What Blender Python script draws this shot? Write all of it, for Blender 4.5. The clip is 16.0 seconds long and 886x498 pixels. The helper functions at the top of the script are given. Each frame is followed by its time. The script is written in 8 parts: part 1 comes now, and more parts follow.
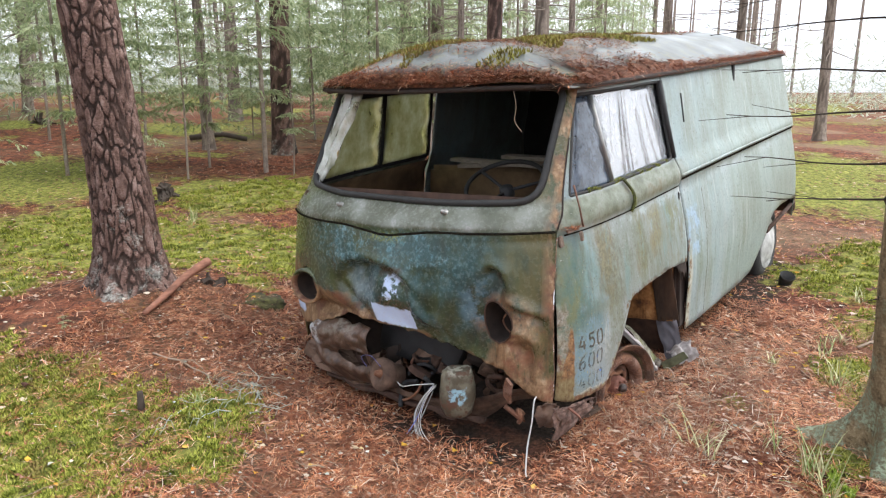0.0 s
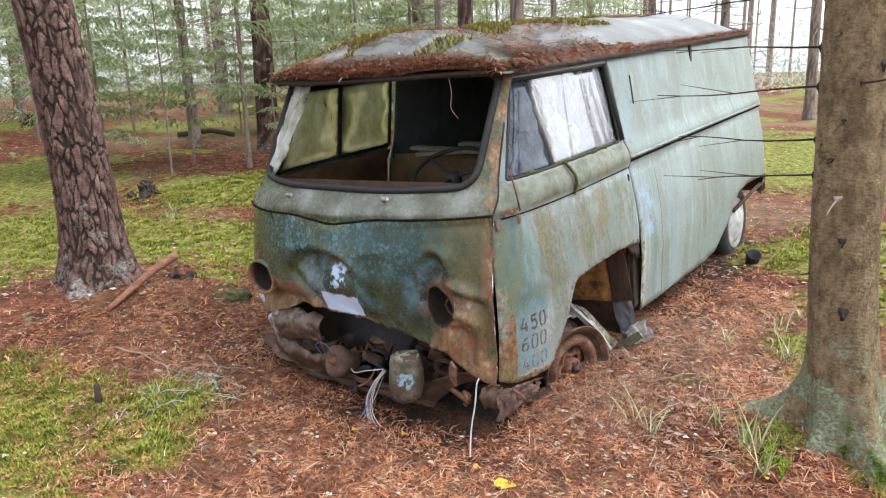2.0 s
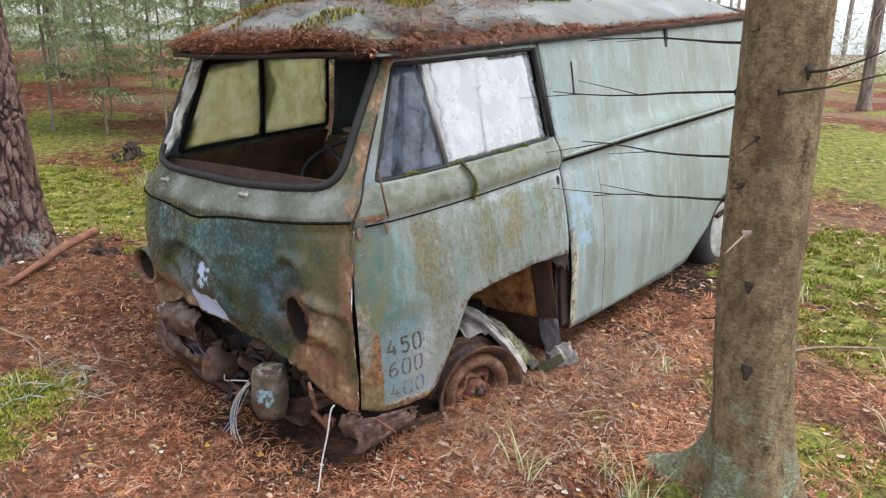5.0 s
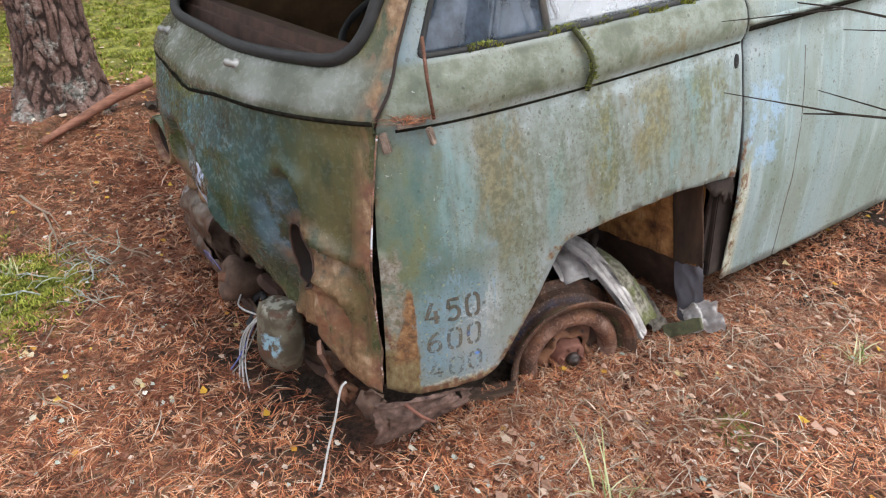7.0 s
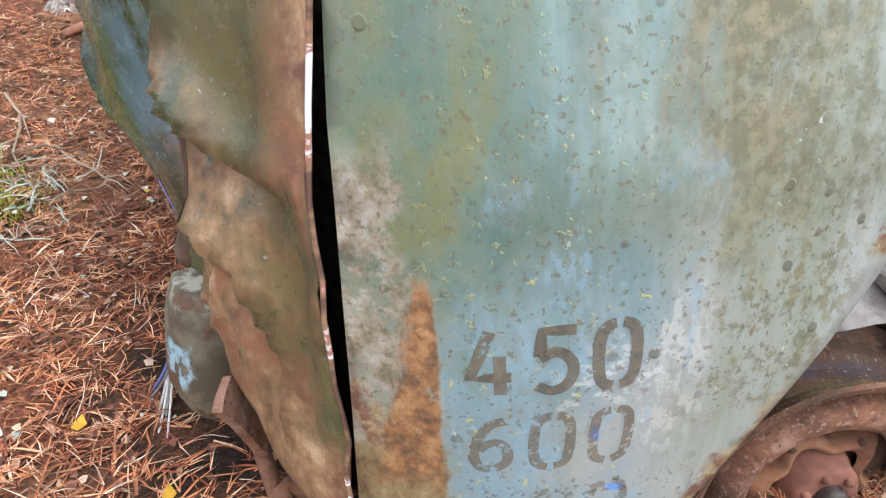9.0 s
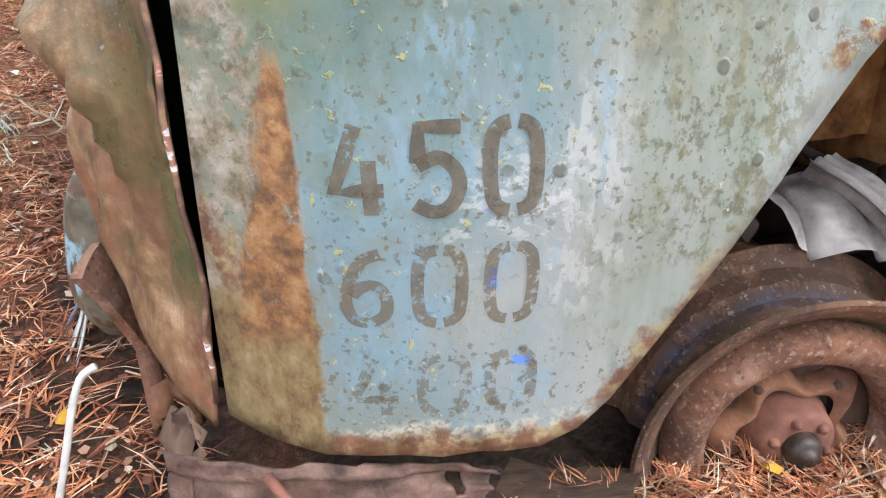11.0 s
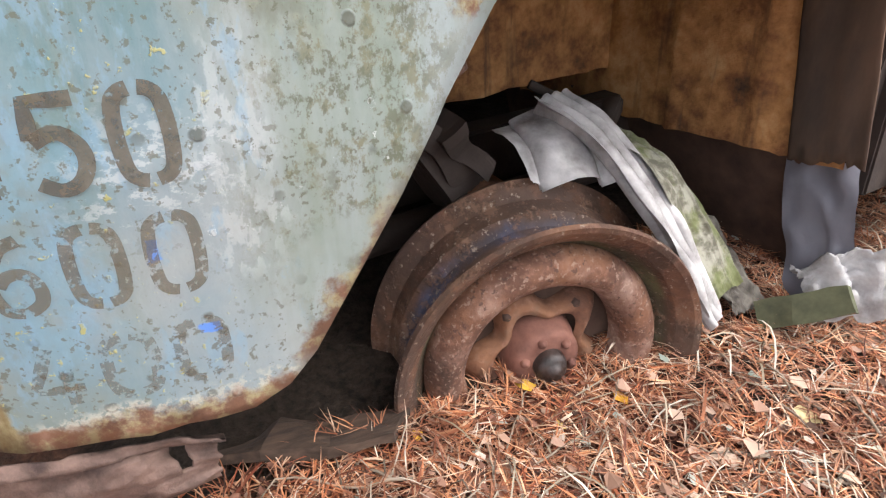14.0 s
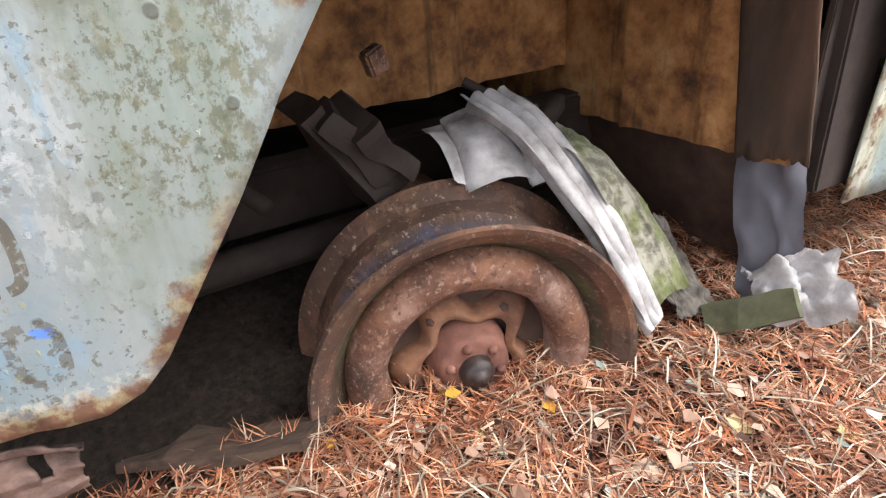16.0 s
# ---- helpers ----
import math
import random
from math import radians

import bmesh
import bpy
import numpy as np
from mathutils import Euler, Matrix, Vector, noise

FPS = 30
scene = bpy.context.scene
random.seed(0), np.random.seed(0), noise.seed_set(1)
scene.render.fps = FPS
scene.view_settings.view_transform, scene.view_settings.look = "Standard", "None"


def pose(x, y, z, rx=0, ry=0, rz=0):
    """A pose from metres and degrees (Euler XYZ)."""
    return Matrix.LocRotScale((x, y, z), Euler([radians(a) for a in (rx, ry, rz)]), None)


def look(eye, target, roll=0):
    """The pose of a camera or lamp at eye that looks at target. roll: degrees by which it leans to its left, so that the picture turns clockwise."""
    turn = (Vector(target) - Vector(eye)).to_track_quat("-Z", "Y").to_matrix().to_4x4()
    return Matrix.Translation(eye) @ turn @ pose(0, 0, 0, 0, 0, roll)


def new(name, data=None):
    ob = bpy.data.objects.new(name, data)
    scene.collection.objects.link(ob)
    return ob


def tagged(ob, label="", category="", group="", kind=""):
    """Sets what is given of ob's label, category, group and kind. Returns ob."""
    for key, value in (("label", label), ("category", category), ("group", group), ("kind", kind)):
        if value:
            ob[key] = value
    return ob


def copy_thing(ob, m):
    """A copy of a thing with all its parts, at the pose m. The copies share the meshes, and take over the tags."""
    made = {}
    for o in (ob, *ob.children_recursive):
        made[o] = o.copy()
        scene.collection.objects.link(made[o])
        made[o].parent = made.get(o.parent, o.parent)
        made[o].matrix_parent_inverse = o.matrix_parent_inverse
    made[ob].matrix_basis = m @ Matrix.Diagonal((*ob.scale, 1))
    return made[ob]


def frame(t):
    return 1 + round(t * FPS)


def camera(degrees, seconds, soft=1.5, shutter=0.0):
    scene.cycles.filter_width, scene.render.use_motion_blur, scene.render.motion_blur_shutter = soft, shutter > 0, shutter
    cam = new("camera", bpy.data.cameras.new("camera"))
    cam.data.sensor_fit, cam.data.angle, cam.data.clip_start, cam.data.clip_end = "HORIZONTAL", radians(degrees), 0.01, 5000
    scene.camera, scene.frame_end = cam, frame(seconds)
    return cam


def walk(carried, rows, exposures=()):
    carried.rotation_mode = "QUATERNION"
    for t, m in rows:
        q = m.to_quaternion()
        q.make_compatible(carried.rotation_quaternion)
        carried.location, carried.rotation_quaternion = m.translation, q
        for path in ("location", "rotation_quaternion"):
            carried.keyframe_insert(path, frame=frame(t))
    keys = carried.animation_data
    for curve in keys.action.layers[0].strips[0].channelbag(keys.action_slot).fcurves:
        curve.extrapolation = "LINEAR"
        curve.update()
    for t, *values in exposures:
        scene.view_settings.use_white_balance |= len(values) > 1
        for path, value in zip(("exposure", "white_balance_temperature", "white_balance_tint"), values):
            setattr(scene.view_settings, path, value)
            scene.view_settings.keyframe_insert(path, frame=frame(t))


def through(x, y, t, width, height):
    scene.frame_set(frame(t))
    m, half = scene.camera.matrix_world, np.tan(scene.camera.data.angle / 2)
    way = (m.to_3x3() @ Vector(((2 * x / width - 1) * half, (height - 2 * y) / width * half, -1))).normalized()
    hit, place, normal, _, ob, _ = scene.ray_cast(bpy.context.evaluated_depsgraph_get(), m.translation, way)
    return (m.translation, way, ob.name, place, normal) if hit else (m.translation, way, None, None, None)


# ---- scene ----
cam = camera(65.5, 16.0, soft=1.2)
PATH = [
    (0, (1.421, -2.509, 1.577), (0.176, -1.008, 1.134), 0.0),
    (0.5, (1.489, -2.496, 1.576), (0.231, -1.007, 1.129), 0.1),
    (1, (1.571, -2.491, 1.564), (0.329, -0.992, 1.109), -0.3),
    (1.5, (1.618, -2.455, 1.568), (0.401, -0.939, 1.097), -1.6),
    (2, (1.675, -2.364, 1.566), (0.423, -0.878, 1.096), -1.7),
    (2.5, (1.763, -2.215, 1.589), (0.46, -0.772, 1.12), -0.8),
    (3, (1.827, -2.116, 1.625), (0.564, -0.633, 1.17), -0.5),
    (3.2, (1.858, -2.071, 1.627), (0.591, -0.59, 1.18), -1.1),
    (5.3, (1.947, -1.411, 1.628), (0.579, -0.087, 1.014), 1.1),
    (5.5, (1.87, -1.337, 1.612), (0.489, -0.063, 0.924), 0.6),
    (6, (1.728, -1.193, 1.575), (0.286, -0.071, 0.762), -0.2),
    (6.5, (1.526, -0.904, 1.545), (0.024, 0.102, 0.688), -0.1),
    (7, (1.329, -0.674, 1.52), (-0.14, 0.278, 0.552), 1.4),
    (7.5, (0.961, -0.433, 1.411), (-0.481, 0.584, 0.471), 5.5),
    (8, (0.728, -0.279, 1.323), (-0.719, 0.644, 0.297), 4.0),
    (8.5, (0.586, -0.162, 1.108), (-0.965, 0.549, 0.064), 3.0),
    (9, (0.484, -0.068, 0.859), (-1.177, 0.503, -0.098), 2.3),
    (9.5, (0.469, -0.013, 0.708), (-1.281, 0.565, -0.069), 4.2),
    (10, (0.494, 0.022, 0.686), (-1.251, 0.591, -0.109), 3.4),
    (10.2, (0.5, 0.04, 0.674), (-1.241, 0.576, -0.152), 3.7),
    (12.3, (0.514, 0.056, 0.65), (-1.102, 0.733, -0.315), 5.0),
    (12.5, (0.521, 0.071, 0.651), (-1.083, 0.779, -0.31), 5.1),
    (13, (0.535, 0.108, 0.646), (-1.041, 0.876, -0.317), 4.9),
    (13.5, (0.55, 0.144, 0.658), (-0.968, 1.004, -0.319), 4.6),
    (14, (0.567, 0.182, 0.67), (-0.913, 1.111, -0.303), 3.9),
    (14.5, (0.592, 0.218, 0.679), (-0.854, 1.203, -0.291), 3.0),
    (15, (0.605, 0.262, 0.685), (-0.8, 1.294, -0.295), 2.2),
    (15.5, (0.61, 0.293, 0.675), (-0.83, 1.258, -0.323), 2.0),
    (16, (0.622, 0.331, 0.662), (-0.905, 1.187, -0.306), 2.2),
]
EXPOSURES = [(0, 0.66), (3.2, 0.62), (5.3, 0.40), (6.8, 0.44), (7.5, 0.70), (9, 1.06), (12.5, 1.14), (14.5, 1.12), (16, 1.16)]
walk(cam, [(t, look(eye, target, roll)) for t, eye, target, roll in PATH], EXPOSURES)


# ---- world, sun ----
world = bpy.data.worlds.new("overcast_sky")
scene.world = world
world.use_nodes = True
wn = world.node_tree
sky = wn.nodes.new("ShaderNodeTexSky")
sky.sky_type, sky.sun_disc = "NISHITA", False
sky.sun_elevation, sky.sun_rotation = radians(60), radians(60)
sky.air_density, sky.dust_density, sky.ozone_density = 1.0, 4.0, 1.0
hsv = wn.nodes.new("ShaderNodeHueSaturation")
hsv.inputs["Saturation"].default_value = 0.18
wn.links.new(sky.outputs[0], hsv.inputs["Color"])
veil = wn.nodes.new("ShaderNodeMix")  # an even cloud layer over the clear sky
veil.data_type, veil.blend_type = "RGBA", "ADD"
veil.inputs[0].default_value = 1.0
veil.inputs[7].default_value = (4.1, 4.4, 5.05, 1.0)
wn.links.new(hsv.outputs[0], veil.inputs[6])
wn.links.new(veil.outputs[2], wn.nodes["Background"].inputs["Color"])
wn.nodes["Background"].inputs["Strength"].default_value = 0.15
sun = new("sun", bpy.data.lights.new("sun", "SUN"))
sun.data.energy, sun.data.angle, sun.data.color = 0.9, radians(25), (1.0, 0.97, 0.92)
sun.matrix_world = look((0, 0, 0), (-0.6, -0.35, -1.2))


# ---- node materials ----
class Nodes:
    """A short way to write a node material."""

    def __init__(self, name):
        self.mat = bpy.data.materials.new(name)
        self.mat.use_nodes = True
        self.t = self.mat.node_tree
        self.p = self.t.nodes["Principled BSDF"]
        self.out = self.t.nodes["Material Output"]
        self.co = self.t.nodes.new("ShaderNodeTexCoord").outputs["Object"]

    def link(self, value, socket):
        if isinstance(value, (int, float)):
            socket.default_value = value
        elif isinstance(value, tuple):
            socket.default_value = (*value, 1.0) if len(value) == 3 and socket.type == "RGBA" else value
        else:
            self.t.links.new(value, socket)

    def math(self, op, a, b=0.0, clamp=False):
        n = self.t.nodes.new("ShaderNodeMath")
        n.operation, n.use_clamp = op, clamp
        self.link(a, n.inputs[0]), self.link(b, n.inputs[1])
        return n.outputs[0]

    def add(self, a, b): return self.math("ADD", a, b)
    def mul(self, a, b): return self.math("MULTIPLY", a, b)
    def inv(self, a): return self.math("SUBTRACT", 1.0, a)
    def most(self, a, b): return self.math("MAXIMUM", a, b)

    def step(self, v, lo, hi):
        n = self.t.nodes.new("ShaderNodeMapRange")
        n.interpolation_type = "SMOOTHSTEP"
        self.link(v, n.inputs[0]), self.link(lo, n.inputs[1]), self.link(hi, n.inputs[2])
        return n.outputs[0]

    def scaled(self, s, co=None, off=(0, 0, 0)):
        n = self.t.nodes.new("ShaderNodeMapping")
        self.link(co or self.co, n.inputs[0])
        n.inputs[3].default_value = s if isinstance(s, tuple) else (s, s, s)
        n.inputs[1].default_value = off
        return n.outputs[0]

    def noise(self, s, detail=4.0, rough=0.55, co=None, off=(0, 0, 0), warp=0.0):
        n = self.t.nodes.new("ShaderNodeTexNoise")
        self.link(self.scaled(s, co, off), n.inputs["Vector"])
        n.inputs["Scale"].default_value = 1.0
        n.inputs["Detail"].default_value, n.inputs["Roughness"].default_value = detail, rough
        n.inputs["Distortion"].default_value = warp
        return n.outputs[0]

    def cells(self, s, feature="F1", co=None, rnd=1.0):
        n = self.t.nodes.new("ShaderNodeTexVoronoi")
        n.feature = feature
        self.link(self.scaled(s, co), n.inputs["Vector"])
        n.inputs["Scale"].default_value = 1.0
        n.inputs["Randomness"].default_value = rnd
        return n.outputs[0]

    def axis(self, i, co=None):
        n = self.t.nodes.new("ShaderNodeSeparateXYZ")
        self.link(co or self.co, n.inputs[0])
        return n.outputs[i]

    def mix(self, f, a, b, blend="MIX"):
        n = self.t.nodes.new("ShaderNodeMix")
        n.data_type, n.blend_type = "RGBA", blend
        self.link(f, n.inputs[0]), self.link(a, n.inputs[6]), self.link(b, n.inputs[7])
        return n.outputs[2]

    def ramp(self, v, *stops):
        n = self.t.nodes.new("ShaderNodeValToRGB")
        self.link(v, n.inputs[0])
        e = n.color_ramp.elements
        while len(e) < len(stops):
            e.new(0.5)
        for el, (pos, c) in zip(e, stops):
            el.position, el.color = pos, (*c, 1.0)
        return n.outputs[0]

    def island(self):
        return self.t.nodes.new("ShaderNodeNewGeometry").outputs["Random Per Island"]

    def thing(self):
        return self.t.nodes.new("ShaderNodeObjectInfo").outputs["Random"]

    def attr(self, name):
        n = self.t.nodes.new("ShaderNodeAttribute")
        n.attribute_name = name
        return n.outputs["Fac"]

    def box(self, i, lo, hi, soft, j, lo2, hi2, soft2, wob=None, amt=0.0):
        """1 inside a soft-edged rectangle of two axes, its edge wobbled by noise."""
        a, b = self.axis(i), self.axis(j)
        if wob is not None:
            w = self.mul(self.math("SUBTRACT", wob, 0.5), amt)
            a, b = self.add(a, w), self.add(b, w)
        m = self.mul(self.step(a, lo - soft, lo + soft), self.inv(self.step(a, hi - soft, hi + soft)))
        return self.mul(m, self.mul(self.step(b, lo2 - soft2, lo2 + soft2), self.inv(self.step(b, hi2 - soft2, hi2 + soft2))))

    def done(self, color, rough=0.8, metal=0.0, bump=None, dist=0.003, strength=0.6, spec=None):
        self.link(color, self.p.inputs["Base Color"])
        self.link(rough, self.p.inputs["Roughness"])
        self.link(metal, self.p.inputs["Metallic"])
        if spec is not None:
            self.link(spec, self.p.inputs["Specular IOR Level"])
        if bump is not None:
            n = self.t.nodes.new("ShaderNodeBump")
            n.inputs["Strength"].default_value, n.inputs["Distance"].default_value = strength, dist
            self.link(bump, n.inputs["Height"])
            self.t.links.new(n.outputs[0], self.p.inputs["Normal"])
        return self.mat


def rust_colors(m, seed=0.0):
    v = m.noise(9.0, 6, 0.65, off=(seed, 0, 0))
    f = m.noise(70.0, 4, 0.6, off=(seed, 3, 0))
    c = m.ramp(v, (0.28, (0.055, 0.028, 0.018)), (0.45, (0.13, 0.058, 0.036)), (0.6, (0.23, 0.105, 0.055)), (0.75, (0.2, 0.13, 0.09)))
    return m.mix(m.mul(m.step(f, 0.5, 0.7), 0.5), c, (0.30, 0.16, 0.11)), f


def make_rust(name, seed=0.0, pale=0.0):
    m = Nodes(name)
    c, f = rust_colors(m, seed)
    if pale:
        c = m.mix(m.mul(m.step(m.noise(16.0, 5, 0.6, off=(seed, 9, 1)), 0.45, 0.7), pale), c, (0.34, 0.22, 0.175))
        c = m.mix(m.mul(m.step(m.noise(120.0, 3, 0.6, off=(seed, 2, 7)), 0.56, 0.67), 0.5), c, (0.38, 0.27, 0.21))
        c = m.mix(m.mul(m.step(m.noise(95.0, 3, 0.6, off=(seed, 5, 3)), 0.58, 0.68), 0.8), c, (0.07, 0.035, 0.025))
    return m.done(c, 0.85, 0.15, m.add(f, m.mul(m.noise(25.0, 5), 1.5)), 0.004)


def make_front_paint():
    m = Nodes("weathered_green_front_paint")
    big = m.noise((2.6, 2.6, 2.2), 5, 0.62)
    mid = m.noise((9.0, 9.0, 6.0), 6, 0.68, off=(5, 2, 8))
    streak = m.noise((18.0, 18.0, 1.8), 5, 0.62, off=(4, 1, 0))
    fine = m.noise(55.0, 5, 0.65)
    speck = m.noise(120.0, 4, 0.62, off=(1, 5, 2))
    c = m.ramp(m.add(m.mul(big, 0.6), m.mul(mid, 0.4)), (0.36, (0.018, 0.026, 0.016)), (0.45, (0.036, 0.052, 0.030)), (0.53, (0.060, 0.076, 0.036)), (0.64, (0.105, 0.108, 0.050)))
    # blue-green coat showing through in the middle, flaked under the belt
    wob = m.noise(5.0, 5)
    teal = m.mul(m.box(0, -0.42, 0.66, 0.14, 2, 0.44, 0.95, 0.10, wob, 0.35), m.step(m.noise((5.0, 5.0, 4.0), 6, 0.68, off=(7, 2, 1)), 0.38, 0.60))
    c = m.mix(m.mul(teal, 0.85), c, m.ramp(m.add(m.mul(fine, 0.5), m.mul(mid, 0.5)), (0.36, (0.020, 0.055, 0.060)), (0.50, (0.045, 0.105, 0.115)), (0.66, (0.10, 0.20, 0.23))))
    flake = m.mul(m.box(0, -0.50, 0.48, 0.12, 2, 0.76, 0.95, 0.05, wob, 0.25), m.step(m.add(m.mul(m.noise(42.0, 6, 0.72, off=(6, 5, 2)), 0.65), m.mul(mid, 0.35)), 0.50, 0.57))
    c = m.mix(m.mul(flake, 0.75), c, m.mix(m.step(speck, 0.5, 0.62), (0.10, 0.22, 0.26), (0.26, 0.40, 0.44)))
    left = m.mul(m.inv(m.step(m.axis(0), -0.58, -0.36)), m.step(mid, 0.34, 0.60))
    c = m.mix(m.mul(left, 0.6), c, (0.105, 0.115, 0.055))
    right = m.mul(m.step(m.axis(0), 0.60, 0.80), m.step(m.add(m.mul(streak, 0.5), m.mul(mid, 0.5)), 0.40, 0.56))
    c = m.mix(m.mul(right, 0.7), c, (0.125, 0.108, 0.048))
    c = m.mix(m.mul(m.step(streak, 0.54, 0.70), 0.55), c, (0.030, 0.034, 0.018))
    yel = m.mul(m.box(0, -0.05, 0.16, 0.05, 2, 0.90, 0.945, 0.012, wob, 0.05), m.step(speck, 0.46, 0.56))
    c = m.mix(m.mul(yel, 0.7), c, (0.22, 0.25, 0.06))
    # grey bleached belt above the crease, with algae
    belt = m.mul(m.step(m.axis(2), 0.955, 0.985), m.inv(m.step(m.axis(2), 1.055, 1.11)))
    c = m.mix(m.mul(belt, 0.9), c, m.ramp(m.add(m.mul(m.noise((6.0, 6.0, 5.0), 5, 0.62, off=(4, 2, 0)), 0.85), m.mul(fine, 0.15)), (0.36, (0.055, 0.062, 0.038)), (0.48, (0.115, 0.125, 0.095)), (0.58, (0.20, 0.215, 0.19)), (0.70, (0.32, 0.34, 0.33))))
    # reflected sky in the two dents, put into the paint as dull blue
    dull = m.mul(m.box(0, -0.21, -0.04, 0.035, 2, 0.55, 0.75, 0.035, wob, 0.10), m.step(mid, 0.34, 0.54))
    c = m.mix(m.mul(dull, 0.6), c, m.mix(fine, (0.11, 0.16, 0.20), (0.24, 0.30, 0.34)))
    dull = m.mul(m.box(0, 0.48, 0.60, 0.03, 2, 0.54, 0.76, 0.04, wob, 0.12), m.step(m.noise(14.0, 5, 0.7, off=(2, 6, 2)), 0.40, 0.56))
    c = m.mix(m.mul(dull, 0.65), c, m.mix(fine, (0.06, 0.13, 0.18), (0.16, 0.27, 0.34)))
    # pale flecks
    fleck = m.mul(m.step(speck, 0.665, 0.71), m.step(m.noise(6.0, 3, off=(3, 3, 3)), 0.42, 0.60))
    c = m.mix(m.mul(fleck, 0.8), c, (0.36, 0.42, 0.42))
    # bare light patches where badge and trim came off, blue with painted-in sky reflection
    w = m.noise(22.0, 5, 0.6)
    plate = m.box(0, -0.070, 0.205, 0.004, 2, 0.476, 0.580, 0.004, w, 0.035)
    badge = m.mul(m.box(0, 0.030, 0.130, 0.005, 2, 0.618, 0.735, 0.005, w, 0.075), m.step(m.noise(26.0, 5, 0.65, off=(5, 1, 9)), 0.42, 0.50))
    bare = m.most(plate, m.most(badge, m.box(0, -0.80, -0.70, 0.008, 2, 0.40, 0.50, 0.01, w, 0.05)))
    c = m.mix(bare, c, m.mix(m.step(fine, 0.5, 0.7), (0.55, 0.68, 0.92), (0.40, 0.50, 0.68)))
    dirt = m.mul(m.box(0, -0.03, 0.20, 0.02, 2, 0.575, 0.625, 0.008, w, 0.03), m.step(fine, 0.42, 0.56))
    dirt = m.most(dirt, m.mul(m.box(0, -0.03, 0.17, 0.02, 2, 0.725, 0.785, 0.012, w, 0.06), m.step(fine, 0.34, 0.46)))
    c = m.mix(m.mul(dirt, 0.9), c, (0.055, 0.038, 0.024))
    c = m.mix(m.mul(m.box(2, 0.75, 1.3, 0.05, 0, 0.735, 0.80, 0.012, w, 0.04), m.step(m.axis(2), 1.42, 1.5)), c, (0.2, 0.5, 0.75))
    # rust: along the torn lower edge, round the lamp, down the screen pillar and beside the seam
    rc, rf = rust_colors(m)
    rn = m.noise(8.0, 6, 0.65, off=(2, 8, 0))
    low = m.math("SUBTRACT", 0.545, m.add(m.axis(2), m.mul(m.axis(0), 0.24)))
    rust = m.step(m.add(m.mul(low, 3.2), rn), 0.57, 0.76)
    ring = m.math("SQRT", m.add(m.math("POWER", m.math("SUBTRACT", m.axis(0), 0.66), 2.0), m.math("POWER", m.math("SUBTRACT", m.axis(2), 0.56), 2.0)))
    rust = m.most(rust, m.mul(m.inv(m.step(ring, 0.09, 0.17)), m.step(rn, 0.42, 0.56)))
    rust = m.most(rust, m.mul(m.box(0, 0.58, 0.80, 0.04, 2, 0.15, 0.54, 0.06, rn, 0.25), m.step(m.noise((13.0, 13.0, 5.0), 6, 0.68, off=(5, 5, 1)), 0.36, 0.50)))
    rust = m.most(rust, m.mul(m.step(m.axis(0), 0.800, 0.85), m.step(m.noise((20.0, 20.0, 5.0), 4), 0.40, 0.56)))
    rust = m.most(rust, m.mul(m.mul(m.step(m.axis(2), 1.06, 1.12), m.step(m.axis(0), 0.765, 0.80)), m.step(m.noise((14.0, 14.0, 4.0), 5, 0.65, off=(3, 3, 3)), 0.42, 0.55)))
    rust = m.mul(rust, m.inv(bare))
    ol = m.ramp(m.add(m.mul(m.noise((15.0, 15.0, 4.0), 6, 0.72, off=(1, 0, 6)), 0.7), m.mul(fine, 0.3)), (0.36, (0.065, 0.036, 0.020)), (0.45, (0.155, 0.088, 0.042)), (0.54, (0.26, 0.160, 0.085)), (0.66, (0.46, 0.335, 0.22)))
    c = m.mix(rust, c, m.mix(m.step(m.noise(9.0, 5, 0.65, off=(0, 0, 6)), 0.40, 0.54), rc, ol))
    rough = m.add(0.20, m.mul(m.most(rust, m.step(fine, 0.45, 0.85)), 0.45))
    return m.done(c, rough, 0.0, m.add(m.mul(fine, 0.4), m.add(m.mul(rust, rf), m.add(m.mul(fleck, 0.6), m.mul(flake, 0.35)))), 0.0035, 0.5)


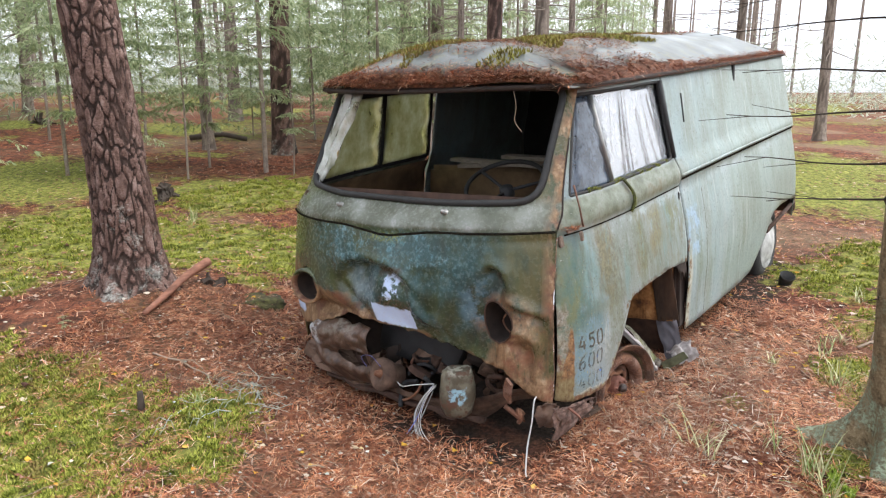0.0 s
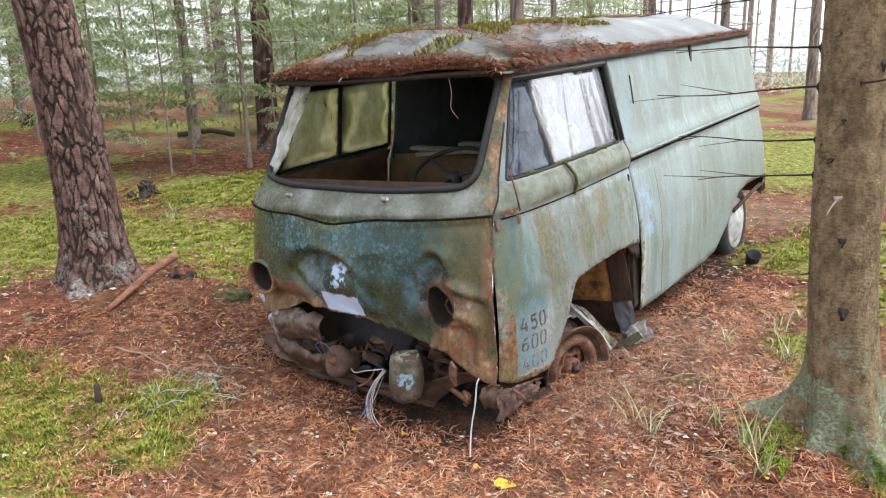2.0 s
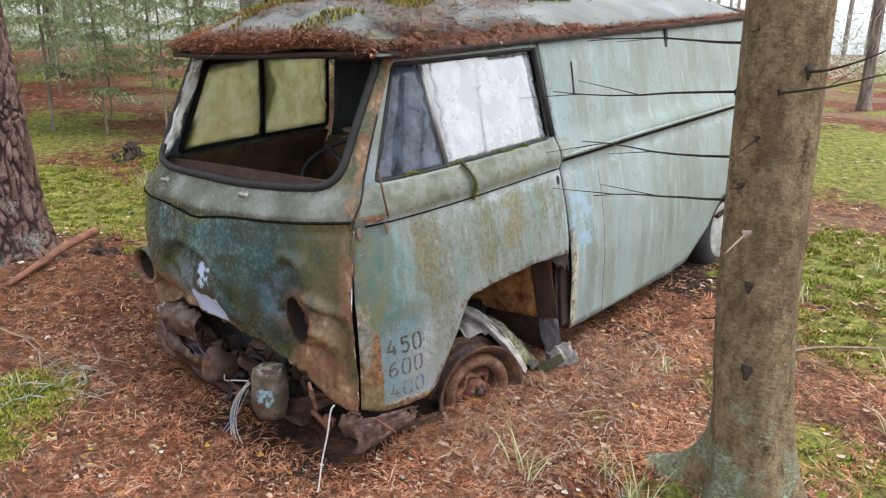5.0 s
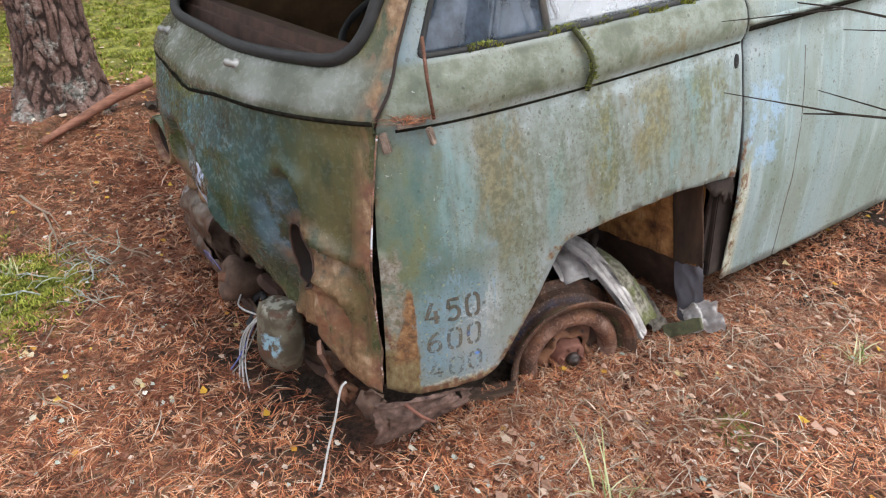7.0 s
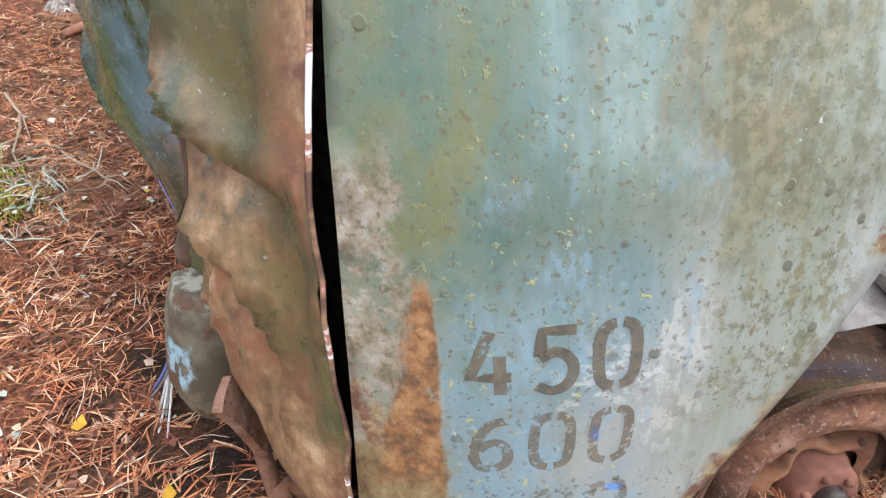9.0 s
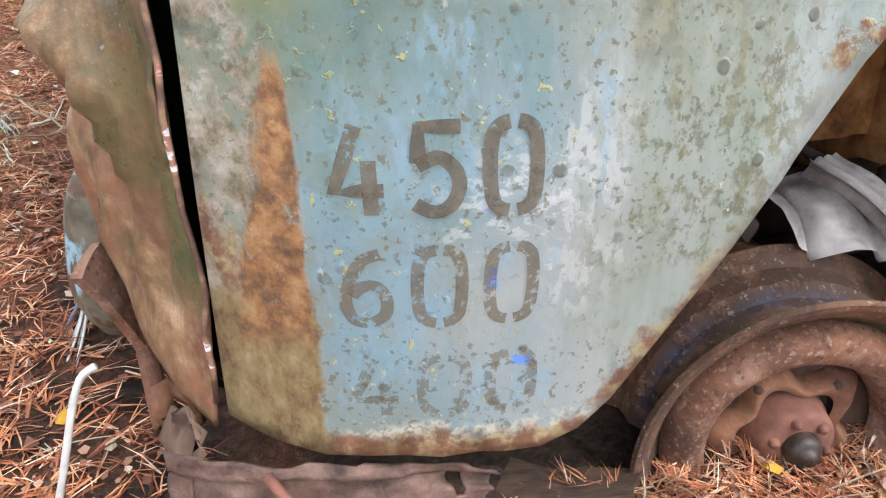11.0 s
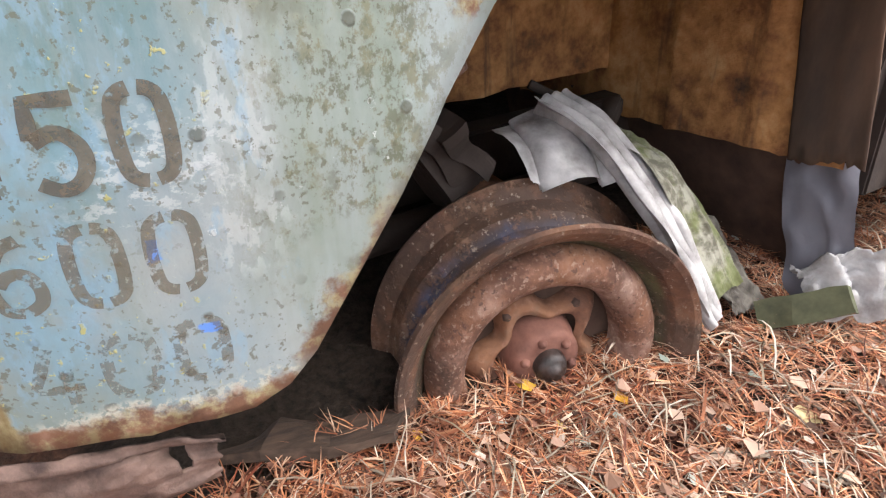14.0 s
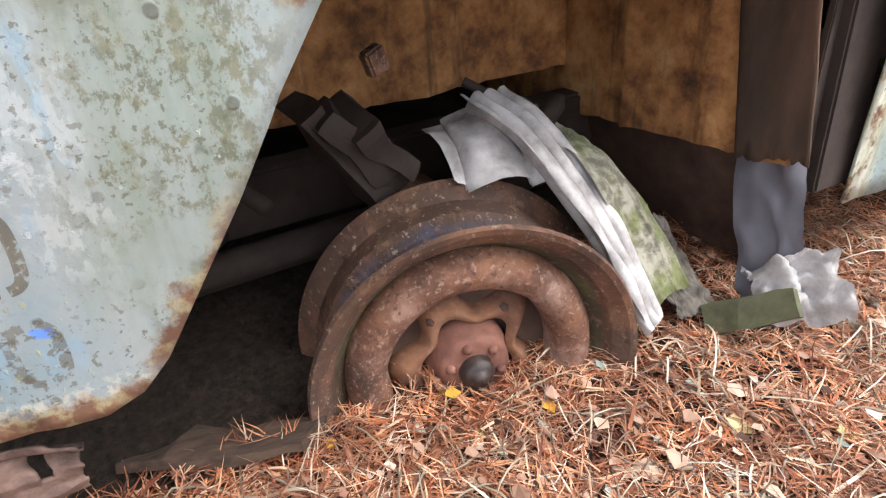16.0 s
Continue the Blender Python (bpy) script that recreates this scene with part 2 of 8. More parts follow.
def make_side_paint():
    m = Nodes("faded_blue_green_side_paint")
    w = m.noise(5.0, 5, 0.6)
    yy = m.add(m.axis(1), m.mul(m.math("SUBTRACT", w, 0.5), 0.35))
    fine = m.noise(60.0, 5, 0.65)
    streak = m.noise((7.5, 7.5, 0.45), 5, 0.62, off=(4, 1, 0))
    grain = m.noise((38.0, 38.0, 5.0), 4, 0.6, off=(1, 9, 0))
    c = m.ramp(m.math("DIVIDE", yy, 4.2), (0.0, (0.20, 0.205, 0.14)), (0.03, (0.20, 0.235, 0.20)), (0.045, (0.20, 0.29, 0.335)), (0.068, (0.335, 0.37, 0.37)), (0.11, (0.33, 0.375, 0.38)), (0.2, (0.26, 0.30, 0.29)), (0.34, (0.29, 0.39, 0.42)), (0.55, (0.29, 0.37, 0.355)), (1.0, (0.27, 0.335, 0.31)))
    c = m.mix(m.mul(m.step(streak, 0.48, 0.70), m.add(0.10, m.mul(m.step(m.axis(1), 0.5, 1.2), 0.35))), c, (0.44, 0.51, 0.53))
    c = m.mix(m.mul(m.step(m.noise((6.0, 6.0, 1.0), 6, 0.68, off=(8, 8, 8)), 0.47, 0.66), 0.6), c, (0.18, 0.225, 0.16))
    # teal coat showing through in the upper part of the door front
    teal = m.mul(m.box(1, 0.10, 0.25, 0.06, 2, 0.40, 0.92, 0.10, w, 0.2), m.step(m.noise((22.0, 22.0, 5.0), 6, 0.68, off=(6, 1, 2)), 0.40, 0.60))
    c = m.mix(m.mul(teal, 0.7), c, (0.085, 0.20, 0.225))
    blue = m.mul(m.box(1, 0.10, 0.20, 0.03, 2, 0.24, 0.62, 0.05, m.noise(18.0, 5), 0.10), m.step(m.noise(30.0, 4, off=(2, 1, 7)), 0.40, 0.55))
    c = m.mix(m.mul(blue, 0.6), c, (0.19, 0.34, 0.43))
    # olive algae running down from the crease
    alg = m.mul(m.step(m.noise((9.0, 9.0, 2.6), 6, 0.68, off=(2, 6, 0)), 0.42, 0.57), m.mul(m.step(m.add(m.mul(grain, 0.5), m.mul(m.noise(48.0, 5, 0.7, off=(6, 6, 6)), 0.5)), 0.44, 0.56), m.box(1, 0.2, 1.32, 0.10, 2, 0.55, 0.93, 0.12, w, 0.3)))
    spotty = m.step(m.add(m.mul(m.noise((80.0, 80.0, 56.0), 6, 0.78, off=(3, 7, 5)), 0.6), m.mul(m.noise(22.0, 4, 0.6, off=(1, 3, 3)), 0.4)), 0.49, 0.56)
    alg2 = m.mul(m.box(1, 0.315, 0.50, 0.05, 2, 0.18, 0.70, 0.10, w, 0.18), m.mul(spotty, m.step(m.noise(9.0, 4, off=(9, 2, 2)), 0.34, 0.50)))
    c = m.mix(m.mul(m.most(alg, alg2), 0.70), c, m.mix(m.step(fine, 0.42, 0.6), (0.085, 0.078, 0.033), (0.16, 0.14, 0.062)))
    grime = m.mul(m.box(1, 0.05, 1.33, 0.06, 2, 0.56, 0.935, 0.16, w, 0.2), m.step(m.add(m.mul(m.noise((4.0, 4.0, 2.2), 6, 0.7, off=(7, 3, 3)), 0.75), m.mul(grain, 0.25)), 0.40, 0.56))
    c = m.mix(m.mul(grime, 0.62), c, m.mix(m.step(fine, 0.4, 0.6), (0.115, 0.13, 0.08), (0.185, 0.225, 0.185)))
    # browner blots, teal runs and a bleached edge below the crease
    up = m.box(1, 0.12, 1.32, 0.08, 2, 0.56, 0.93, 0.08, w, 0.2)
    c = m.mix(m.mul(m.mul(up, m.step(m.noise((7.0, 7.0, 4.5), 6, 0.7, off=(8, 5, 2)), 0.53, 0.63)), 0.6), c, (0.185, 0.145, 0.075))
    c = m.mix(m.mul(m.mul(up, m.step(m.noise((11.0, 11.0, 1.6), 6, 0.7, off=(4, 8, 2)), 0.53, 0.64)), 0.5), c, (0.15, 0.29, 0.30))
    c = m.mix(m.mul(m.mul(m.box(1, 0.40, 4.0, 0.08, 2, 0.875, 0.93, 0.02, w, 0.08), m.step(m.noise((9.0, 9.0, 14.0), 5, 0.65, off=(2, 2, 6)), 0.44, 0.58)), 0.6), c, (0.46, 0.54, 0.58))
    c = m.mix(m.mul(m.box(1, 0.02, 0.34, 0.08, 2, 0.50, 0.93, 0.10, w, 0.2), m.add(0.3, m.mul(m.step(m.noise((10.0, 10.0, 4.0), 6, 0.7, off=(1, 6, 6)), 0.4, 0.6), 0.45))), c, (0.115, 0.155, 0.11))
    # belt band: bleached with green
    belt = m.mul(m.step(m.axis(2), 0.94, 0.965), m.inv(m.step(m.axis(2), 1.06, 1.09)))
    c = m.mix(m.mul(m.mul(belt, 0.9), m.inv(m.step(m.axis(1), 1.25, 1.6))), c, m.ramp(m.noise((9.0, 9.0, 9.0), 6, 0.68, off=(3, 3, 3)), (0.36, (0.075, 0.09, 0.045)), (0.46, (0.14, 0.16, 0.10)), (0.55, (0.22, 0.25, 0.20)), (0.66, (0.15, 0.125, 0.055))))
    # round dark lichen dots, pale chips and yellow crust
    cell = m.cells(26.0)
    dots = m.mul(m.inv(m.step(m.add(cell, m.mul(fine, 0.16)), 0.19, 0.26)), m.step(m.noise(5.0, 3, off=(2, 2, 9)), 0.42, 0.54))
    c = m.mix(m.mul(dots, 0.7), c, (0.075, 0.078, 0.062))
    chip = m.mul(m.step(m.noise(85.0, 4, 0.6, off=(4, 4, 1)), 0.655, 0.695), m.step(m.noise(9.0, 3, off=(6, 2, 4)), 0.50, 0.66))
    c = m.mix(m.mul(chip, 0.8), c, (0.58, 0.60, 0.58))
    crust = m.mul(m.box(1, 0.08, 0.27, 0.05, 2, 0.16, 0.75, 0.08, w, 0.2), m.step(m.noise(75.0, 4, 0.65, off=(7, 3, 2)), 0.635, 0.68))
    c = m.mix(crust, c, (0.42, 0.40, 0.16))
    pale = m.mul(m.box(1, 0.285, 0.335, 0.015, 2, 0.31, 0.49, 0.02, m.noise(30.0, 5), 0.09), m.step(m.noise((90.0, 90.0, 40.0), 4), 0.46, 0.54))
    c = m.mix(m.mul(pale, 0.35), c, (0.60, 0.62, 0.62))
    scuff = m.mul(m.box(1, 0.20, 0.30, 0.03, 2, 0.37, 0.43, 0.02, w, 0.1), m.step(m.noise((60.0, 60.0, 95.0), 5, 0.7, off=(3, 3, 1)), 0.52, 0.60))
    c = m.mix(m.mul(scuff, 0.6), c, (0.60, 0.62, 0.63))
    w2 = m.noise(40.0, 4)
    bright = m.most(m.box(1, 0.234, 0.243, 0.001, 2, 0.330, 0.350, 0.001, w2, 0.012), m.box(1, 0.258, 0.276, 0.001, 2, 0.252, 0.262, 0.001, w2, 0.014))
    c = m.mix(bright, c, (0.12, 0.28, 0.72))
    flat = m.mul(m.box(1, 0.10, 0.33, 0.03, 2, 0.18, 0.60, 0.05, w, 0.2), m.step(m.noise((30.0, 30.0, 14.0), 5, 0.65, off=(9, 7, 1)), 0.55, 0.64))
    c = m.mix(m.mul(flat, 0.5), c, (0.22, 0.37, 0.50))
    # brown-olive runs below the crease, each with ragged edges
    ragged = m.noise((13.0, 13.0, 7.0), 6, 0.74, off=(3, 3, 7))
    pitted = m.noise((55.0, 55.0, 26.0), 6, 0.78, off=(8, 2, 4))
    for y0, y1, z0, z1, tone, amt in ((0.30, 0.46, 0.70, 0.935, (0.145, 0.125, 0.066), 0.8), (0.33, 0.43, 0.50, 0.76, (0.13, 0.125, 0.075), 0.7), (0.66, 0.77, 0.62, 0.915, (0.125, 0.12, 0.045), 0.85), (0.82, 1.01, 0.70, 0.92, (0.15, 0.135, 0.06), 0.75), (1.08, 1.26, 0.74, 0.90, (0.12, 0.125, 0.05), 0.8), (0.53, 0.58, 0.66, 0.92, (0.12, 0.19, 0.15), 0.6)):
        spot = m.box(1, y0 + 0.01, y1 - 0.01, 0.022, 2, z0, z1, 0.07, ragged, 0.20)
        spot = m.mul(spot, m.step(m.add(m.mul(ragged, 0.55), m.mul(pitted, 0.45)), 0.43, 0.53))
        c = m.mix(m.mul(spot, amt), c, m.mix(m.step(fine, 0.42, 0.62), tone, tuple(k * 1.7 for k in tone)))
    # blue-green and moss-green coat at the door's front, a light blue run beside it
    gt = m.mul(m.box(1, 0.05, 0.20, 0.05, 2, 0.52, 0.90, 0.08, w, 0.25), m.step(m.add(m.mul(ragged, 0.5), m.mul(w, 0.5)), 0.40, 0.54))
    c = m.mix(m.mul(gt, 0.75), c, m.ramp(m.noise((11.0, 11.0, 6.0), 5, 0.65, off=(5, 7, 7)), (0.40, (0.055, 0.135, 0.125)), (0.50, (0.105, 0.175, 0.125)), (0.60, (0.155, 0.17, 0.065))))
    run = m.mul(m.box(1, 0.19, 0.27, 0.03, 2, 0.60, 0.90, 0.08, ragged, 0.12), m.step(streak, 0.38, 0.55))
    c = m.mix(m.mul(run, 0.65), c, (0.25, 0.44, 0.48))
    # bright blue remnants behind the door
    bl = m.mul(m.box(1, 1.37, 1.54, 0.012, 2, 0.50, 0.80, 0.02, m.noise(12.0, 5, 0.65), 0.20), m.step(m.noise((22.0, 22.0, 16.0), 5, 0.65, off=(1, 1, 4)), 0.44, 0.56))
    c = m.mix(m.mul(bl, 0.85), c, (0.33, 0.49, 0.66))
    stain = m.mul(m.step(m.axis(1), 1.2, 1.6), m.step(m.noise((2.4, 2.4, 1.3), 6, 0.68, off=(3, 9, 6)), 0.44, 0.62))
    c = m.mix(m.mul(stain, 0.55), c, (0.165, 0.20, 0.145))
    wide = m.mul(m.step(m.axis(1), 1.3, 1.5), m.step(m.add(m.mul(m.noise((1.3, 1.3, 0.8), 4, 0.6, off=(2, 5, 1)), 0.6), m.mul(streak, 0.4)), 0.44, 0.60))
    c = m.mix(m.mul(wide, 0.5), c, (0.20, 0.24, 0.19))
    runs = m.mul(m.step(m.axis(1), 1.36, 1.5), m.step(m.noise((19.0, 19.0, 0.8), 5, 0.65, off=(6, 1, 9)), 0.56, 0.68))
    c = m.mix(m.mul(runs, 0.45), c, (0.48, 0.55, 0.56))
    gr = m.box(1, 1.34, 1.40, 0.02, 2, 0.02, 0.55, 0.08, m.noise((14.0, 14.0, 4.0), 4), 0.08)
    c = m.mix(m.mul(gr, 0.85), c, m.ramp(m.noise((40.0, 40.0, 9.0), 5, 0.7), (0.36, (0.24, 0.24, 0.11)), (0.48, (0.48, 0.47, 0.34)), (0.62, (0.66, 0.66, 0.58))))
    # bleached grey primer at the door's front edge
    prim = m.mul(m.box(1, -0.02, 0.085, 0.008, 2, 0.28, 0.62, 0.03, m.noise(20.0, 5), 0.06), m.step(m.noise(28.0, 5, 0.7, off=(4, 6, 1)), 0.38, 0.5))
    c = m.mix(prim, c, m.ramp(m.noise(48.0, 6, 0.75, off=(1, 8, 8)), (0.38, (0.12, 0.115, 0.07)), (0.48, (0.26, 0.225, 0.17)), (0.64, (0.37, 0.37, 0.34))))
    # fine dark specks
    speck = m.mul(m.step(m.noise(140.0, 3, 0.6, off=(2, 4, 8)), 0.58, 0.65), m.step(m.noise(7.0, 4, off=(1, 2, 3)), 0.36, 0.54))
    c = m.mix(m.mul(speck, 0.75), c, (0.11, 0.105, 0.07))
    # rust strip beside the seam, along the bottom and the cut-out's edge
    rc, rf = rust_colors(m, 5.0)
    rn = m.noise(24.0, 6, 0.65, off=(2, 8, 0))
    rw = m.mul(m.math("SUBTRACT", m.noise((26.0, 26.0, 12.0), 6, 0.7, off=(2, 8, 0)), 0.5), 0.055)
    left = m.math("SUBTRACT", m.axis(1), m.add(0.0475, m.mul(m.math("SUBTRACT", m.axis(2), 0.305), 0.16)))
    rust = m.mul(m.step(m.add(left, rw), -0.004, 0.006), m.inv(m.step(m.add(m.axis(1), m.mul(rw, 0.3)), 0.099, 0.104)))
    rust = m.mul(m.mul(rust, m.mul(m.step(m.axis(2), 0.26, 0.30), m.inv(m.step(m.add(m.axis(2), m.mul(rw, 2.0)), 0.49, 0.53)))), m.step(m.noise(34.0, 5, 0.7, off=(9, 4, 1)), 0.30, 0.42))
    low = m.box(1, 0.012, 0.103, 0.004, 2, 0.10, 0.325, 0.015, rn, 0.03)
    edge = m.box(1, -0.1, 0.40, 0.02, 2, 0.0, 0.180, 0.008, rn, 0.06)
    slope = m.add(m.mul(m.math("SUBTRACT", m.axis(1), 0.353), 0.846), m.mul(m.math("SUBTRACT", m.axis(2), 0.200), -0.533))
    slope = m.mul(m.step(m.add(slope, m.mul(m.math("SUBTRACT", rn, 0.5), 0.07)), -0.020, -0.006), m.mul(m.step(m.axis(2), 0.18, 0.21), m.inv(m.step(m.axis(2), 0.27, 0.40))))
    edge = m.most(edge, m.mul(slope, m.inv(m.step(m.axis(1), 0.56, 0.60))))
    edge = m.most(edge, m.mul(m.box(1, 0.5, 1.36, 0.02, 2, 0.49, 0.545, 0.01, rn, 0.06), m.step(rn, 0.5, 0.6)))
    edge = m.most(edge, m.mul(m.box(1, 1.34, 1.39, 0.006, 2, 0.05, 0.62, 0.02, rn, 0.05), m.step(rn, 0.48, 0.6)))
    edge = m.most(edge, m.mul(m.inv(m.step(m.axis(1), 0.035, 0.085)), m.step(m.noise((14.0, 14.0, 6.0), 6, 0.68, off=(3, 1, 8)), 0.52, 0.64)))
    oc = m.ramp(m.noise(40.0, 6, 0.7, off=(8, 1, 3)), (0.34, (0.075, 0.038, 0.020)), (0.44, (0.17, 0.080, 0.032)), (0.54, (0.30, 0.145, 0.055)), (0.66, (0.37, 0.235, 0.115)))
    lip = m.box(1, 0.12, 0.40, 0.02, 2, 0.0, 0.190, 0.008, rn, 0.06)
    c = m.mix(m.mul(lip, m.step(m.noise(70.0, 4, 0.7, off=(3, 8, 8)), 0.45, 0.55)), c, (0.50, 0.49, 0.42))
    c = m.mix(edge, c, m.mix(m.step(fine, 0.45, 0.65), rc, (0.33, 0.27, 0.14)))
    c = m.mix(low, c, m.ramp(m.noise((44.0, 44.0, 22.0), 6, 0.72), (0.36, (0.10, 0.05, 0.025)), (0.46, (0.19, 0.125, 0.05)), (0.56, (0.24, 0.185, 0.085)), (0.66, (0.34, 0.27, 0.15))))
    c = m.mix(rust, c, oc)
    allr = m.most(rust, m.most(low, edge))
    c = m.mix(0.16, c, m.mix(m.step(fine, 0.4, 0.6), (0.05, 0.055, 0.04), (0.12, 0.12, 0.09)))
    lump = m.most(crust, m.most(m.mul(dots, 0.6), chip))
    rough = m.add(0.36, m.mul(m.most(allr, m.step(fine, 0.4, 0.85)), 0.42))
    return m.done(c, rough, 0.0, m.add(m.mul(fine, 0.35), m.add(m.mul(allr, rf), m.mul(lump, 0.9))), 0.003, 0.55)


def make_roof_paint():
    m = Nodes("bleached_roof_paint")
    v = m.noise(2.5, 5, 0.6)
    c = m.ramp(v, (0.3, (0.05, 0.056, 0.046)), (0.5, (0.11, 0.122, 0.115)), (0.7, (0.23, 0.255, 0.26)))
    c = m.mix(m.mul(m.step(m.noise(12.0, 5, off=(2, 2, 2)), 0.5, 0.65), 0.6), c, (0.16, 0.15, 0.07))
    return m.done(c, 0.30, 0.0, m.noise(40.0, 4), 0.002, 0.4)


def make_plain(name, color, rough=0.8, metal=0.0, var=0.25, scale=20.0, bump=0.003, second=None, stretch=(1, 1, 1)):
    m = Nodes(name)
    s = tuple(scale * k for k in stretch)
    n, f = m.noise(s, 5, 0.6), m.noise(tuple(6 * k for k in s), 4, 0.6, off=(3, 1, 0))
    dark, light = tuple(k * (1 - var) for k in color), second or tuple(min(1, k * (1 + var)) for k in color)
    return m.done(m.mix(m.mul(f, 0.35), m.ramp(n, (0.32, dark), (0.68, light)), color), rough, metal, m.add(n, m.mul(f, 0.4)), bump)


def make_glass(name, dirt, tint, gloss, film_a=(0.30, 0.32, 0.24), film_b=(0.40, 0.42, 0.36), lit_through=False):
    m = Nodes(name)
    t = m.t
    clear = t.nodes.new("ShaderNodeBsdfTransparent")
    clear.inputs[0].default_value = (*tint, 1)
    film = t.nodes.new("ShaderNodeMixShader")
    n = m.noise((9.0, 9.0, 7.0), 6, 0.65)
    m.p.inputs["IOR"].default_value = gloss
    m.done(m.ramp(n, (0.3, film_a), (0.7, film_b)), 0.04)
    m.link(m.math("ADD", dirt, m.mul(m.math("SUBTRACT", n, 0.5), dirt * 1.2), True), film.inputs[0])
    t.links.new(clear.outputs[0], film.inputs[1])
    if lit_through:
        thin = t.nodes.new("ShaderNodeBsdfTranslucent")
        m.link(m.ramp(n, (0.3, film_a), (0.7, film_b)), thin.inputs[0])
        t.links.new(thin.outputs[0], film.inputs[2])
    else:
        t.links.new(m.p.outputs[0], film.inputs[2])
    lay, gl, fr = t.nodes.new("ShaderNodeMixShader"), t.nodes.new("ShaderNodeBsdfGlossy"), t.nodes.new("ShaderNodeFresnel")
    gl.inputs["Roughness"].default_value = 0.02
    fr.inputs["IOR"].default_value = gloss
    t.links.new(fr.outputs[0], lay.inputs[0])
    t.links.new(film.outputs[0], lay.inputs[1])
    t.links.new(gl.outputs[0], lay.inputs[2])
    t.links.new(lay.outputs[0], m.out.inputs[0])
    return m.mat


def make_ground():
    m = Nodes("forest_floor")
    moss, big, mid, f = m.attr("moss"), m.noise(1.3, 5, 0.6), m.noise(9.0, 6, 0.7), m.noise(60.0, 5, 0.7)
    lit = m.ramp(m.add(m.mul(mid, 0.55), m.mul(f, 0.45)), (0.38, (0.012, 0.008, 0.007)), (0.47, (0.085, 0.028, 0.017)), (0.57, (0.28, 0.095, 0.050)), (0.7, (0.46, 0.235, 0.145)))
    lit = m.mix(m.mul(m.step(big, 0.5, 0.7), 0.4), lit, (0.19, 0.095, 0.06))
    grn = m.ramp(m.add(m.mul(m.noise(14.0, 5, 0.7, off=(3, 3, 0)), 0.6), m.mul(f, 0.4)), (0.36, (0.030, 0.034, 0.010)), (0.48, (0.15, 0.16, 0.035)), (0.58, (0.30, 0.30, 0.07)), (0.70, (0.46, 0.42, 0.16)))
    far = m.noise(0.35, 4, 0.6, off=(5, 1, 0))
    lit = m.mix(m.mul(m.step(far, 0.45, 0.62), 0.45), lit, (0.27, 0.22, 0.14))
    earth_shade = m.attr("earth_shade")
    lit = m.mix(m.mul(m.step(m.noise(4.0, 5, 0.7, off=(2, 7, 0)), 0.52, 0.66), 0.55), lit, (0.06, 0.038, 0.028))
    # bare earth under the van, near black so that it holds the shade
    lit = m.mix(earth_shade, lit, m.ramp(f, (0.35, (0.014, 0.010, 0.008)), (0.65, (0.05, 0.035, 0.026))))
    edge = m.step(m.add(m.add(moss, m.mul(m.math("SUBTRACT", mid, 0.5), 1.4)), m.mul(m.math("SUBTRACT", m.noise(1.9, 5, 0.7, off=(4, 4, 0)), 0.5), 1.2)), 0.34, 0.66)
    return m.done(m.mix(edge, lit, grn), 0.95, 0.0, m.add(m.mul(mid, 1.2), f), 0.02, 0.9, 0.2)


def make_varied(name, rough, *stops, var=0.0, through=0.0):
    """Colour by piece, for litter and leaves."""
    m = Nodes(name)
    c = m.ramp(m.island(), *stops)
    if var:
        c = m.mix(m.mul(m.step(m.add(m.mul(m.noise(3.2, 5, 0.65), 0.5), m.mul(m.noise(17.0, 4, 0.6, off=(4, 1, 2)), 0.5)), 0.45, 0.56), var), c, m.mix(0.35, stops[0][1], stops[1][1]))
    if through:
        thin, both = m.t.nodes.new("ShaderNodeBsdfTranslucent"), m.t.nodes.new("ShaderNodeMixShader")
        both.inputs[0].default_value = through
        m.link(c, thin.inputs[0])
        m.t.links.new(m.p.outputs[0], both.inputs[1])
        m.t.links.new(thin.outputs[0], both.inputs[2])
        m.t.links.new(both.outputs[0], m.out.inputs[0])
    return m.done(c, rough, 0.0, None, spec=0.25)


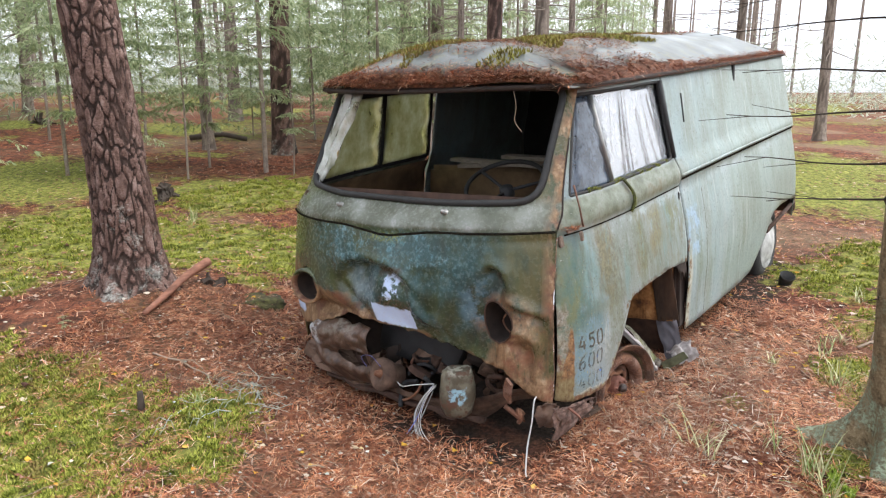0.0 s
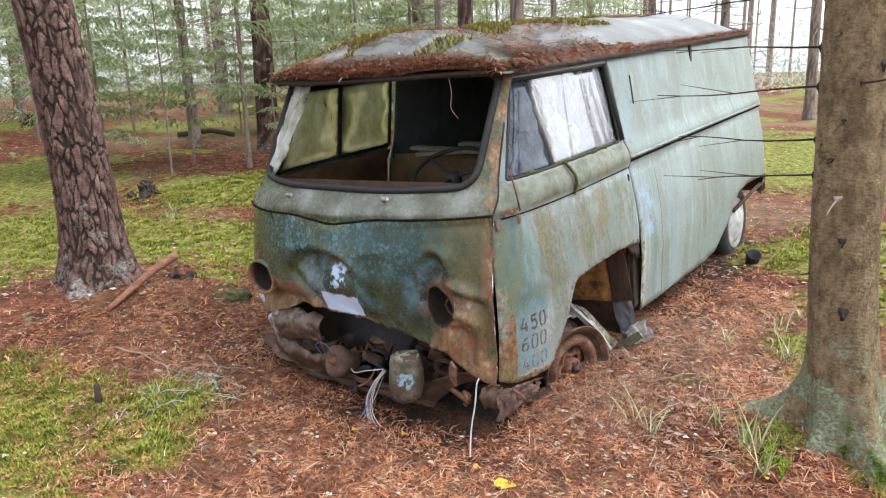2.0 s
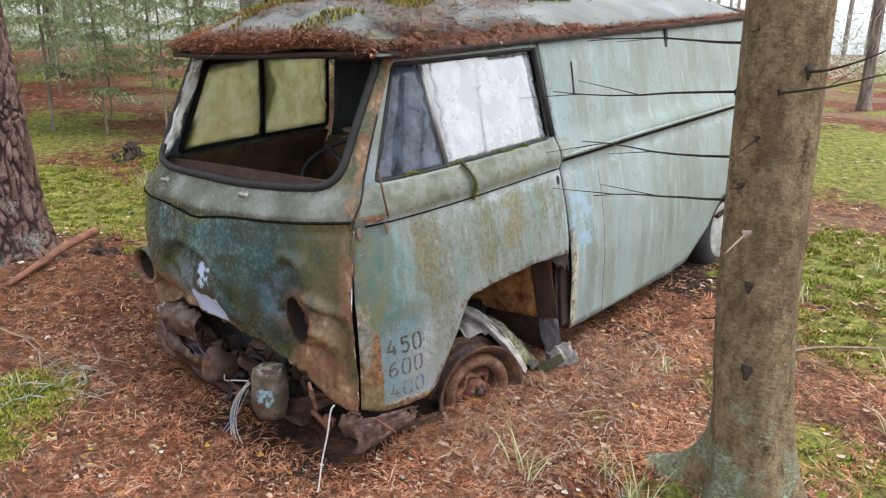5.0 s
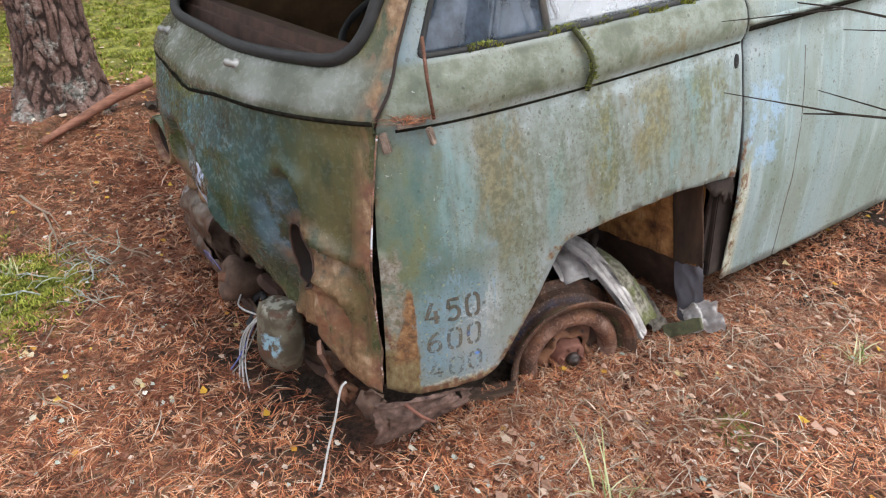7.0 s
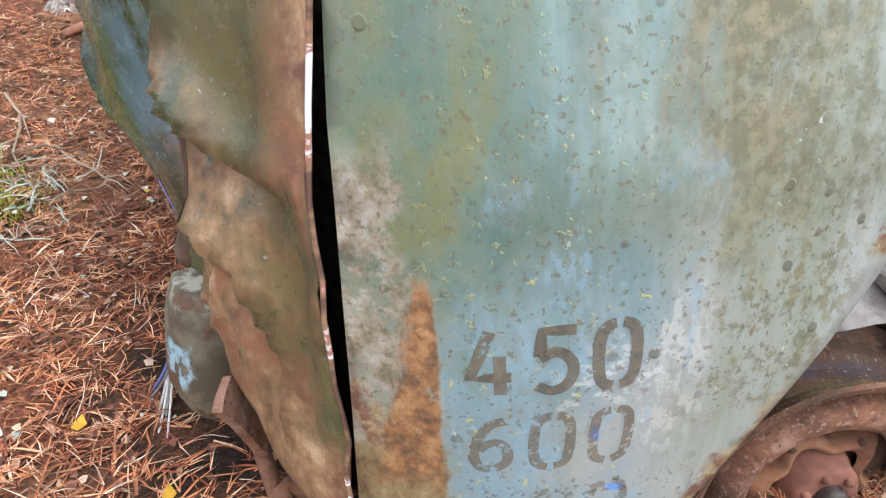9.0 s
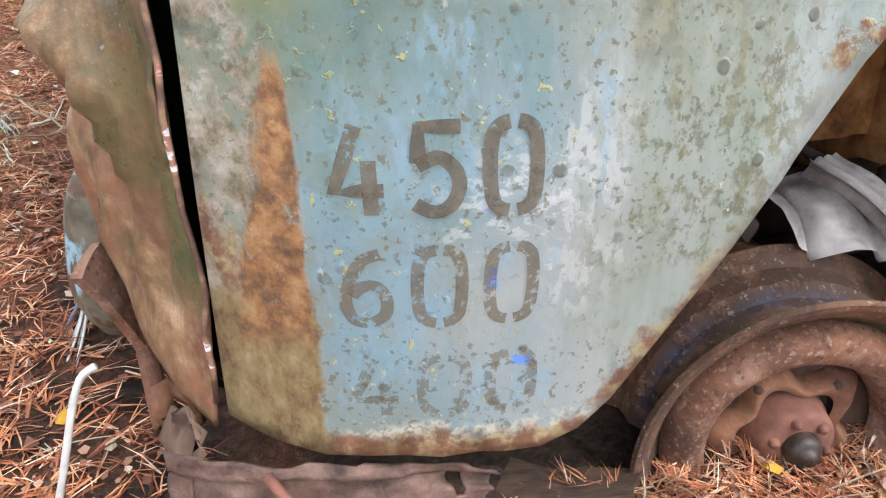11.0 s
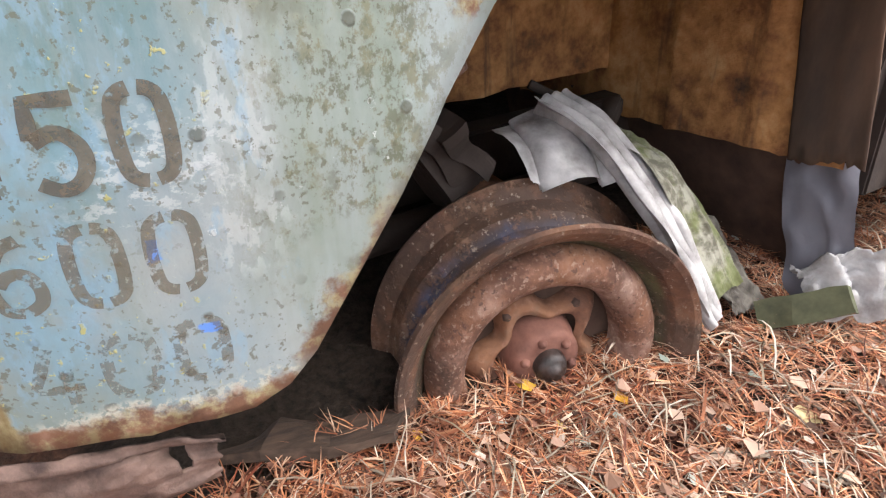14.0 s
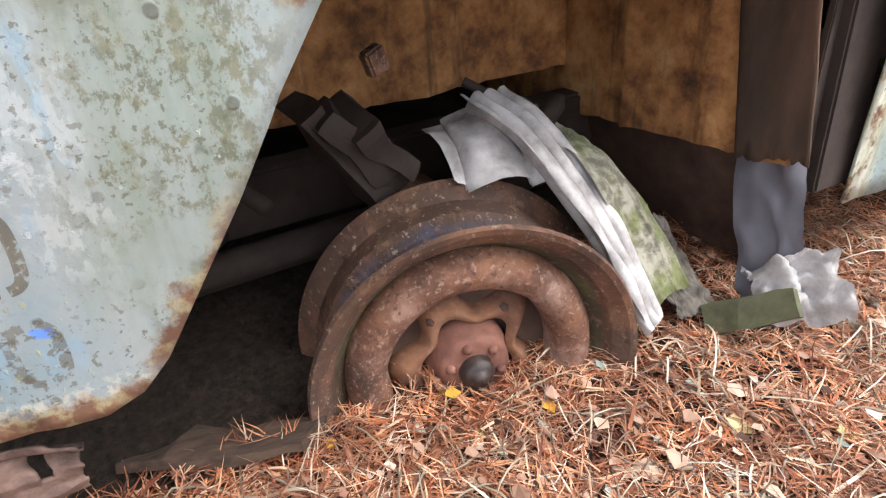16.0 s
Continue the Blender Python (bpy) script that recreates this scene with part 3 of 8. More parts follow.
def make_bark(name, dark, mid, light, lichen, low=1.0, plates=0.0, climb=0.16):
    m = Nodes(name)
    v = m.noise((22.0, 22.0, 12.0), 6, 0.68)
    f = m.noise((60.0, 60.0, 90.0), 5, 0.65, off=(1, 4, 0))
    crack = m.attr("furrow")
    c = m.ramp(m.add(m.mul(v, 0.6), m.mul(f, 0.4)), (0.33, dark), (0.5, mid), (0.68, light))
    if plates:
        wob = m.t.nodes.new("ShaderNodeVectorMath")
        wob.operation = "MULTIPLY_ADD"
        nz = m.t.nodes.new("ShaderNodeTexNoise")
        nz.inputs["Scale"].default_value, nz.inputs["Detail"].default_value = 9.0, 4.0
        m.link(m.co, nz.inputs["Vector"])
        m.link(nz.outputs["Color"], wob.inputs[0])
        wob.inputs[1].default_value = (0.05, 0.05, 0.05)
        m.link(m.co, wob.inputs[2])
        gap = m.cells((plates, plates, plates * 0.47), "DISTANCE_TO_EDGE", wob.outputs[0])
        tone = m.noise((20.0, 20.0, 9.0), 2, 0.4, co=wob.outputs[0], off=(7, 7, 7))
        c = m.mix(m.mul(m.step(tone, 0.5, 0.62), 0.6), c, light)
        line = m.mul(m.inv(m.step(gap, 0.0, 0.22)), m.step(m.noise(13.0, 4, 0.6, off=(2, 9, 4)), 0.36, 0.62))
        c = m.mix(m.mul(line, 0.75 if plates < 50 else 0.3), c, dark)
        v = m.add(v, m.mul(m.step(gap, 0.0, 0.2), 0.6))
    c = m.mix(m.mul(m.step(crack, 0.12, 0.65), 0.9), c, dark)
    c = m.mix(m.mul(m.step(m.noise((8.0, 8.0, 3.0), 5, 0.65, off=(9, 1, 1)), 0.48, 0.62), 0.55), c, tuple(k * 0.5 for k in mid))
    lm = m.step(m.add(m.noise(7.0, 6, 0.7, off=(5, 5, 5)), m.mul(m.math("SUBTRACT", low, m.axis(2)), climb)), 0.54, 0.66)
    lm = m.mul(lm, m.add(0.25, m.mul(m.step(m.add(m.mul(f, 0.6), m.mul(m.noise(28.0, 5, 0.7, off=(3, 8, 1)), 0.4)), 0.44, 0.55), 0.75)))
    c = m.mix(m.mul(lm, 0.8), c, m.mix(m.step(v, 0.4, 0.6), lichen, tuple(k * 0.5 for k in lichen)))
    return m.done(c, 0.95, 0.0, m.add(v, m.mul(f, 0.7)), 0.018, 0.9, 0.2)


FRONT, SIDE, ROOF = make_front_paint(), make_side_paint(), make_roof_paint()
RUST, RUST_DARK, RUST_PALE = make_rust("brown_rust"), make_plain("dark_rusty_steel", (0.075, 0.042, 0.03), 0.85, 0.2, 0.5, 14.0), make_rust("scaly_rust", 4.0, 0.6)


def make_blotched_rust():
    m = Nodes("orange_rusty_sheet")
    big, mid, f = m.noise(5.0, 6, 0.68), m.noise(17.0, 5, 0.65, off=(3, 1, 4)), m.noise(80.0, 4, 0.6)
    c = m.ramp(m.add(m.mul(big, 0.55), m.mul(mid, 0.45)), (0.36, (0.050, 0.026, 0.015)), (0.44, (0.19, 0.080, 0.030)), (0.54, (0.42, 0.20, 0.070)), (0.64, (0.56, 0.34, 0.16)))
    c = m.mix(m.mul(m.step(m.noise((22.0, 22.0, 3.0), 4, off=(5, 5, 5)), 0.55, 0.68), 0.6), c, (0.05, 0.032, 0.022))
    return m.done(c, 0.85, 0.0, m.add(mid, f), 0.004)


RUST_ORANGE = make_blotched_rust()
RUBBER = make_plain("perished_black_rubber", (0.018, 0.018, 0.018), 0.7, 0, 0.4, 30.0)
# near-black colour that stands for shade in the grooves and the door gap
gap_m = Nodes("black_shade_in_gaps")
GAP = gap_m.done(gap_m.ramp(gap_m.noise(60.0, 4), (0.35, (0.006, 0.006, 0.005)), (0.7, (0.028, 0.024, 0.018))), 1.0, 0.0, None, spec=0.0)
# near-black rust: shade of holes, undersides and the roof edge in its colour
SHADE_RUST = make_plain("black_brown_shade_rust", (0.03, 0.02, 0.016), 0.8, 0.1, 0.5, 18.0)
CAP = make_plain("greasy_black_and_rust", (0.014, 0.012, 0.012), 0.5, 0, 0.5, 45.0, second=(0.06, 0.035, 0.028))
BLACK = make_plain("dull_black_metal", (0.02, 0.02, 0.022), 0.7, 0, 0.4, 12.0)
CAB = make_plain("stained_cab_lining", (0.14, 0.088, 0.046), 0.8, 0, 0.6, 6.0)
GREY_METAL = make_plain("dull_grey_metal", (0.30, 0.30, 0.29), 0.5, 0.5, 0.35, 18.0)
CLOTH = make_plain("grey_canvas", (0.36, 0.33, 0.32), 0.95, 0, 0.5, 16.0, second=(0.66, 0.63, 0.62))
green_m = Nodes("mossy_canvas")
gn, gb = green_m.noise(9.0, 5, 0.65), green_m.noise(40.0, 5, 0.65, off=(2, 2, 2))
gc = green_m.mix(green_m.step(gb, 0.40, 0.60), (0.12, 0.11, 0.08), (0.29, 0.275, 0.22))
gc = green_m.mix(green_m.mul(green_m.step(gn, 0.47, 0.60), 0.75), gc, green_m.mix(gb, (0.05, 0.06, 0.018), (0.19, 0.21, 0.06)))
gc = green_m.mix(green_m.mul(green_m.step(green_m.noise(13.0, 5, 0.7, off=(7, 1, 3)), 0.55, 0.66), 0.8), gc, (0.07, 0.055, 0.04))
CLOTH_GREEN = green_m.done(gc, 0.95, 0.0, gb, 0.003)
SHEET = make_plain("grey_plastic_sheet", (0.12, 0.115, 0.135), 0.6, 0, 0.3, 9.0)
WHITE_WIRE = make_plain("white_cable", (0.50, 0.50, 0.49), 0.5, 0, 0.2, 60.0)
BLUE_WIRE = make_plain("blue_cable", (0.14, 0.16, 0.42), 0.5, 0, 0.2, 60.0)
PLANK = make_plain("grey_plank", (0.27, 0.235, 0.20), 0.85, 0, 0.3, 16.0, stretch=(1, 6, 6))


def make_stencil(name, dark, light, gone, thin):
    """Thin worn paint through which the door shows."""
    m = Nodes(name)
    n, f = m.noise(45.0, 5, 0.7), m.noise(150.0, 4, 0.6, off=(2, 2, 2))
    m.done(m.ramp(n, (0.35, dark), (0.65, light)), 0.85, 0.0, f, 0.001)
    clear, both = m.t.nodes.new("ShaderNodeBsdfTransparent"), m.t.nodes.new("ShaderNodeMixShader")
    m.link(m.most(m.step(m.add(m.mul(n, 0.5), m.mul(f, 0.5)), gone - 0.05, gone + 0.05), thin), both.inputs[0])
    m.t.links.new(m.p.outputs[0], both.inputs[1])
    m.t.links.new(clear.outputs[0], both.inputs[2])
    m.t.links.new(both.outputs[0], m.out.inputs[0])
    return m.mat


STENCIL = make_stencil("faded_black_stencil_paint", (0.085, 0.07, 0.05), (0.17, 0.15, 0.115), 0.575, 0.25)
STENCIL_MID = make_stencil("rubbed_stencil_paint", (0.11, 0.09, 0.06), (0.21, 0.18, 0.13), 0.545, 0.36)
STENCIL_FAINT = make_stencil("worn_stencil_paint", (0.13, 0.105, 0.07), (0.23, 0.195, 0.14), 0.50, 0.55)

def make_moss():
    m = Nodes("green_moss")
    c = m.ramp(m.island(), (0.0, (0.07, 0.09, 0.012)), (0.5, (0.25, 0.285, 0.040)), (1.0, (0.46, 0.46, 0.11)))
    c = m.mix(m.mul(m.step(m.noise(5.0, 4), 0.45, 0.68), 0.65), c, (0.10, 0.125, 0.025))
    c = m.mix(m.mul(m.step(m.noise(9.0, 4, off=(4, 4, 0)), 0.55, 0.7), 0.6), c, (0.30, 0.22, 0.09))
    return m.done(c, 0.95, 0.0, None, spec=0.2)


MOSS = make_moss()
NEEDLE = make_varied("fallen_pine_needles", 0.6, (0.0, (0.040, 0.018, 0.013)), (0.20, (0.22, 0.060, 0.030)), (0.42, (0.45, 0.150, 0.068)), (0.70, (0.65, 0.285, 0.135)), (0.88, (0.72, 0.44, 0.27)), (1.0, (0.78, 0.67, 0.53)), var=0.68)
NEEDLE_PALE = make_varied("bleached_pine_needles", 0.75, (0.0, (0.07, 0.04, 0.03)), (0.3, (0.26, 0.10, 0.055)), (0.6, (0.46, 0.19, 0.10)), (0.85, (0.55, 0.34, 0.22)), (1.0, (0.66, 0.57, 0.46)), var=0.5)
STALK = make_varied("bleached_stalks", 0.8, (0.0, (0.24, 0.18, 0.12)), (0.5, (0.38, 0.31, 0.23)), (1.0, (0.54, 0.49, 0.41)))
CHAFF = make_varied("bark_flakes", 0.9, (0.0, (0.05, 0.03, 0.022)), (0.5, (0.26, 0.12, 0.08)), (0.82, (0.42, 0.25, 0.175)), (1.0, (0.62, 0.52, 0.43)))
DRY = make_varied("dry_twigs", 0.9, (0.0, (0.12, 0.085, 0.06)), (0.5, (0.28, 0.215, 0.16)), (1.0, (0.42, 0.38, 0.31)))
LEAF = make_varied("fallen_birch_leaves", 0.7, (0.0, (0.50, 0.24, 0.03)), (0.4, (0.60, 0.40, 0.05)), (0.7, (0.50, 0.44, 0.34)), (1.0, (0.70, 0.68, 0.62)))
GRASS = make_varied("grass_blades", 0.6, (0.0, (0.14, 0.22, 0.06)), (0.5, (0.34, 0.37, 0.16)), (1.0, (0.60, 0.57, 0.36)))
LICHEN = make_varied("grey_lichen", 0.95, (0.0, (0.28, 0.31, 0.26)), (1.0, (0.48, 0.52, 0.46)))
# needles kept paler than life; the hazy air is put into their colour
SPRUCE = make_varied("spruce_needles", 0.7, (0.0, (0.20, 0.26, 0.13)), (0.5, (0.38, 0.45, 0.26)), (1.0, (0.58, 0.62, 0.42)), through=0.65)
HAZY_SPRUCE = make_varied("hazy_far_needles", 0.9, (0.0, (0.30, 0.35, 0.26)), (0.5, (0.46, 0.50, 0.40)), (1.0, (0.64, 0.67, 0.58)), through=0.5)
PINE_BARK = make_bark("reddish_pine_bark", (0.026, 0.018, 0.015), (0.165, 0.100, 0.082), (0.35, 0.255, 0.225), (0.46, 0.47, 0.43), 0.35)
SPRUCE_BARK = make_bark("olive_spruce_bark", (0.040, 0.028, 0.016), (0.215, 0.160, 0.092), (0.39, 0.315, 0.20), (0.36, 0.46, 0.33), 0.62, 0.0, 0.30)
# pale bark, with some of the distance haze in its colour
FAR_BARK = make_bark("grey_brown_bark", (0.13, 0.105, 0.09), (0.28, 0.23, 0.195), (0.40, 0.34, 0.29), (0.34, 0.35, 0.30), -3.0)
# rear pane: its whitish film adds the sky's reflection as colour, besides the gloss
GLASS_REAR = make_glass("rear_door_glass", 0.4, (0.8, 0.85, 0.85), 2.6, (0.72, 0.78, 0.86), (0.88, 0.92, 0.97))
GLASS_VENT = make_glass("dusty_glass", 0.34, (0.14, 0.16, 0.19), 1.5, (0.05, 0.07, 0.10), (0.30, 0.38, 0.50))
GLASS_FAR = make_glass("mossy_glass", 0.42, (0.98, 0.98, 0.84), 1.35, (0.72, 0.70, 0.30), (0.98, 0.98, 0.80), True)
FILM = make_glass("torn_clear_film", 0.5, (0.9, 0.92, 0.9), 1.45, (0.42, 0.44, 0.30), (0.86, 0.88, 0.84))

# ---- geometry helpers ----
from mathutils.geometry import delaunay_2d_cdt


def lerp(v, table):
    return float(np.interp(v, [a for a, b in table], [b for a, b in table]))


def mesh_ob(name, verts, faces, material, parent=None, label="", smooth=True):
    me = bpy.data.meshes.new(name)
    me.from_pydata([tuple(v) for v in verts], [], faces)
    me.materials.append(material)
    me.polygons.foreach_set("use_smooth", [smooth] * len(me.polygons))
    me.update()
    ob = new(name, me)
    if parent:
        ob.parent = parent
    return tagged(ob, label)


def part(name, bm, material, parent=None, label="", smooth=True):
    """Links a bmesh as one mesh object under a thing or a part."""
    bmesh.ops.recalc_face_normals(bm, faces=bm.faces[:])
    me = bpy.data.meshes.new(name)
    bm.to_mesh(me)
    bm.free()
    me.materials.append(material)
    me.polygons.foreach_set("use_smooth", [smooth] * len(me.polygons))
    ob = new(name, me)
    if parent:
        ob.parent = parent
    return tagged(ob, label)


def thing(name, label, category, group="", m=None, kind=""):
    ob = new(name)
    ob.empty_display_size = 0.1
    if m is not None:
        ob.matrix_world = m
    return tagged(ob, label, category, group, kind)


def add_box(bm, size, m, bevel=0.0):
    r = bmesh.ops.create_cube(bm, size=1.0, matrix=m @ Matrix.Diagonal((*size, 1)))
    if bevel:
        es = list({e for v in r["verts"] for e in v.link_edges})
        bmesh.ops.bevel(bm, geom=es, offset=bevel, segments=2, affect="EDGES")


def lathe(bm, profile, n, m, wob=0.0):
    """Turns a profile of (radius, height) round the z axis of m."""
    rings = []
    for r, h in profile:
        ring = []
        for k in range(n):
            a = 2 * math.pi * k / n
            rr = r * (1 + wob * math.sin(3 * a + 9 * h))
            ring.append(bm.verts.new(m @ Vector((rr * math.cos(a), rr * math.sin(a), h))))
        rings.append(ring)
    for a, b in zip(rings, rings[1:]):
        for k in range(n):
            bm.faces.new((a[k], a[(k + 1) % n], b[(k + 1) % n], b[k]))
    return rings


def tube(bm, pts, radius, n=6, taper=1.0, cap=True):
    """A round tube along points, thinner towards its end."""
    pts = [Vector(p) for p in pts]
    rings, up = [], Vector((0.13, 0.27, 0.95))
    for i, p in enumerate(pts):
        d = (pts[min(i + 1, len(pts) - 1)] - pts[max(i - 1, 0)]).normalized()
        s = d.cross(up)
        s = s.normalized() if s.length > 1e-4 else Vector((1, 0, 0))
        u = s.cross(d)
        r = radius * (1 + (taper - 1) * i / max(1, len(pts) - 1))
        rings.append([bm.verts.new(p + r * (math.cos(2 * math.pi * k / n) * s + math.sin(2 * math.pi * k / n) * u)) for k in range(n)])
    for a, b in zip(rings, rings[1:]):
        for k in range(n):
            bm.faces.new((a[k], a[(k + 1) % n], b[(k + 1) % n], b[k]))
    if cap and n > 2:
        bm.faces.new(rings[0][::-1])
        bm.faces.new(rings[-1])


def curve_pts(keys, n):
    """A smooth line through a few key points."""
    keys = [Vector(k) for k in keys]
    out = []
    for i in range(n):
        s = i / (n - 1) * (len(keys) - 1)
        k = min(int(s), len(keys) - 2)
        f = s - k
        p0, p1, p2, p3 = keys[max(k - 1, 0)], keys[k], keys[k + 1], keys[min(k + 2, len(keys) - 1)]
        out.append(0.5 * ((2 * p1) + (p2 - p0) * f + (2 * p0 - 5 * p1 + 4 * p2 - p3) * f * f + (3 * p1 - p0 - 3 * p2 + p3) * f ** 3))
    return out


def round_poly(pts, radii, n=5):
    """A polygon with rounded corners."""
    out = []
    for i, p in enumerate(pts):
        r = radii[i] if isinstance(radii, (list, tuple)) else radii
        p, a, b = Vector(p), Vector(pts[i - 1]), Vector(pts[(i + 1) % len(pts)])
        if r <= 0:
            out.append(tuple(p))
            continue
        s, e = p + (a - p).normalized() * r, p + (b - p).normalized() * r
        for k in range(n + 1):
            f = k / n
            out.append(tuple((1 - f) ** 2 * s + 2 * f * (1 - f) * p + f * f * e))
    return out


def refine(poly, step):
    out = []
    for i, p in enumerate(poly):
        a, b = np.array(p), np.array(poly[(i + 1) % len(poly)])
        k = max(1, int(np.linalg.norm(b - a) / step))
        out += [tuple(a + (b - a) * j / k) for j in range(k)]
    return out


def within(pts, poly):
    x, y = pts[:, 0], pts[:, 1]
    c = np.zeros(len(pts), bool)
    for (ax, ay), (bx, by) in zip(poly, poly[1:] + poly[:1]):
        if ay != by:
            c ^= ((ay > y) != (by > y)) & (x < (bx - ax) * (y - ay) / (by - ay) + ax)
    return c


def sheet(name, outline, holes, place, step, thick, material, parent, label=""):
    """A bent metal sheet: a flat outline with holes, laid into space by place(), with thickness."""
    loops = [refine(o, step) for o in [outline] + holes]
    pts, edges = [], []
    for lp in loops:
        k = len(pts)
        pts += lp
        edges += [(k + i, k + (i + 1) % len(lp)) for i in range(len(lp))]
    bound = np.array(pts)
    lo, hi = bound.min(0), bound.max(0)
    gx, gy = np.meshgrid(np.arange(lo[0] + step / 2, hi[0], step), np.arange(lo[1] + step / 2, hi[1], step))
    gx = gx + (np.arange(gx.shape[0]) % 2)[:, None] * step / 2
    g = np.c_[gx.ravel(), gy.ravel()]
    ok = within(g, loops[0])
    for h in loops[1:]:
        ok &= ~within(g, h)
    g = g[ok]
    far = np.array([np.min(np.sum((bound - q) ** 2, 1)) for q in g]) > (0.45 * step) ** 2 if len(g) else []
    pts += [tuple(q) for q in g[far]] if len(g) else []
    res = delaunay_2d_cdt([Vector(p) for p in pts], edges, [], 0, 1e-6)
    v2, tri = np.array([tuple(v) for v in res[0]]), [f for f in res[2] if len(f) == 3]
    cen = np.array([v2[list(f)].mean(0) for f in tri])
    ok = within(cen, loops[0])
    for h in loops[1:]:
        ok &= ~within(cen, h)
    tri = [tuple(f) for f, o in zip(tri, ok) if o]
    P = [Vector(place(*q)) for q in v2]
    e = 1e-3
    outv, inv = [], []
    for q, p in zip(v2, P):
        nrm = (Vector(place(q[0] + e, q[1])) - p).cross(Vector(place(q[0], q[1] + e)) - p).normalized()
        outv.append(p)
        inv.append(p - nrm * thick)
    n = len(P)
    faces = list(tri) + [(c + n, b + n, a + n) for a, b, c in tri]
    cnt = {}
    for f in tri:
        for a, b in zip(f, f[1:] + f[:1]):
            cnt[(a, b)] = 1
    faces += [(b, a, a + n, b + n) for a, b in cnt if (b, a) not in cnt]
    return mesh_ob(name, outv + inv, faces, material, parent, label)


# ---- the van's shape: across x, back along y, up z, on its own leaning axes ----
VAN = pose(-0.86, 0, 0, 4.5, -2.5, 1.45)
SIDE_X = [(-0.1, 0.945), (0.08, 0.965), (0.27, 0.978), (0.4, 0.988), (0.5, 0.985), (0.6, 0.982), (0.75, 0.963), (0.9, 0.937), (0.928, 0.927), (0.94, 0.932), (0.955, 0.940), (0.99, 0.943), (1.03, 0.933), (1.07, 0.910), (1.54, 0.83), (1.8, 0.79)]
FRONT_Y = [(-0.1, -0.15), (0.2, -0.17), (0.6, -0.19), (0.8, -0.18), (0.925, -0.145), (0.94, -0.138), (0.955, -0.147), (0.985, -0.136), (1.02, -0.105), (1.06, -0.06), (1.1, -0.03), (1.55, 0.2), (1.8, 0.32)]


def corner_y(z):
    return 0.02 if z < 0.95 else 0.02 + (z - 0.95) * 0.5


def side_x(y, z):
    rear = 0.10 * max(0.0, (y - 3.95) / 0.25) ** 2
    return lerp(z, SIDE_X) - 0.13 * math.exp(-max(y - corner_y(z), -0.1) / 0.16) - rear


def bump2(x, z, cx, cz, sx, sz):
    return math.exp(-((x - cx) / sx) ** 2 - ((z - cz) / sz) ** 2)


def crease(x, z):
    """The height of the moulding line across the front, which dips to a shallow vee in the middle."""
    return 0.965 - 0.026 * max(0.0, 1 - abs(x - 0.05) / 0.28)


# sharp folds of the dented sheet: points of a line, width, depth (inwards is positive)
FOLDS = (
    (((-0.32, 0.66), (-0.26, 0.775), (-0.10, 0.815), (0.08, 0.80), (0.20, 0.74), (0.28, 0.67)), 0.026, -0.026),
    (((-0.28, 0.68), (-0.20, 0.735), (-0.08, 0.76), (0.06, 0.745), (0.15, 0.70)), 0.036, 0.062),
    (((-0.30, 0.66), (-0.20, 0.55), (-0.10, 0.49)), 0.030, 0.055),
    (((0.22, 0.66), (0.25, 0.58), (0.33, 0.52)), 0.024, -0.030),
    (((0.56, 0.78), (0.61, 0.830), (0.67, 0.80), (0.69, 0.72), (0.68, 0.66)), 0.018, -0.026),
    (((0.59, 0.78), (0.62, 0.785), (0.64, 0.74), (0.63, 0.67)), 0.026, 0.052),
    (((0.69, 0.67), (0.74, 0.64), (0.81, 0.60)), 0.016, -0.040),
    (((0.71, 0.615), (0.76, 0.595), (0.815, 0.565)), 0.018, 0.040),
    (((0.695, 0.53), (0.745, 0.525), (0.79, 0.47), (0.795, 0.38), (0.775, 0.30)), 0.016, -0.034),
    (((0.67, 0.46), (0.72, 0.45), (0.75, 0.40), (0.745, 0.30)), 0.022, 0.044),
    (((-0.62, 0.49), (-0.42, 0.46), (-0.25, 0.50)), 0.035, 0.060),
    (((0.30, 0.64), (0.38, 0.52), (0.44, 0.43)), 0.026, -0.012),
)


def fold_depth(x, z):
    d = 0.0
    for line, w, h in FOLDS:
        best, where = 9.0, 0.0
        for i, ((ax, az), (bx, bz)) in enumerate(zip(line, line[1:])):
            t = max(0.0, min(1.0, ((x - ax) * (bx - ax) + (z - az) * (bz - az)) / ((bx - ax) ** 2 + (bz - az) ** 2)))
            r = math.hypot(x - ax - t * (bx - ax), z - az - t * (bz - az))
            if r < best:
                best, where = r, (i + t) / (len(line) - 1)
        d += h * math.exp(-((best / w) ** 1.3)) * math.sin(math.pi * (0.12 + 0.76 * where))
    return d


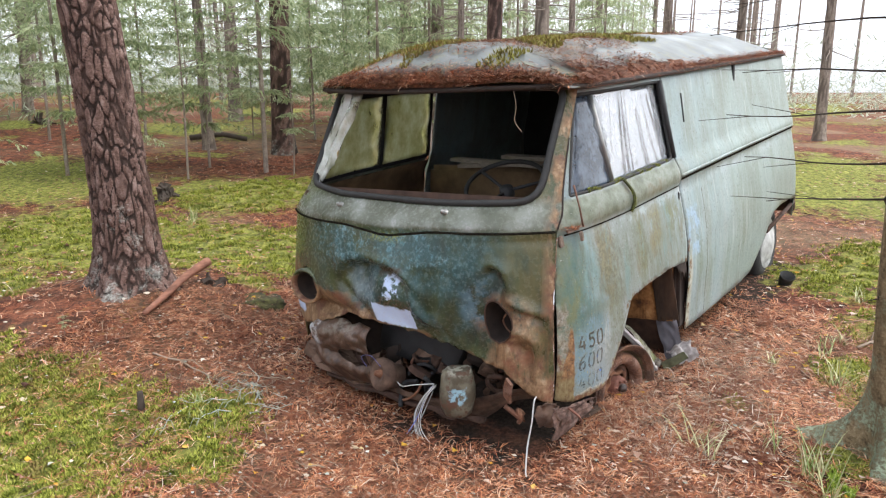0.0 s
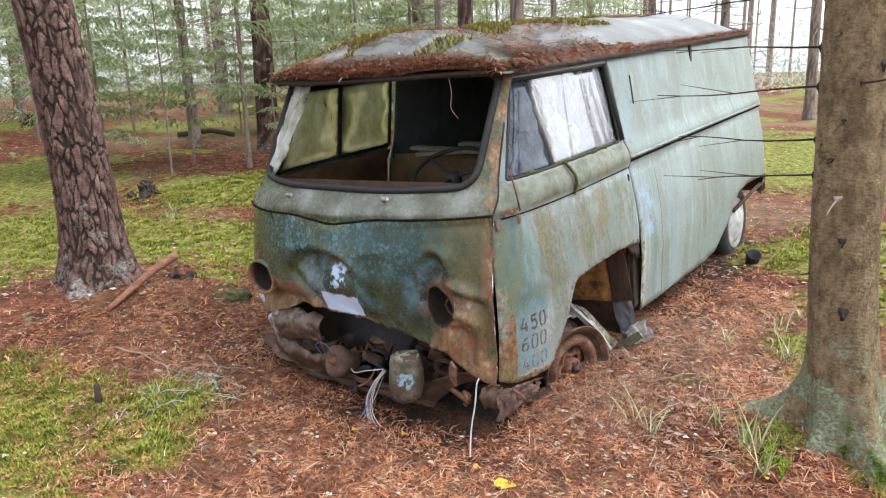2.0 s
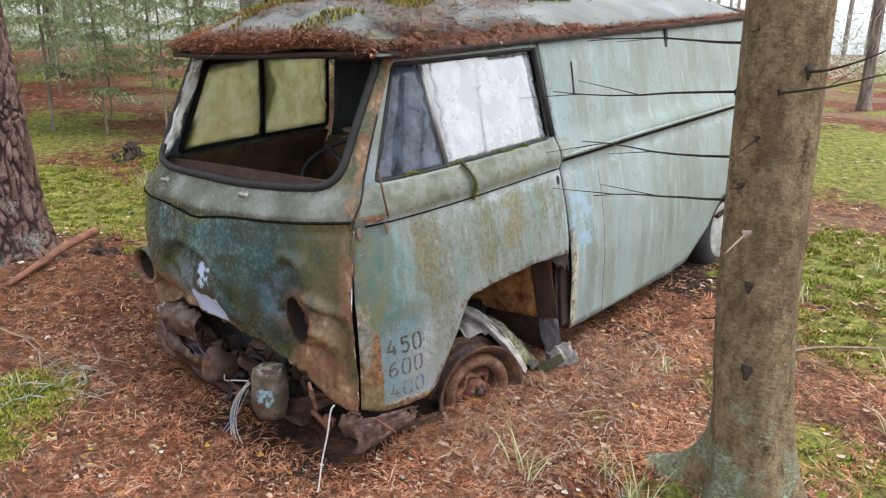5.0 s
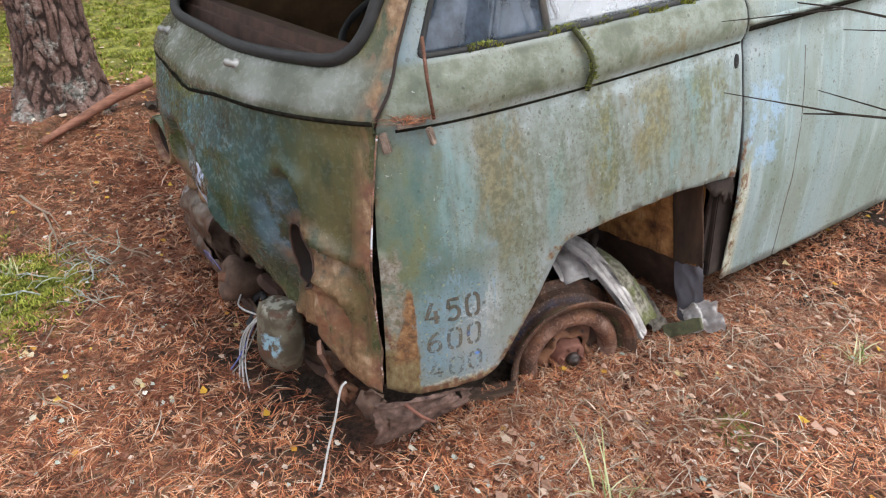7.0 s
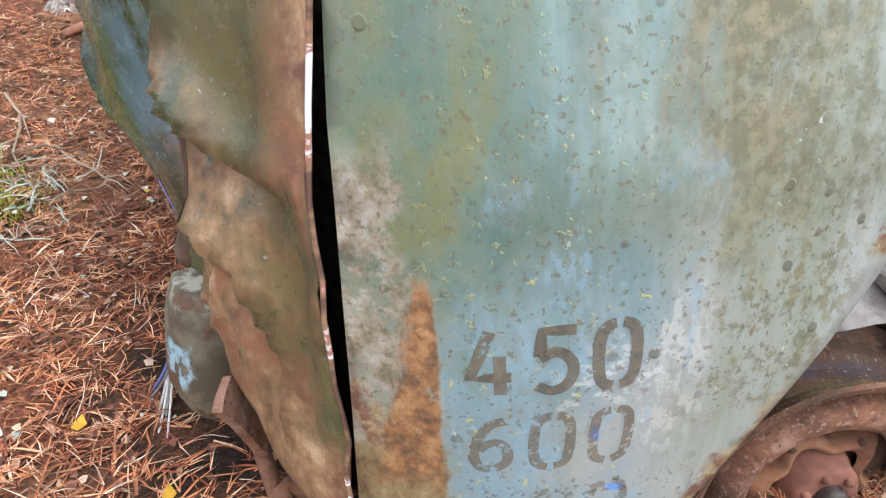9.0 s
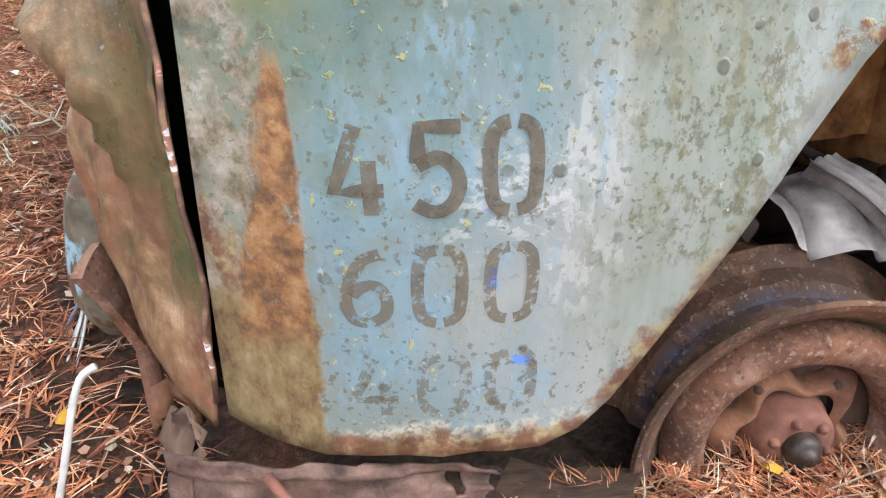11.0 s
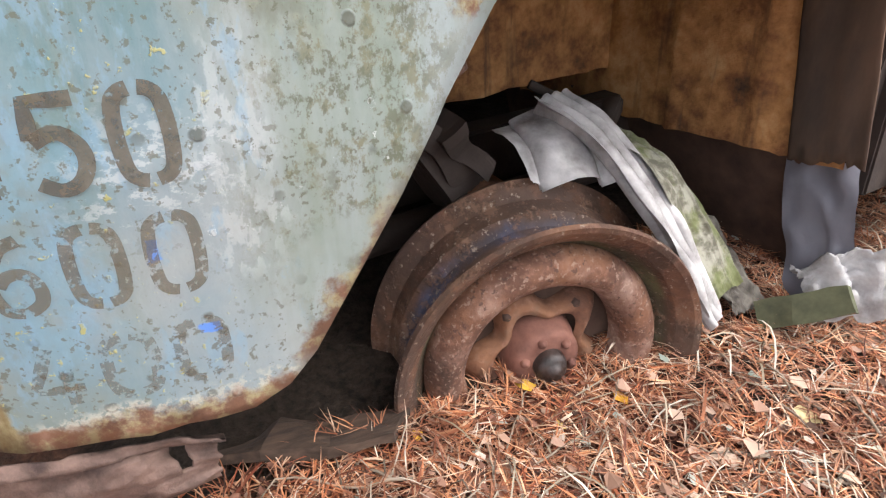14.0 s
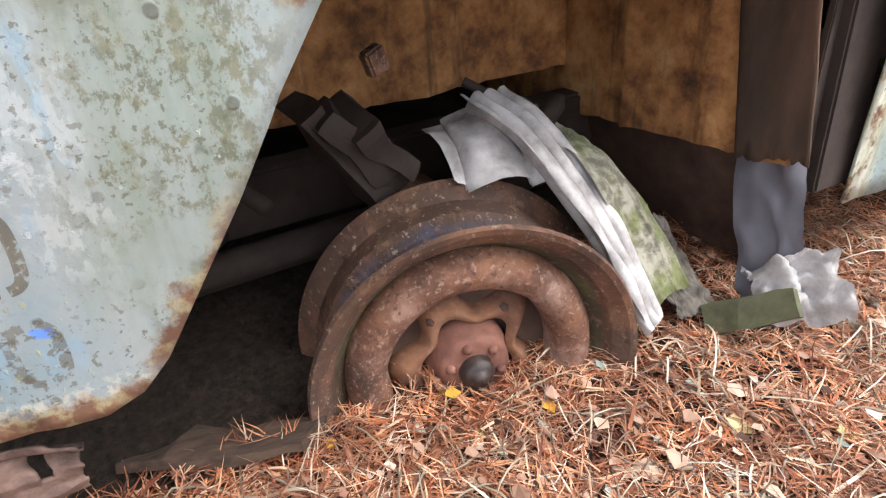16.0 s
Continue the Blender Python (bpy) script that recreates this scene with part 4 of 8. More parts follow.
def front_y(x, z):
    zz = z + (0.94 - crease(x, z)) * max(0.0, 1 - abs(z - 0.96) / 0.2)
    c = lerp(zz, FRONT_Y)
    w = lerp(z, SIDE_X) - 0.12
    y = c + (corner_y(z) + lerp(z, [(0.2, -0.006), (0.6, 0.002), (0.92, 0.02)]) - c) * abs(x / w) ** 3
    # the nose is pushed in below the badge and beside the lamp
    d = 0.035 * bump2(x, z, 0.02, 0.46, 0.28, 0.12) + 0.062 * bump2(x, z, -0.15, 0.69, 0.13, 0.09) + 0.055 * bump2(x, z, 0.565, 0.60, 0.085, 0.15)
    d += 0.04 * bump2(x, z, 0.42, 0.42, 0.2, 0.1) + 0.05 * bump2(x, z, -0.45, 0.45, 0.20, 0.12) - 0.020 * bump2(x, z, 0.745, 0.555, 0.05, 0.10) + 0.018 * bump2(x, z, 0.80, 0.36, 0.05, 0.08)
    d += fold_depth(x, z)
    low = max(0.0, min(1.0, (0.8 - z) / 0.35))
    d += low * 0.011 * noise.noise(Vector((x * 7, 3.1, z * 7))) + low * 0.006 * noise.noise(Vector((x * 19, 1.1, z * 15)))
    if x > 0.5:
        d += low * 0.007 * math.sin(120 * (x - 0.15 * z)) * (0.30 < z < 0.50) + low * 0.010 * math.sin(26 * (x + 0.5 * z)) * min(1, (x - 0.5) / 0.2) * max(0.0, min(1.0, (0.86 - x) / 0.06))
    return y + d


van = thing("van", "abandoned blue-green delivery van, rusted and mossy, sunk into the forest floor", "van", m=VAN)


def twist(x, y, z):
    """The cab has settled: its far side leans in and sits higher towards the roof."""
    if x >= 0:
        return (x, y, z)
    f = lerp(z, [(0.60, 0.0), (0.95, 0.02), (1.10, 0.075), (1.55, 0.125)])
    return (x * (1 - f), y, z + lerp(z, [(1.08, 0.0), (1.55, 0.05)]) * min(1.0, -x / 0.8))


def on_front(off=0.0):
    return lambda x, z: twist(x, front_y(x, z) - off, z)


def on_side(off=0.0, sign=1):
    if sign > 0:
        return lambda y, z: (side_x(y, z) + off + 0.004 * noise.noise(Vector((y * 3, 0.5, z * 3))), y, z)
    return lambda y, z: twist(-side_x(-y, z) - off, -y, z)


# ---- front panel ----
SCREEN = round_poly([(-0.745, 1.115), (-0.35, 1.092), (0.3, 1.080), (0.765, 1.080), (0.765, 1.545), (0.3, 1.575), (-0.3, 1.575), (-0.745, 1.545)], [0.09, 0, 0, 0.09, 0.06, 0, 0, 0.06])
LAMP_R = [(0.622 + 0.074 * math.cos(a * math.pi / 12) + 0.010 * math.cos(a * math.pi / 6), 0.558 + 0.096 * math.sin(a * math.pi / 12) - 0.12 * 0.062 * math.cos(a * math.pi / 12)) for a in range(24)]
LAMP_L = [(-0.60 + 0.085 * math.cos(a * math.pi / 9), 0.60 + 0.088 * math.sin(a * math.pi / 9)) for a in range(18)]


def jag(pts, seed, amt=0.008, step=0.03):
    """A torn edge through some points."""
    rnd, out = random.Random(seed), []
    for a, b in zip(pts, pts[1:]):
        k = max(1, int(math.dist(a, b) / step))
        out += [(a[0] + (b[0] - a[0]) * j / k + (rnd.uniform(-amt, amt) if j else 0), a[1] + (b[1] - a[1]) * j / k + (rnd.uniform(-amt, amt) if j else 0)) for j in range(k)]
    return out + [pts[-1]]


front_low = jag([(-0.87, 0.33), (-0.72, 0.335), (-0.52, 0.385), (-0.30, 0.47), (-0.11, 0.475), (0.24, 0.455), (0.52, 0.385), (0.67, 0.31), (0.765, 0.215), (0.838, 0.172)], 3)
front_out = front_low + [(0.845, 0.30), (0.851, 0.45), (0.854, 0.65), (0.855, 0.92), (0.866, 1.02), (0.848, 1.10), (0.825, 1.30), (0.805, 1.60), (0.3, 1.625), (-0.3, 1.625), (-0.785, 1.60), (-0.80, 1.30), (-0.83, 1.10), (-0.862, 1.02), (-0.868, 0.70)]
front = sheet("front_panel", front_out, [SCREEN, LAMP_R, LAMP_L], on_front(), 0.0145, 0.004, FRONT, van, "dented olive-green sheet with bare pale patches and a torn rusty lower edge")


def bead(name, loop, place, radius, material, parent, label="", n=7, closed=True):
    bm = bmesh.new()
    fine = refine(loop, 0.03)
    if not closed:
        fine = fine[:fine.index(tuple(np.array(loop[-1]))) + 1]
    pts = [Vector(place(*q)) for q in fine]
    if closed:
        pts.append(pts[0])
    tube(bm, pts, radius, n, cap=not closed)
    return part(name, bm, material, parent, label)


bead("windscreen_gasket", SCREEN, on_front(0.002), 0.017, RUBBER, front, "thick black rubber gasket of the empty windscreen")
bm = bmesh.new()
ring_m = Matrix.Translation((-0.575, -0.150, 0.590)) @ pose(0, 0, 0, 90, 0, 6)
lathe(bm, [(0.080, -0.10), (0.082, -0.012), (0.087, 0.008), (0.096, 0.008), (0.101, -0.004), (0.099, -0.03), (0.092, -0.075)], 40, ring_m, 0.008)
ring = part("headlight_ring", bm, FRONT, van, "empty dented headlight ring without a lamp")
bm = bmesh.new()
lathe(bm, [(0.001, -0.14), (0.05, -0.13), (0.078, -0.09), (0.080, -0.02)], 28, ring_m)
part("headlight_bucket", bm, SHADE_RUST, ring, "dark rusty hollow bucket")
# the crushed lamp hole: a rolled rusty edge and the bucket behind it
bm = bmesh.new()
tube(bm, [Vector((x, front_y(x, z) + 0.001, z)) for x, z in LAMP_R + LAMP_R[:1]], 0.0042, 7, cap=False)
ring = part("headlight_ring", bm, RUST_DARK, van, "crushed rusty rim of the empty headlight hole")
bm = bmesh.new()
rows = []
for k, back in ((1.0, 0.004), (0.97, 0.05), (0.85, 0.10), (0.5, 0.13), (0.02, 0.135)):
    rows.append([bm.verts.new((0.622 + (x - 0.622) * k, front_y(x, z) * min(1, k * 1.2) - 0.05 * (1 - min(1, k * 1.2)) + back, 0.558 + (z - 0.558) * k)) for x, z in LAMP_R])
for ra, rb in zip(rows, rows[1:]):
    for k in range(24):
        bm.faces.new((ra[k], ra[(k + 1) % 24], rb[(k + 1) % 24], rb[k]))
part("headlight_bucket", bm, SHADE_RUST, ring, "dark rusty hollow bucket")
bm = bmesh.new()
tube(bm, curve_pts([(0.642, -0.03, 0.585), (0.634, -0.045, 0.56), (0.638, -0.03, 0.52), (0.652, -0.01, 0.485)], 10), 0.004, 6)
part("lamp_clip", bm, RUST_PALE, ring, "bent spring clip hanging in the hole")
for x in (-0.303, 0.378):
    bm = bmesh.new()
    lathe(bm, [(0.001, 0.030), (0.009, 0.026), (0.012, 0.015), (0.009, 0.004), (0.016, 0.0), (0.016, -0.01)], 12, Matrix.Translation(twist(x, front_y(x, 1.045) - 0.004, 1.045)) @ pose(0, 0, 0, 65))
    part("wiper_spindle", bm, GREY_METAL, front, "bare metal wiper spindle")

# ---- near side: door, cargo side ----
DOOR_LOW = jag([(0.020, 0.186), (0.06, 0.166), (0.10, 0.156), (0.2, 0.153), (0.29, 0.154)], 5, 0.004) + [(0.325, 0.170), (0.353, 0.200), (0.442, 0.341), (0.487, 0.421), (0.535, 0.490), (0.557, 0.514)] + jag([(0.577, 0.524), (0.80, 0.532), (1.05, 0.532), (1.22, 0.515), (1.31, 0.500)], 6, 0.004)
door_out = DOOR_LOW + [(1.325, 0.70), (1.325, 1.05), (1.315, 1.10), (1.295, 1.53), (0.385, 1.53), (0.30, 1.36), (0.165, 1.12), (0.115, 1.06), (0.080, 0.95), (0.055, 0.80), (0.040, 0.65), (0.030, 0.45), (0.024, 0.30)]
WIN = round_poly([(0.215, 1.083), (1.285, 1.083), (1.268, 1.505), (0.425, 1.505)], [0.015, 0.03, 0.03, 0.02])
door = sheet("door", door_out, [WIN], on_side(), 0.022, 0.005, SIDE, van, "closed driver's door with faded blue paint, algae streaks and stencilled numbers")


def plate_on_side(name, loop, off, thick, material, parent, label="", place=None):
    return sheet(name, loop, [], place or on_side(off), 0.05, thick, material, parent, label)


def glass_place(y, z):
    return (lerp(z, SIDE_X) - 0.022 - 0.13 * math.exp(-max(y - corner_y(z), -0.1) / 0.16), y, z)


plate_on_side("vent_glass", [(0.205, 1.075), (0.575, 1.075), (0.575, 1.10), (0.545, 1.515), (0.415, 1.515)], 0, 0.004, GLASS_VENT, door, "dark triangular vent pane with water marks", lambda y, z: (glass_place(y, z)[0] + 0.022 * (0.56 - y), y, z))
plate_on_side("window_glass", [(0.585, 1.075), (1.29, 1.075), (1.275, 1.515), (0.56, 1.515)], 0, 0.004, GLASS_REAR, door, "door pane with the mirrored white sky put into its pale film", glass_place)
bm = bmesh.new()
tube(bm, [glass_place(0.582, 1.07), glass_place(0.552, 1.51)], 0.012, 6)
part("window_divider", bm, GREY_METAL, door, "grey metal bar between the panes")
bead("window_seal", WIN, on_side(-0.006), 0.009, RUBBER, door, "black window seal with moss along the sill")
bm = bmesh.new()
tube(bm, [on_side(0.004)(1.300, 1.09), on_side(0.004)(1.285, 1.30), on_side(0.004)(1.272, 1.51)], 0.016, 6)
part("window_frame", bm, BLACK, door, "black rear window frame")
# strap of moss over the belt, keyhole
bm = bmesh.new()
tube(bm, curve_pts([on_side(0.008)(0.64, 1.085), on_side(0.012)(0.665, 1.03), on_side(0.01)(0.672, 0.985), on_side(0.010)(0.668, 0.925)], 14), 0.0075, 6)
part("belt_strap", bm, make_plain("mossy_strap", (0.07, 0.075, 0.03), 0.95, 0, 0.5, 60.0), door, "mossy strap hanging over the belt")
bm = bmesh.new()
lathe(bm, [(0.001, 0.003), (0.013, 0.003), (0.017, 0.0), (0.017, -0.006)], 12, Matrix.Translation(on_side(0)(1.298, 0.873)) @ pose(0, 0, 0, 0, 90, 0) @ Matrix.Diagonal((1.6, 0.7, 1, 1)))
part("keyhole", bm, BLACK, door, "black oval keyhole of the missing handle")
RUST_SCAB = make_plain("scabby_pinkish_rust", (0.14, 0.085, 0.065), 0.9, 0, 0.5, 30.0, second=(0.36, 0.29, 0.23))


def crumple_box(bm, size, m, seed):
    n0 = len(bm.verts)
    add_box(bm, size, Matrix(), min(size) * 0.2)
    bm.verts.ensure_lookup_table()
    for v in bm.verts[n0:]:
        k = v.co * 40 + Vector((seed, 0, 0))
        v.co = m @ (v.co + 0.006 * Vector((noise.noise(k), noise.noise(k + Vector((4, 0, 0))), noise.noise(k + Vector((0, 4, 0))))))


# mirror bracket with its thin arm at the upper hinge
bm = bmesh.new()
crumple_box(bm, (0.016, 0.020, 0.050), Matrix.Translation((0.866, 0.092, 0.910)) @ pose(0, 0, 0, 5, 0, -30), 3.0)
crumple_box(bm, (0.014, 0.070, 0.009), Matrix.Translation((0.893, 0.152, 0.948)) @ pose(0, 0, 0, 4, 0, -18), 5.0)
crumple_box(bm, (0.015, 0.018, 0.045), Matrix.Translation((0.914, 0.192, 0.915)) @ pose(0, 0, 0, 14, 0, -10), 8.0)
bracket = part("mirror_bracket", bm, RUST_SCAB, door, "rusty bracket of the lost mirror", smooth=False)
bm = bmesh.new()
tube(bm, [(0.918, 0.200, 0.955), (0.905, 0.198, 1.04), (0.872, 0.212, 1.135)], 0.0045, 6)
part("bracket_arm", bm, RUST, door, "thin rusty upright rod")

# stencilled load figures on the door
STROKES = {
    "0a": [(0.42, 1.0), (0.25, 0.97), (0.10, 0.85), (0.05, 0.5), (0.10, 0.15), (0.25, 0.03), (0.42, 0.0)],
    "0b": [(0.58, 1.0), (0.75, 0.97), (0.90, 0.85), (0.95, 0.5), (0.90, 0.15), (0.75, 0.03), (0.58, 0.0)],
    "4a": [(0.50, 1.0), (0.05, 0.28), (0.95, 0.28)], "4b": [(0.70, 0.62), (0.70, 0.0)],
    "5a": [(0.95, 0.97), (0.20, 0.97), (0.14, 0.58)], "5b": [(0.14, 0.55), (0.55, 0.64), (0.86, 0.48), (0.90, 0.27), (0.72, 0.08), (0.40, 0.02), (0.08, 0.12)],
    "6a": [(0.80, 0.97), (0.42, 0.86), (0.14, 0.5), (0.10, 0.28), (0.24, 0.07), (0.50, 0.02)], "6b": [(0.58, 0.02), (0.86, 0.14), (0.90, 0.36), (0.70, 0.54), (0.40, 0.52), (0.22, 0.40)],
}


def stencil(digits, y0, z0, step, w, h, bold, material):
    for i, dgt in enumerate(digits):
        vs, fs = [], []
        for key in [k for k in STROKES if k[0] == dgt]:
            ln = [(y0 + i * step + u * w, z0 + v * h) for u, v in STROKES[key]]
            if key in ("0a", "0b", "5b", "6a", "6b"):
                fine = [(q.x, q.y) for q in curve_pts([(a, b, 0) for a, b in ln], 22)]
            else:
                fine = [ln[0]] + [(a[0] + (b[0] - a[0]) * f, a[1] + (b[1] - a[1]) * f) for a, b in zip(ln, ln[1:]) for f in (0.5, 1.0)]
            k0 = len(vs)
            for j, q in enumerate(fine):
                a, b = fine[max(j - 1, 0)], fine[min(j + 1, len(fine) - 1)]
                d = Vector((b[0] - a[0], b[1] - a[1])).normalized()
                for s in (-1, 1):
                    vs.append(on_side(0.0012)(q[0] - s * d.y * bold / 2, q[1] + s * d.x * bold / 2))
                if j:
                    p = k0 + 2 * j
                    fs.append((p - 2, p - 1, p + 1, p))
        mesh_ob("stencil_digit", vs, fs, material, door, "the figure %s in faded black stencil paint" % dgt)


stencil("450", 0.124, 0.400, 0.0545, 0.038, 0.067, 0.0108, STENCIL)
stencil("600", 0.124, 0.302, 0.0555, 0.038, 0.067, 0.0100, STENCIL_MID)
stencil("400", 0.126, 0.206, 0.0560, 0.040, 0.061, 0.0100, STENCIL_FAINT)

cargo_low = jag([(1.352, 0.072), (1.9, 0.048), (2.5, 0.02), (2.74, 0.03)], 8, 0.003) + [(2.86, 0.10), (3.05, 0.20), (3.16, 0.30), (3.26, 0.365), (3.45, 0.385), (3.75, 0.372), (4.05, 0.335), (4.06, 0.16)]
cargo_out = cargo_low + [(4.20, 0.16), (4.20, 1.0), (4.13, 1.54), (1.31, 1.54), (1.335, 1.07), (1.338, 0.52)]
cargo = sheet("cargo_side", cargo_out, [], on_side(), 0.035, 0.005, SIDE, van, "pale blue-green cargo side with streaks and a pressed moulding")
bead("door_seam", [(1.331, 0.52), (1.331, 1.03), (1.303, 1.53)], on_side(-0.006), 0.005, BLACK, cargo, "dark door seam", closed=False)
bead("panel_seam", [(1.66, 0.06), (1.66, 0.86)], on_side(-0.002), 0.0028, RUST_DARK, cargo, "thin panel joint", closed=False)
bead("moulding", [(1.34, 0.984), (2.3, 0.980), (4.19, 0.962)], on_side(-0.007), 0.012, SIDE, cargo, "pressed moulding along the side", closed=False)
# black beads laid along the creases carry their shade
bead("moulding_groove", [(1.34, 0.968), (2.3, 0.963), (4.19, 0.946)], on_side(-0.002), 0.0085, GAP, cargo, "black bead for the shade in the groove under the moulding", closed=False)
bead("door_groove", [(0.125, 0.929), (1.32, 0.929)], on_side(-0.002), 0.0062, GAP, door, "black bead for the shade in the groove under the belt", closed=False)
bead("front_groove", [(-0.855, 0.958), (-0.25, 0.962), (-0.20, 0.958), (0.02, 0.930), (0.08, 0.930), (0.30, 0.958), (0.36, 0.962), (0.855, 0.958)], on_front(-0.0005), 0.006, GAP, front, "black bead for the shade in the groove under the belt", closed=False)
bead("pillar_seam", [(0.852, 0.93), (0.860, 0.97), (0.865, 1.02), (0.848, 1.10), (0.836, 1.20), (0.822, 1.33)], on_front(-0.001), 0.0040, SHADE_RUST, front, "dark rusty seam beside the screen pillar", closed=False)
bead("slot", [(1.545, 1.26), (1.56, 1.42)], on_side(0.0), 0.006, BLACK, cargo, "narrow upright slot", closed=False)

# ---- far side ----
FAR = round_poly([(-1.275, 1.09), (-0.24, 1.09), (-0.43, 1.50), (-1.262, 1.50)], 0.02)
far_out = [(-1.295, 0.50), (-0.55, 0.52), (-0.40, 0.28), (-0.32, 0.18), (-0.04, 0.18), (-0.046, 0.65), (-0.10, 0.95), (-0.165, 1.12), (-0.385, 1.53), (-1.272, 1.53)]
far_door = sheet("door", far_out, [FAR], on_side(0, -1), 0.05, 0.005, SIDE, van, "passenger door standing a finger's width ajar")
far_cargo = sheet("cargo_side", [(-4.20, 0.16), (-4.05, 0.33), (-3.2, 0.35), (-2.8, 0.04), (-1.345, 0.06), (-1.33, 1.54), (-4.13, 1.54)], [], on_side(0, -1), 0.07, 0.005, SIDE, van, "far cargo side")


def far_glass(y, z):
    x, yy, zz = on_side(-0.02, -1)(y, z)
    return (x, yy, zz)


sheet("window_glass", [(-1.27, 1.085), (-0.80, 1.085), (-0.80, 1.505), (-1.26, 1.505)], [], far_glass, 0.1, 0.004, GLASS_FAR, far_door, "algae-stained pane")
sheet("vent_glass", [(-0.77, 1.085), (-0.25, 1.085), (-0.44, 1.505), (-0.77, 1.505)], [], far_glass, 0.1, 0.004, GLASS_FAR, far_door, "algae-stained vent pane")
bm = bmesh.new()
for y in (0.785,):
    tube(bm, [far_glass(-y, 1.08), far_glass(-y, 1.51)], 0.016, 6)
part("window_divider", bm, BLACK, far_door, "black bar between the panes")
bead("window_seal", FAR, lambda y, z: (on_side(-0.012, -1)(y, z)), 0.016, BLACK, far_door, "black window surround")
sheet("door_lining", [(-1.29, 0.50), (-0.6, 0.53), (-0.25, 0.40), (-0.20, 1.06), (-1.28, 1.06)], [], lambda y, z: (lambda q: (q[0], q[1], q[2]))(on_side(-0.035, -1)(y, z)), 0.08, 0.006, CAB, far_door, "stained brown inner lining")

# ---- roof ----
def roof_z(x, y):
    w = 0.83
    f = min(1.0, (y - 0.12) / 0.55) if y < 0.67 else min(1.0, max(0.0, (4.14 - y) / 0.5))
    f = max(0.0, f)
    u = min(1.0, abs(x) / w)
    dome = 0.225 * (1 - u ** 2.6) * (0.18 + 0.82 * math.sin(f * math.pi / 2)) + 0.018 * math.sin(f * math.pi / 2) * (1 - u * u)
    dent = -0.03 * bump2(x, y, 0.45, 0.85, 0.22, 0.25) - 0.02 * bump2(x, y, 0.3, 3.2, 0.25, 0.2)
    rib = 0.007 * (1 - u) * (abs(((y - 0.9) / 0.62) % 1 - 0.5) < 0.12)
    return 1.545 + 0.02 * (y < 0.5) * (1 - u) + dome + dent + rib + 0.006 * noise.noise(Vector((x * 4, y * 3, 0)))


def roof_front(x):
    return corner_y(1.56) - 0.02 - 0.19 * (1 - abs(x / 0.84) ** 2.4)


roof_out = [(x, roof_front(x)) for x in np.linspace(-0.835, 0.835, 25)] + [(0.845, 0.5), (0.845, 3.95), (0.80, 4.12), (0.6, 4.2), (-0.6, 4.2), (-0.80, 4.12), (-0.845, 3.95), (-0.845, 0.5)]
roof = sheet("roof", [(float(a), float(b)) for a, b in roof_out], [], lambda x, y: twist(x, y, roof_z(x, y)), 0.045, 0.005, ROOF, van, "bleached domed roof under needles and moss")
for sgn in (1, -1):
    bm = bmesh.new()
    pts = [(sgn * 0.70, roof_front(0.7) - 0.01, 1.552), (sgn * 0.815, 0.345, 1.545)] + [(sgn * 0.85, y, 1.542) for y in np.linspace(0.42, 3.95, 14)] + [(sgn * 0.82, 4.11, 1.545)]
    tube(bm, [twist(*q) for q in pts], 0.013, 6)
    part("rain_gutter", bm, SHADE_RUST, roof, "rusty rain gutter full of needles")
# lip and gutters take the shadow band at the roof edge as dark colour
bm = bmesh.new()
tube(bm, [twist(x, roof_front(x) - 0.008, 1.556 + 0.022 * (1 - abs(x / 0.84))) for x in np.linspace(-0.80, 0.80, 22)], 0.012, 6)
part("roof_lip", bm, SHADE_RUST, roof, "front lip of the roof, dark with its painted shadow band")
rear_out = round_poly([(-0.90, 0.18), (0.90, 0.18), (0.86, 1.0), (0.78, 1.58), (0.4, 1.68), (-0.4, 1.68), (-0.78, 1.58), (-0.86, 1.0)], 0.05)
sheet("rear_panel", rear_out, [], lambda x, z: (-x, 4.24 - 0.12 * abs(x) ** 3 - max(0.0, z - 1.3) * 0.28, z), 0.12, 0.005, SIDE, van, "plain rear end")

# ---- inside the cab ----
bm = bmesh.new()
add_box(bm, (1.72, 2.75, 0.03), Matrix.Translation((0, 2.78, 0.30)))
add_box(bm, (1.0, 1.25, 0.03), Matrix.Translation((-0.1, 0.72, 0.42)))
part("floor", bm, RUST_DARK, van, "dark rusty floor", smooth=False)
bm = bmesh.new()
add_box(bm, (1.55, 0.16, 0.20), Matrix.Translation((0, 0.14, 0.98)) @ pose(0, 0, 0, -15), 0.03)
part("dashboard", bm, RUST_DARK, van, "stripped dark dashboard", smooth=False)
bm = bmesh.new()
add_box(bm, (1.60, 0.03, 0.62), Matrix.Translation((-0.02, 1.36, 0.70)), 0.006)
part("bulkhead", bm, CAB, van, "brown half-height bulkhead", smooth=False)
bm = bmesh.new()
add_box(bm, (0.86, 0.10, 0.40), Matrix.Translation((-0.28, 1.15, 0.84)) @ pose(0, 0, 0, -8), 0.03)
add_box(bm, (0.80, 0.42, 0.10), Matrix.Translation((-0.28, 0.90, 0.62)), 0.03)
part("seat", bm, CAB, van, "rotten brown bench seat")
bm = bmesh.new()
add_box(bm, (1.70, 0.03, 1.2), Matrix.Translation((0, 2.6, 0.95)))
part("cargo_wall", bm, BLACK, van, "black panel across the middle of the hold", smooth=False)
wheel_m = Matrix.Translation((0.345, 0.47, 1.075)) @ pose(0, 0, 0, 24, 6, 0)
bm = bmesh.new()
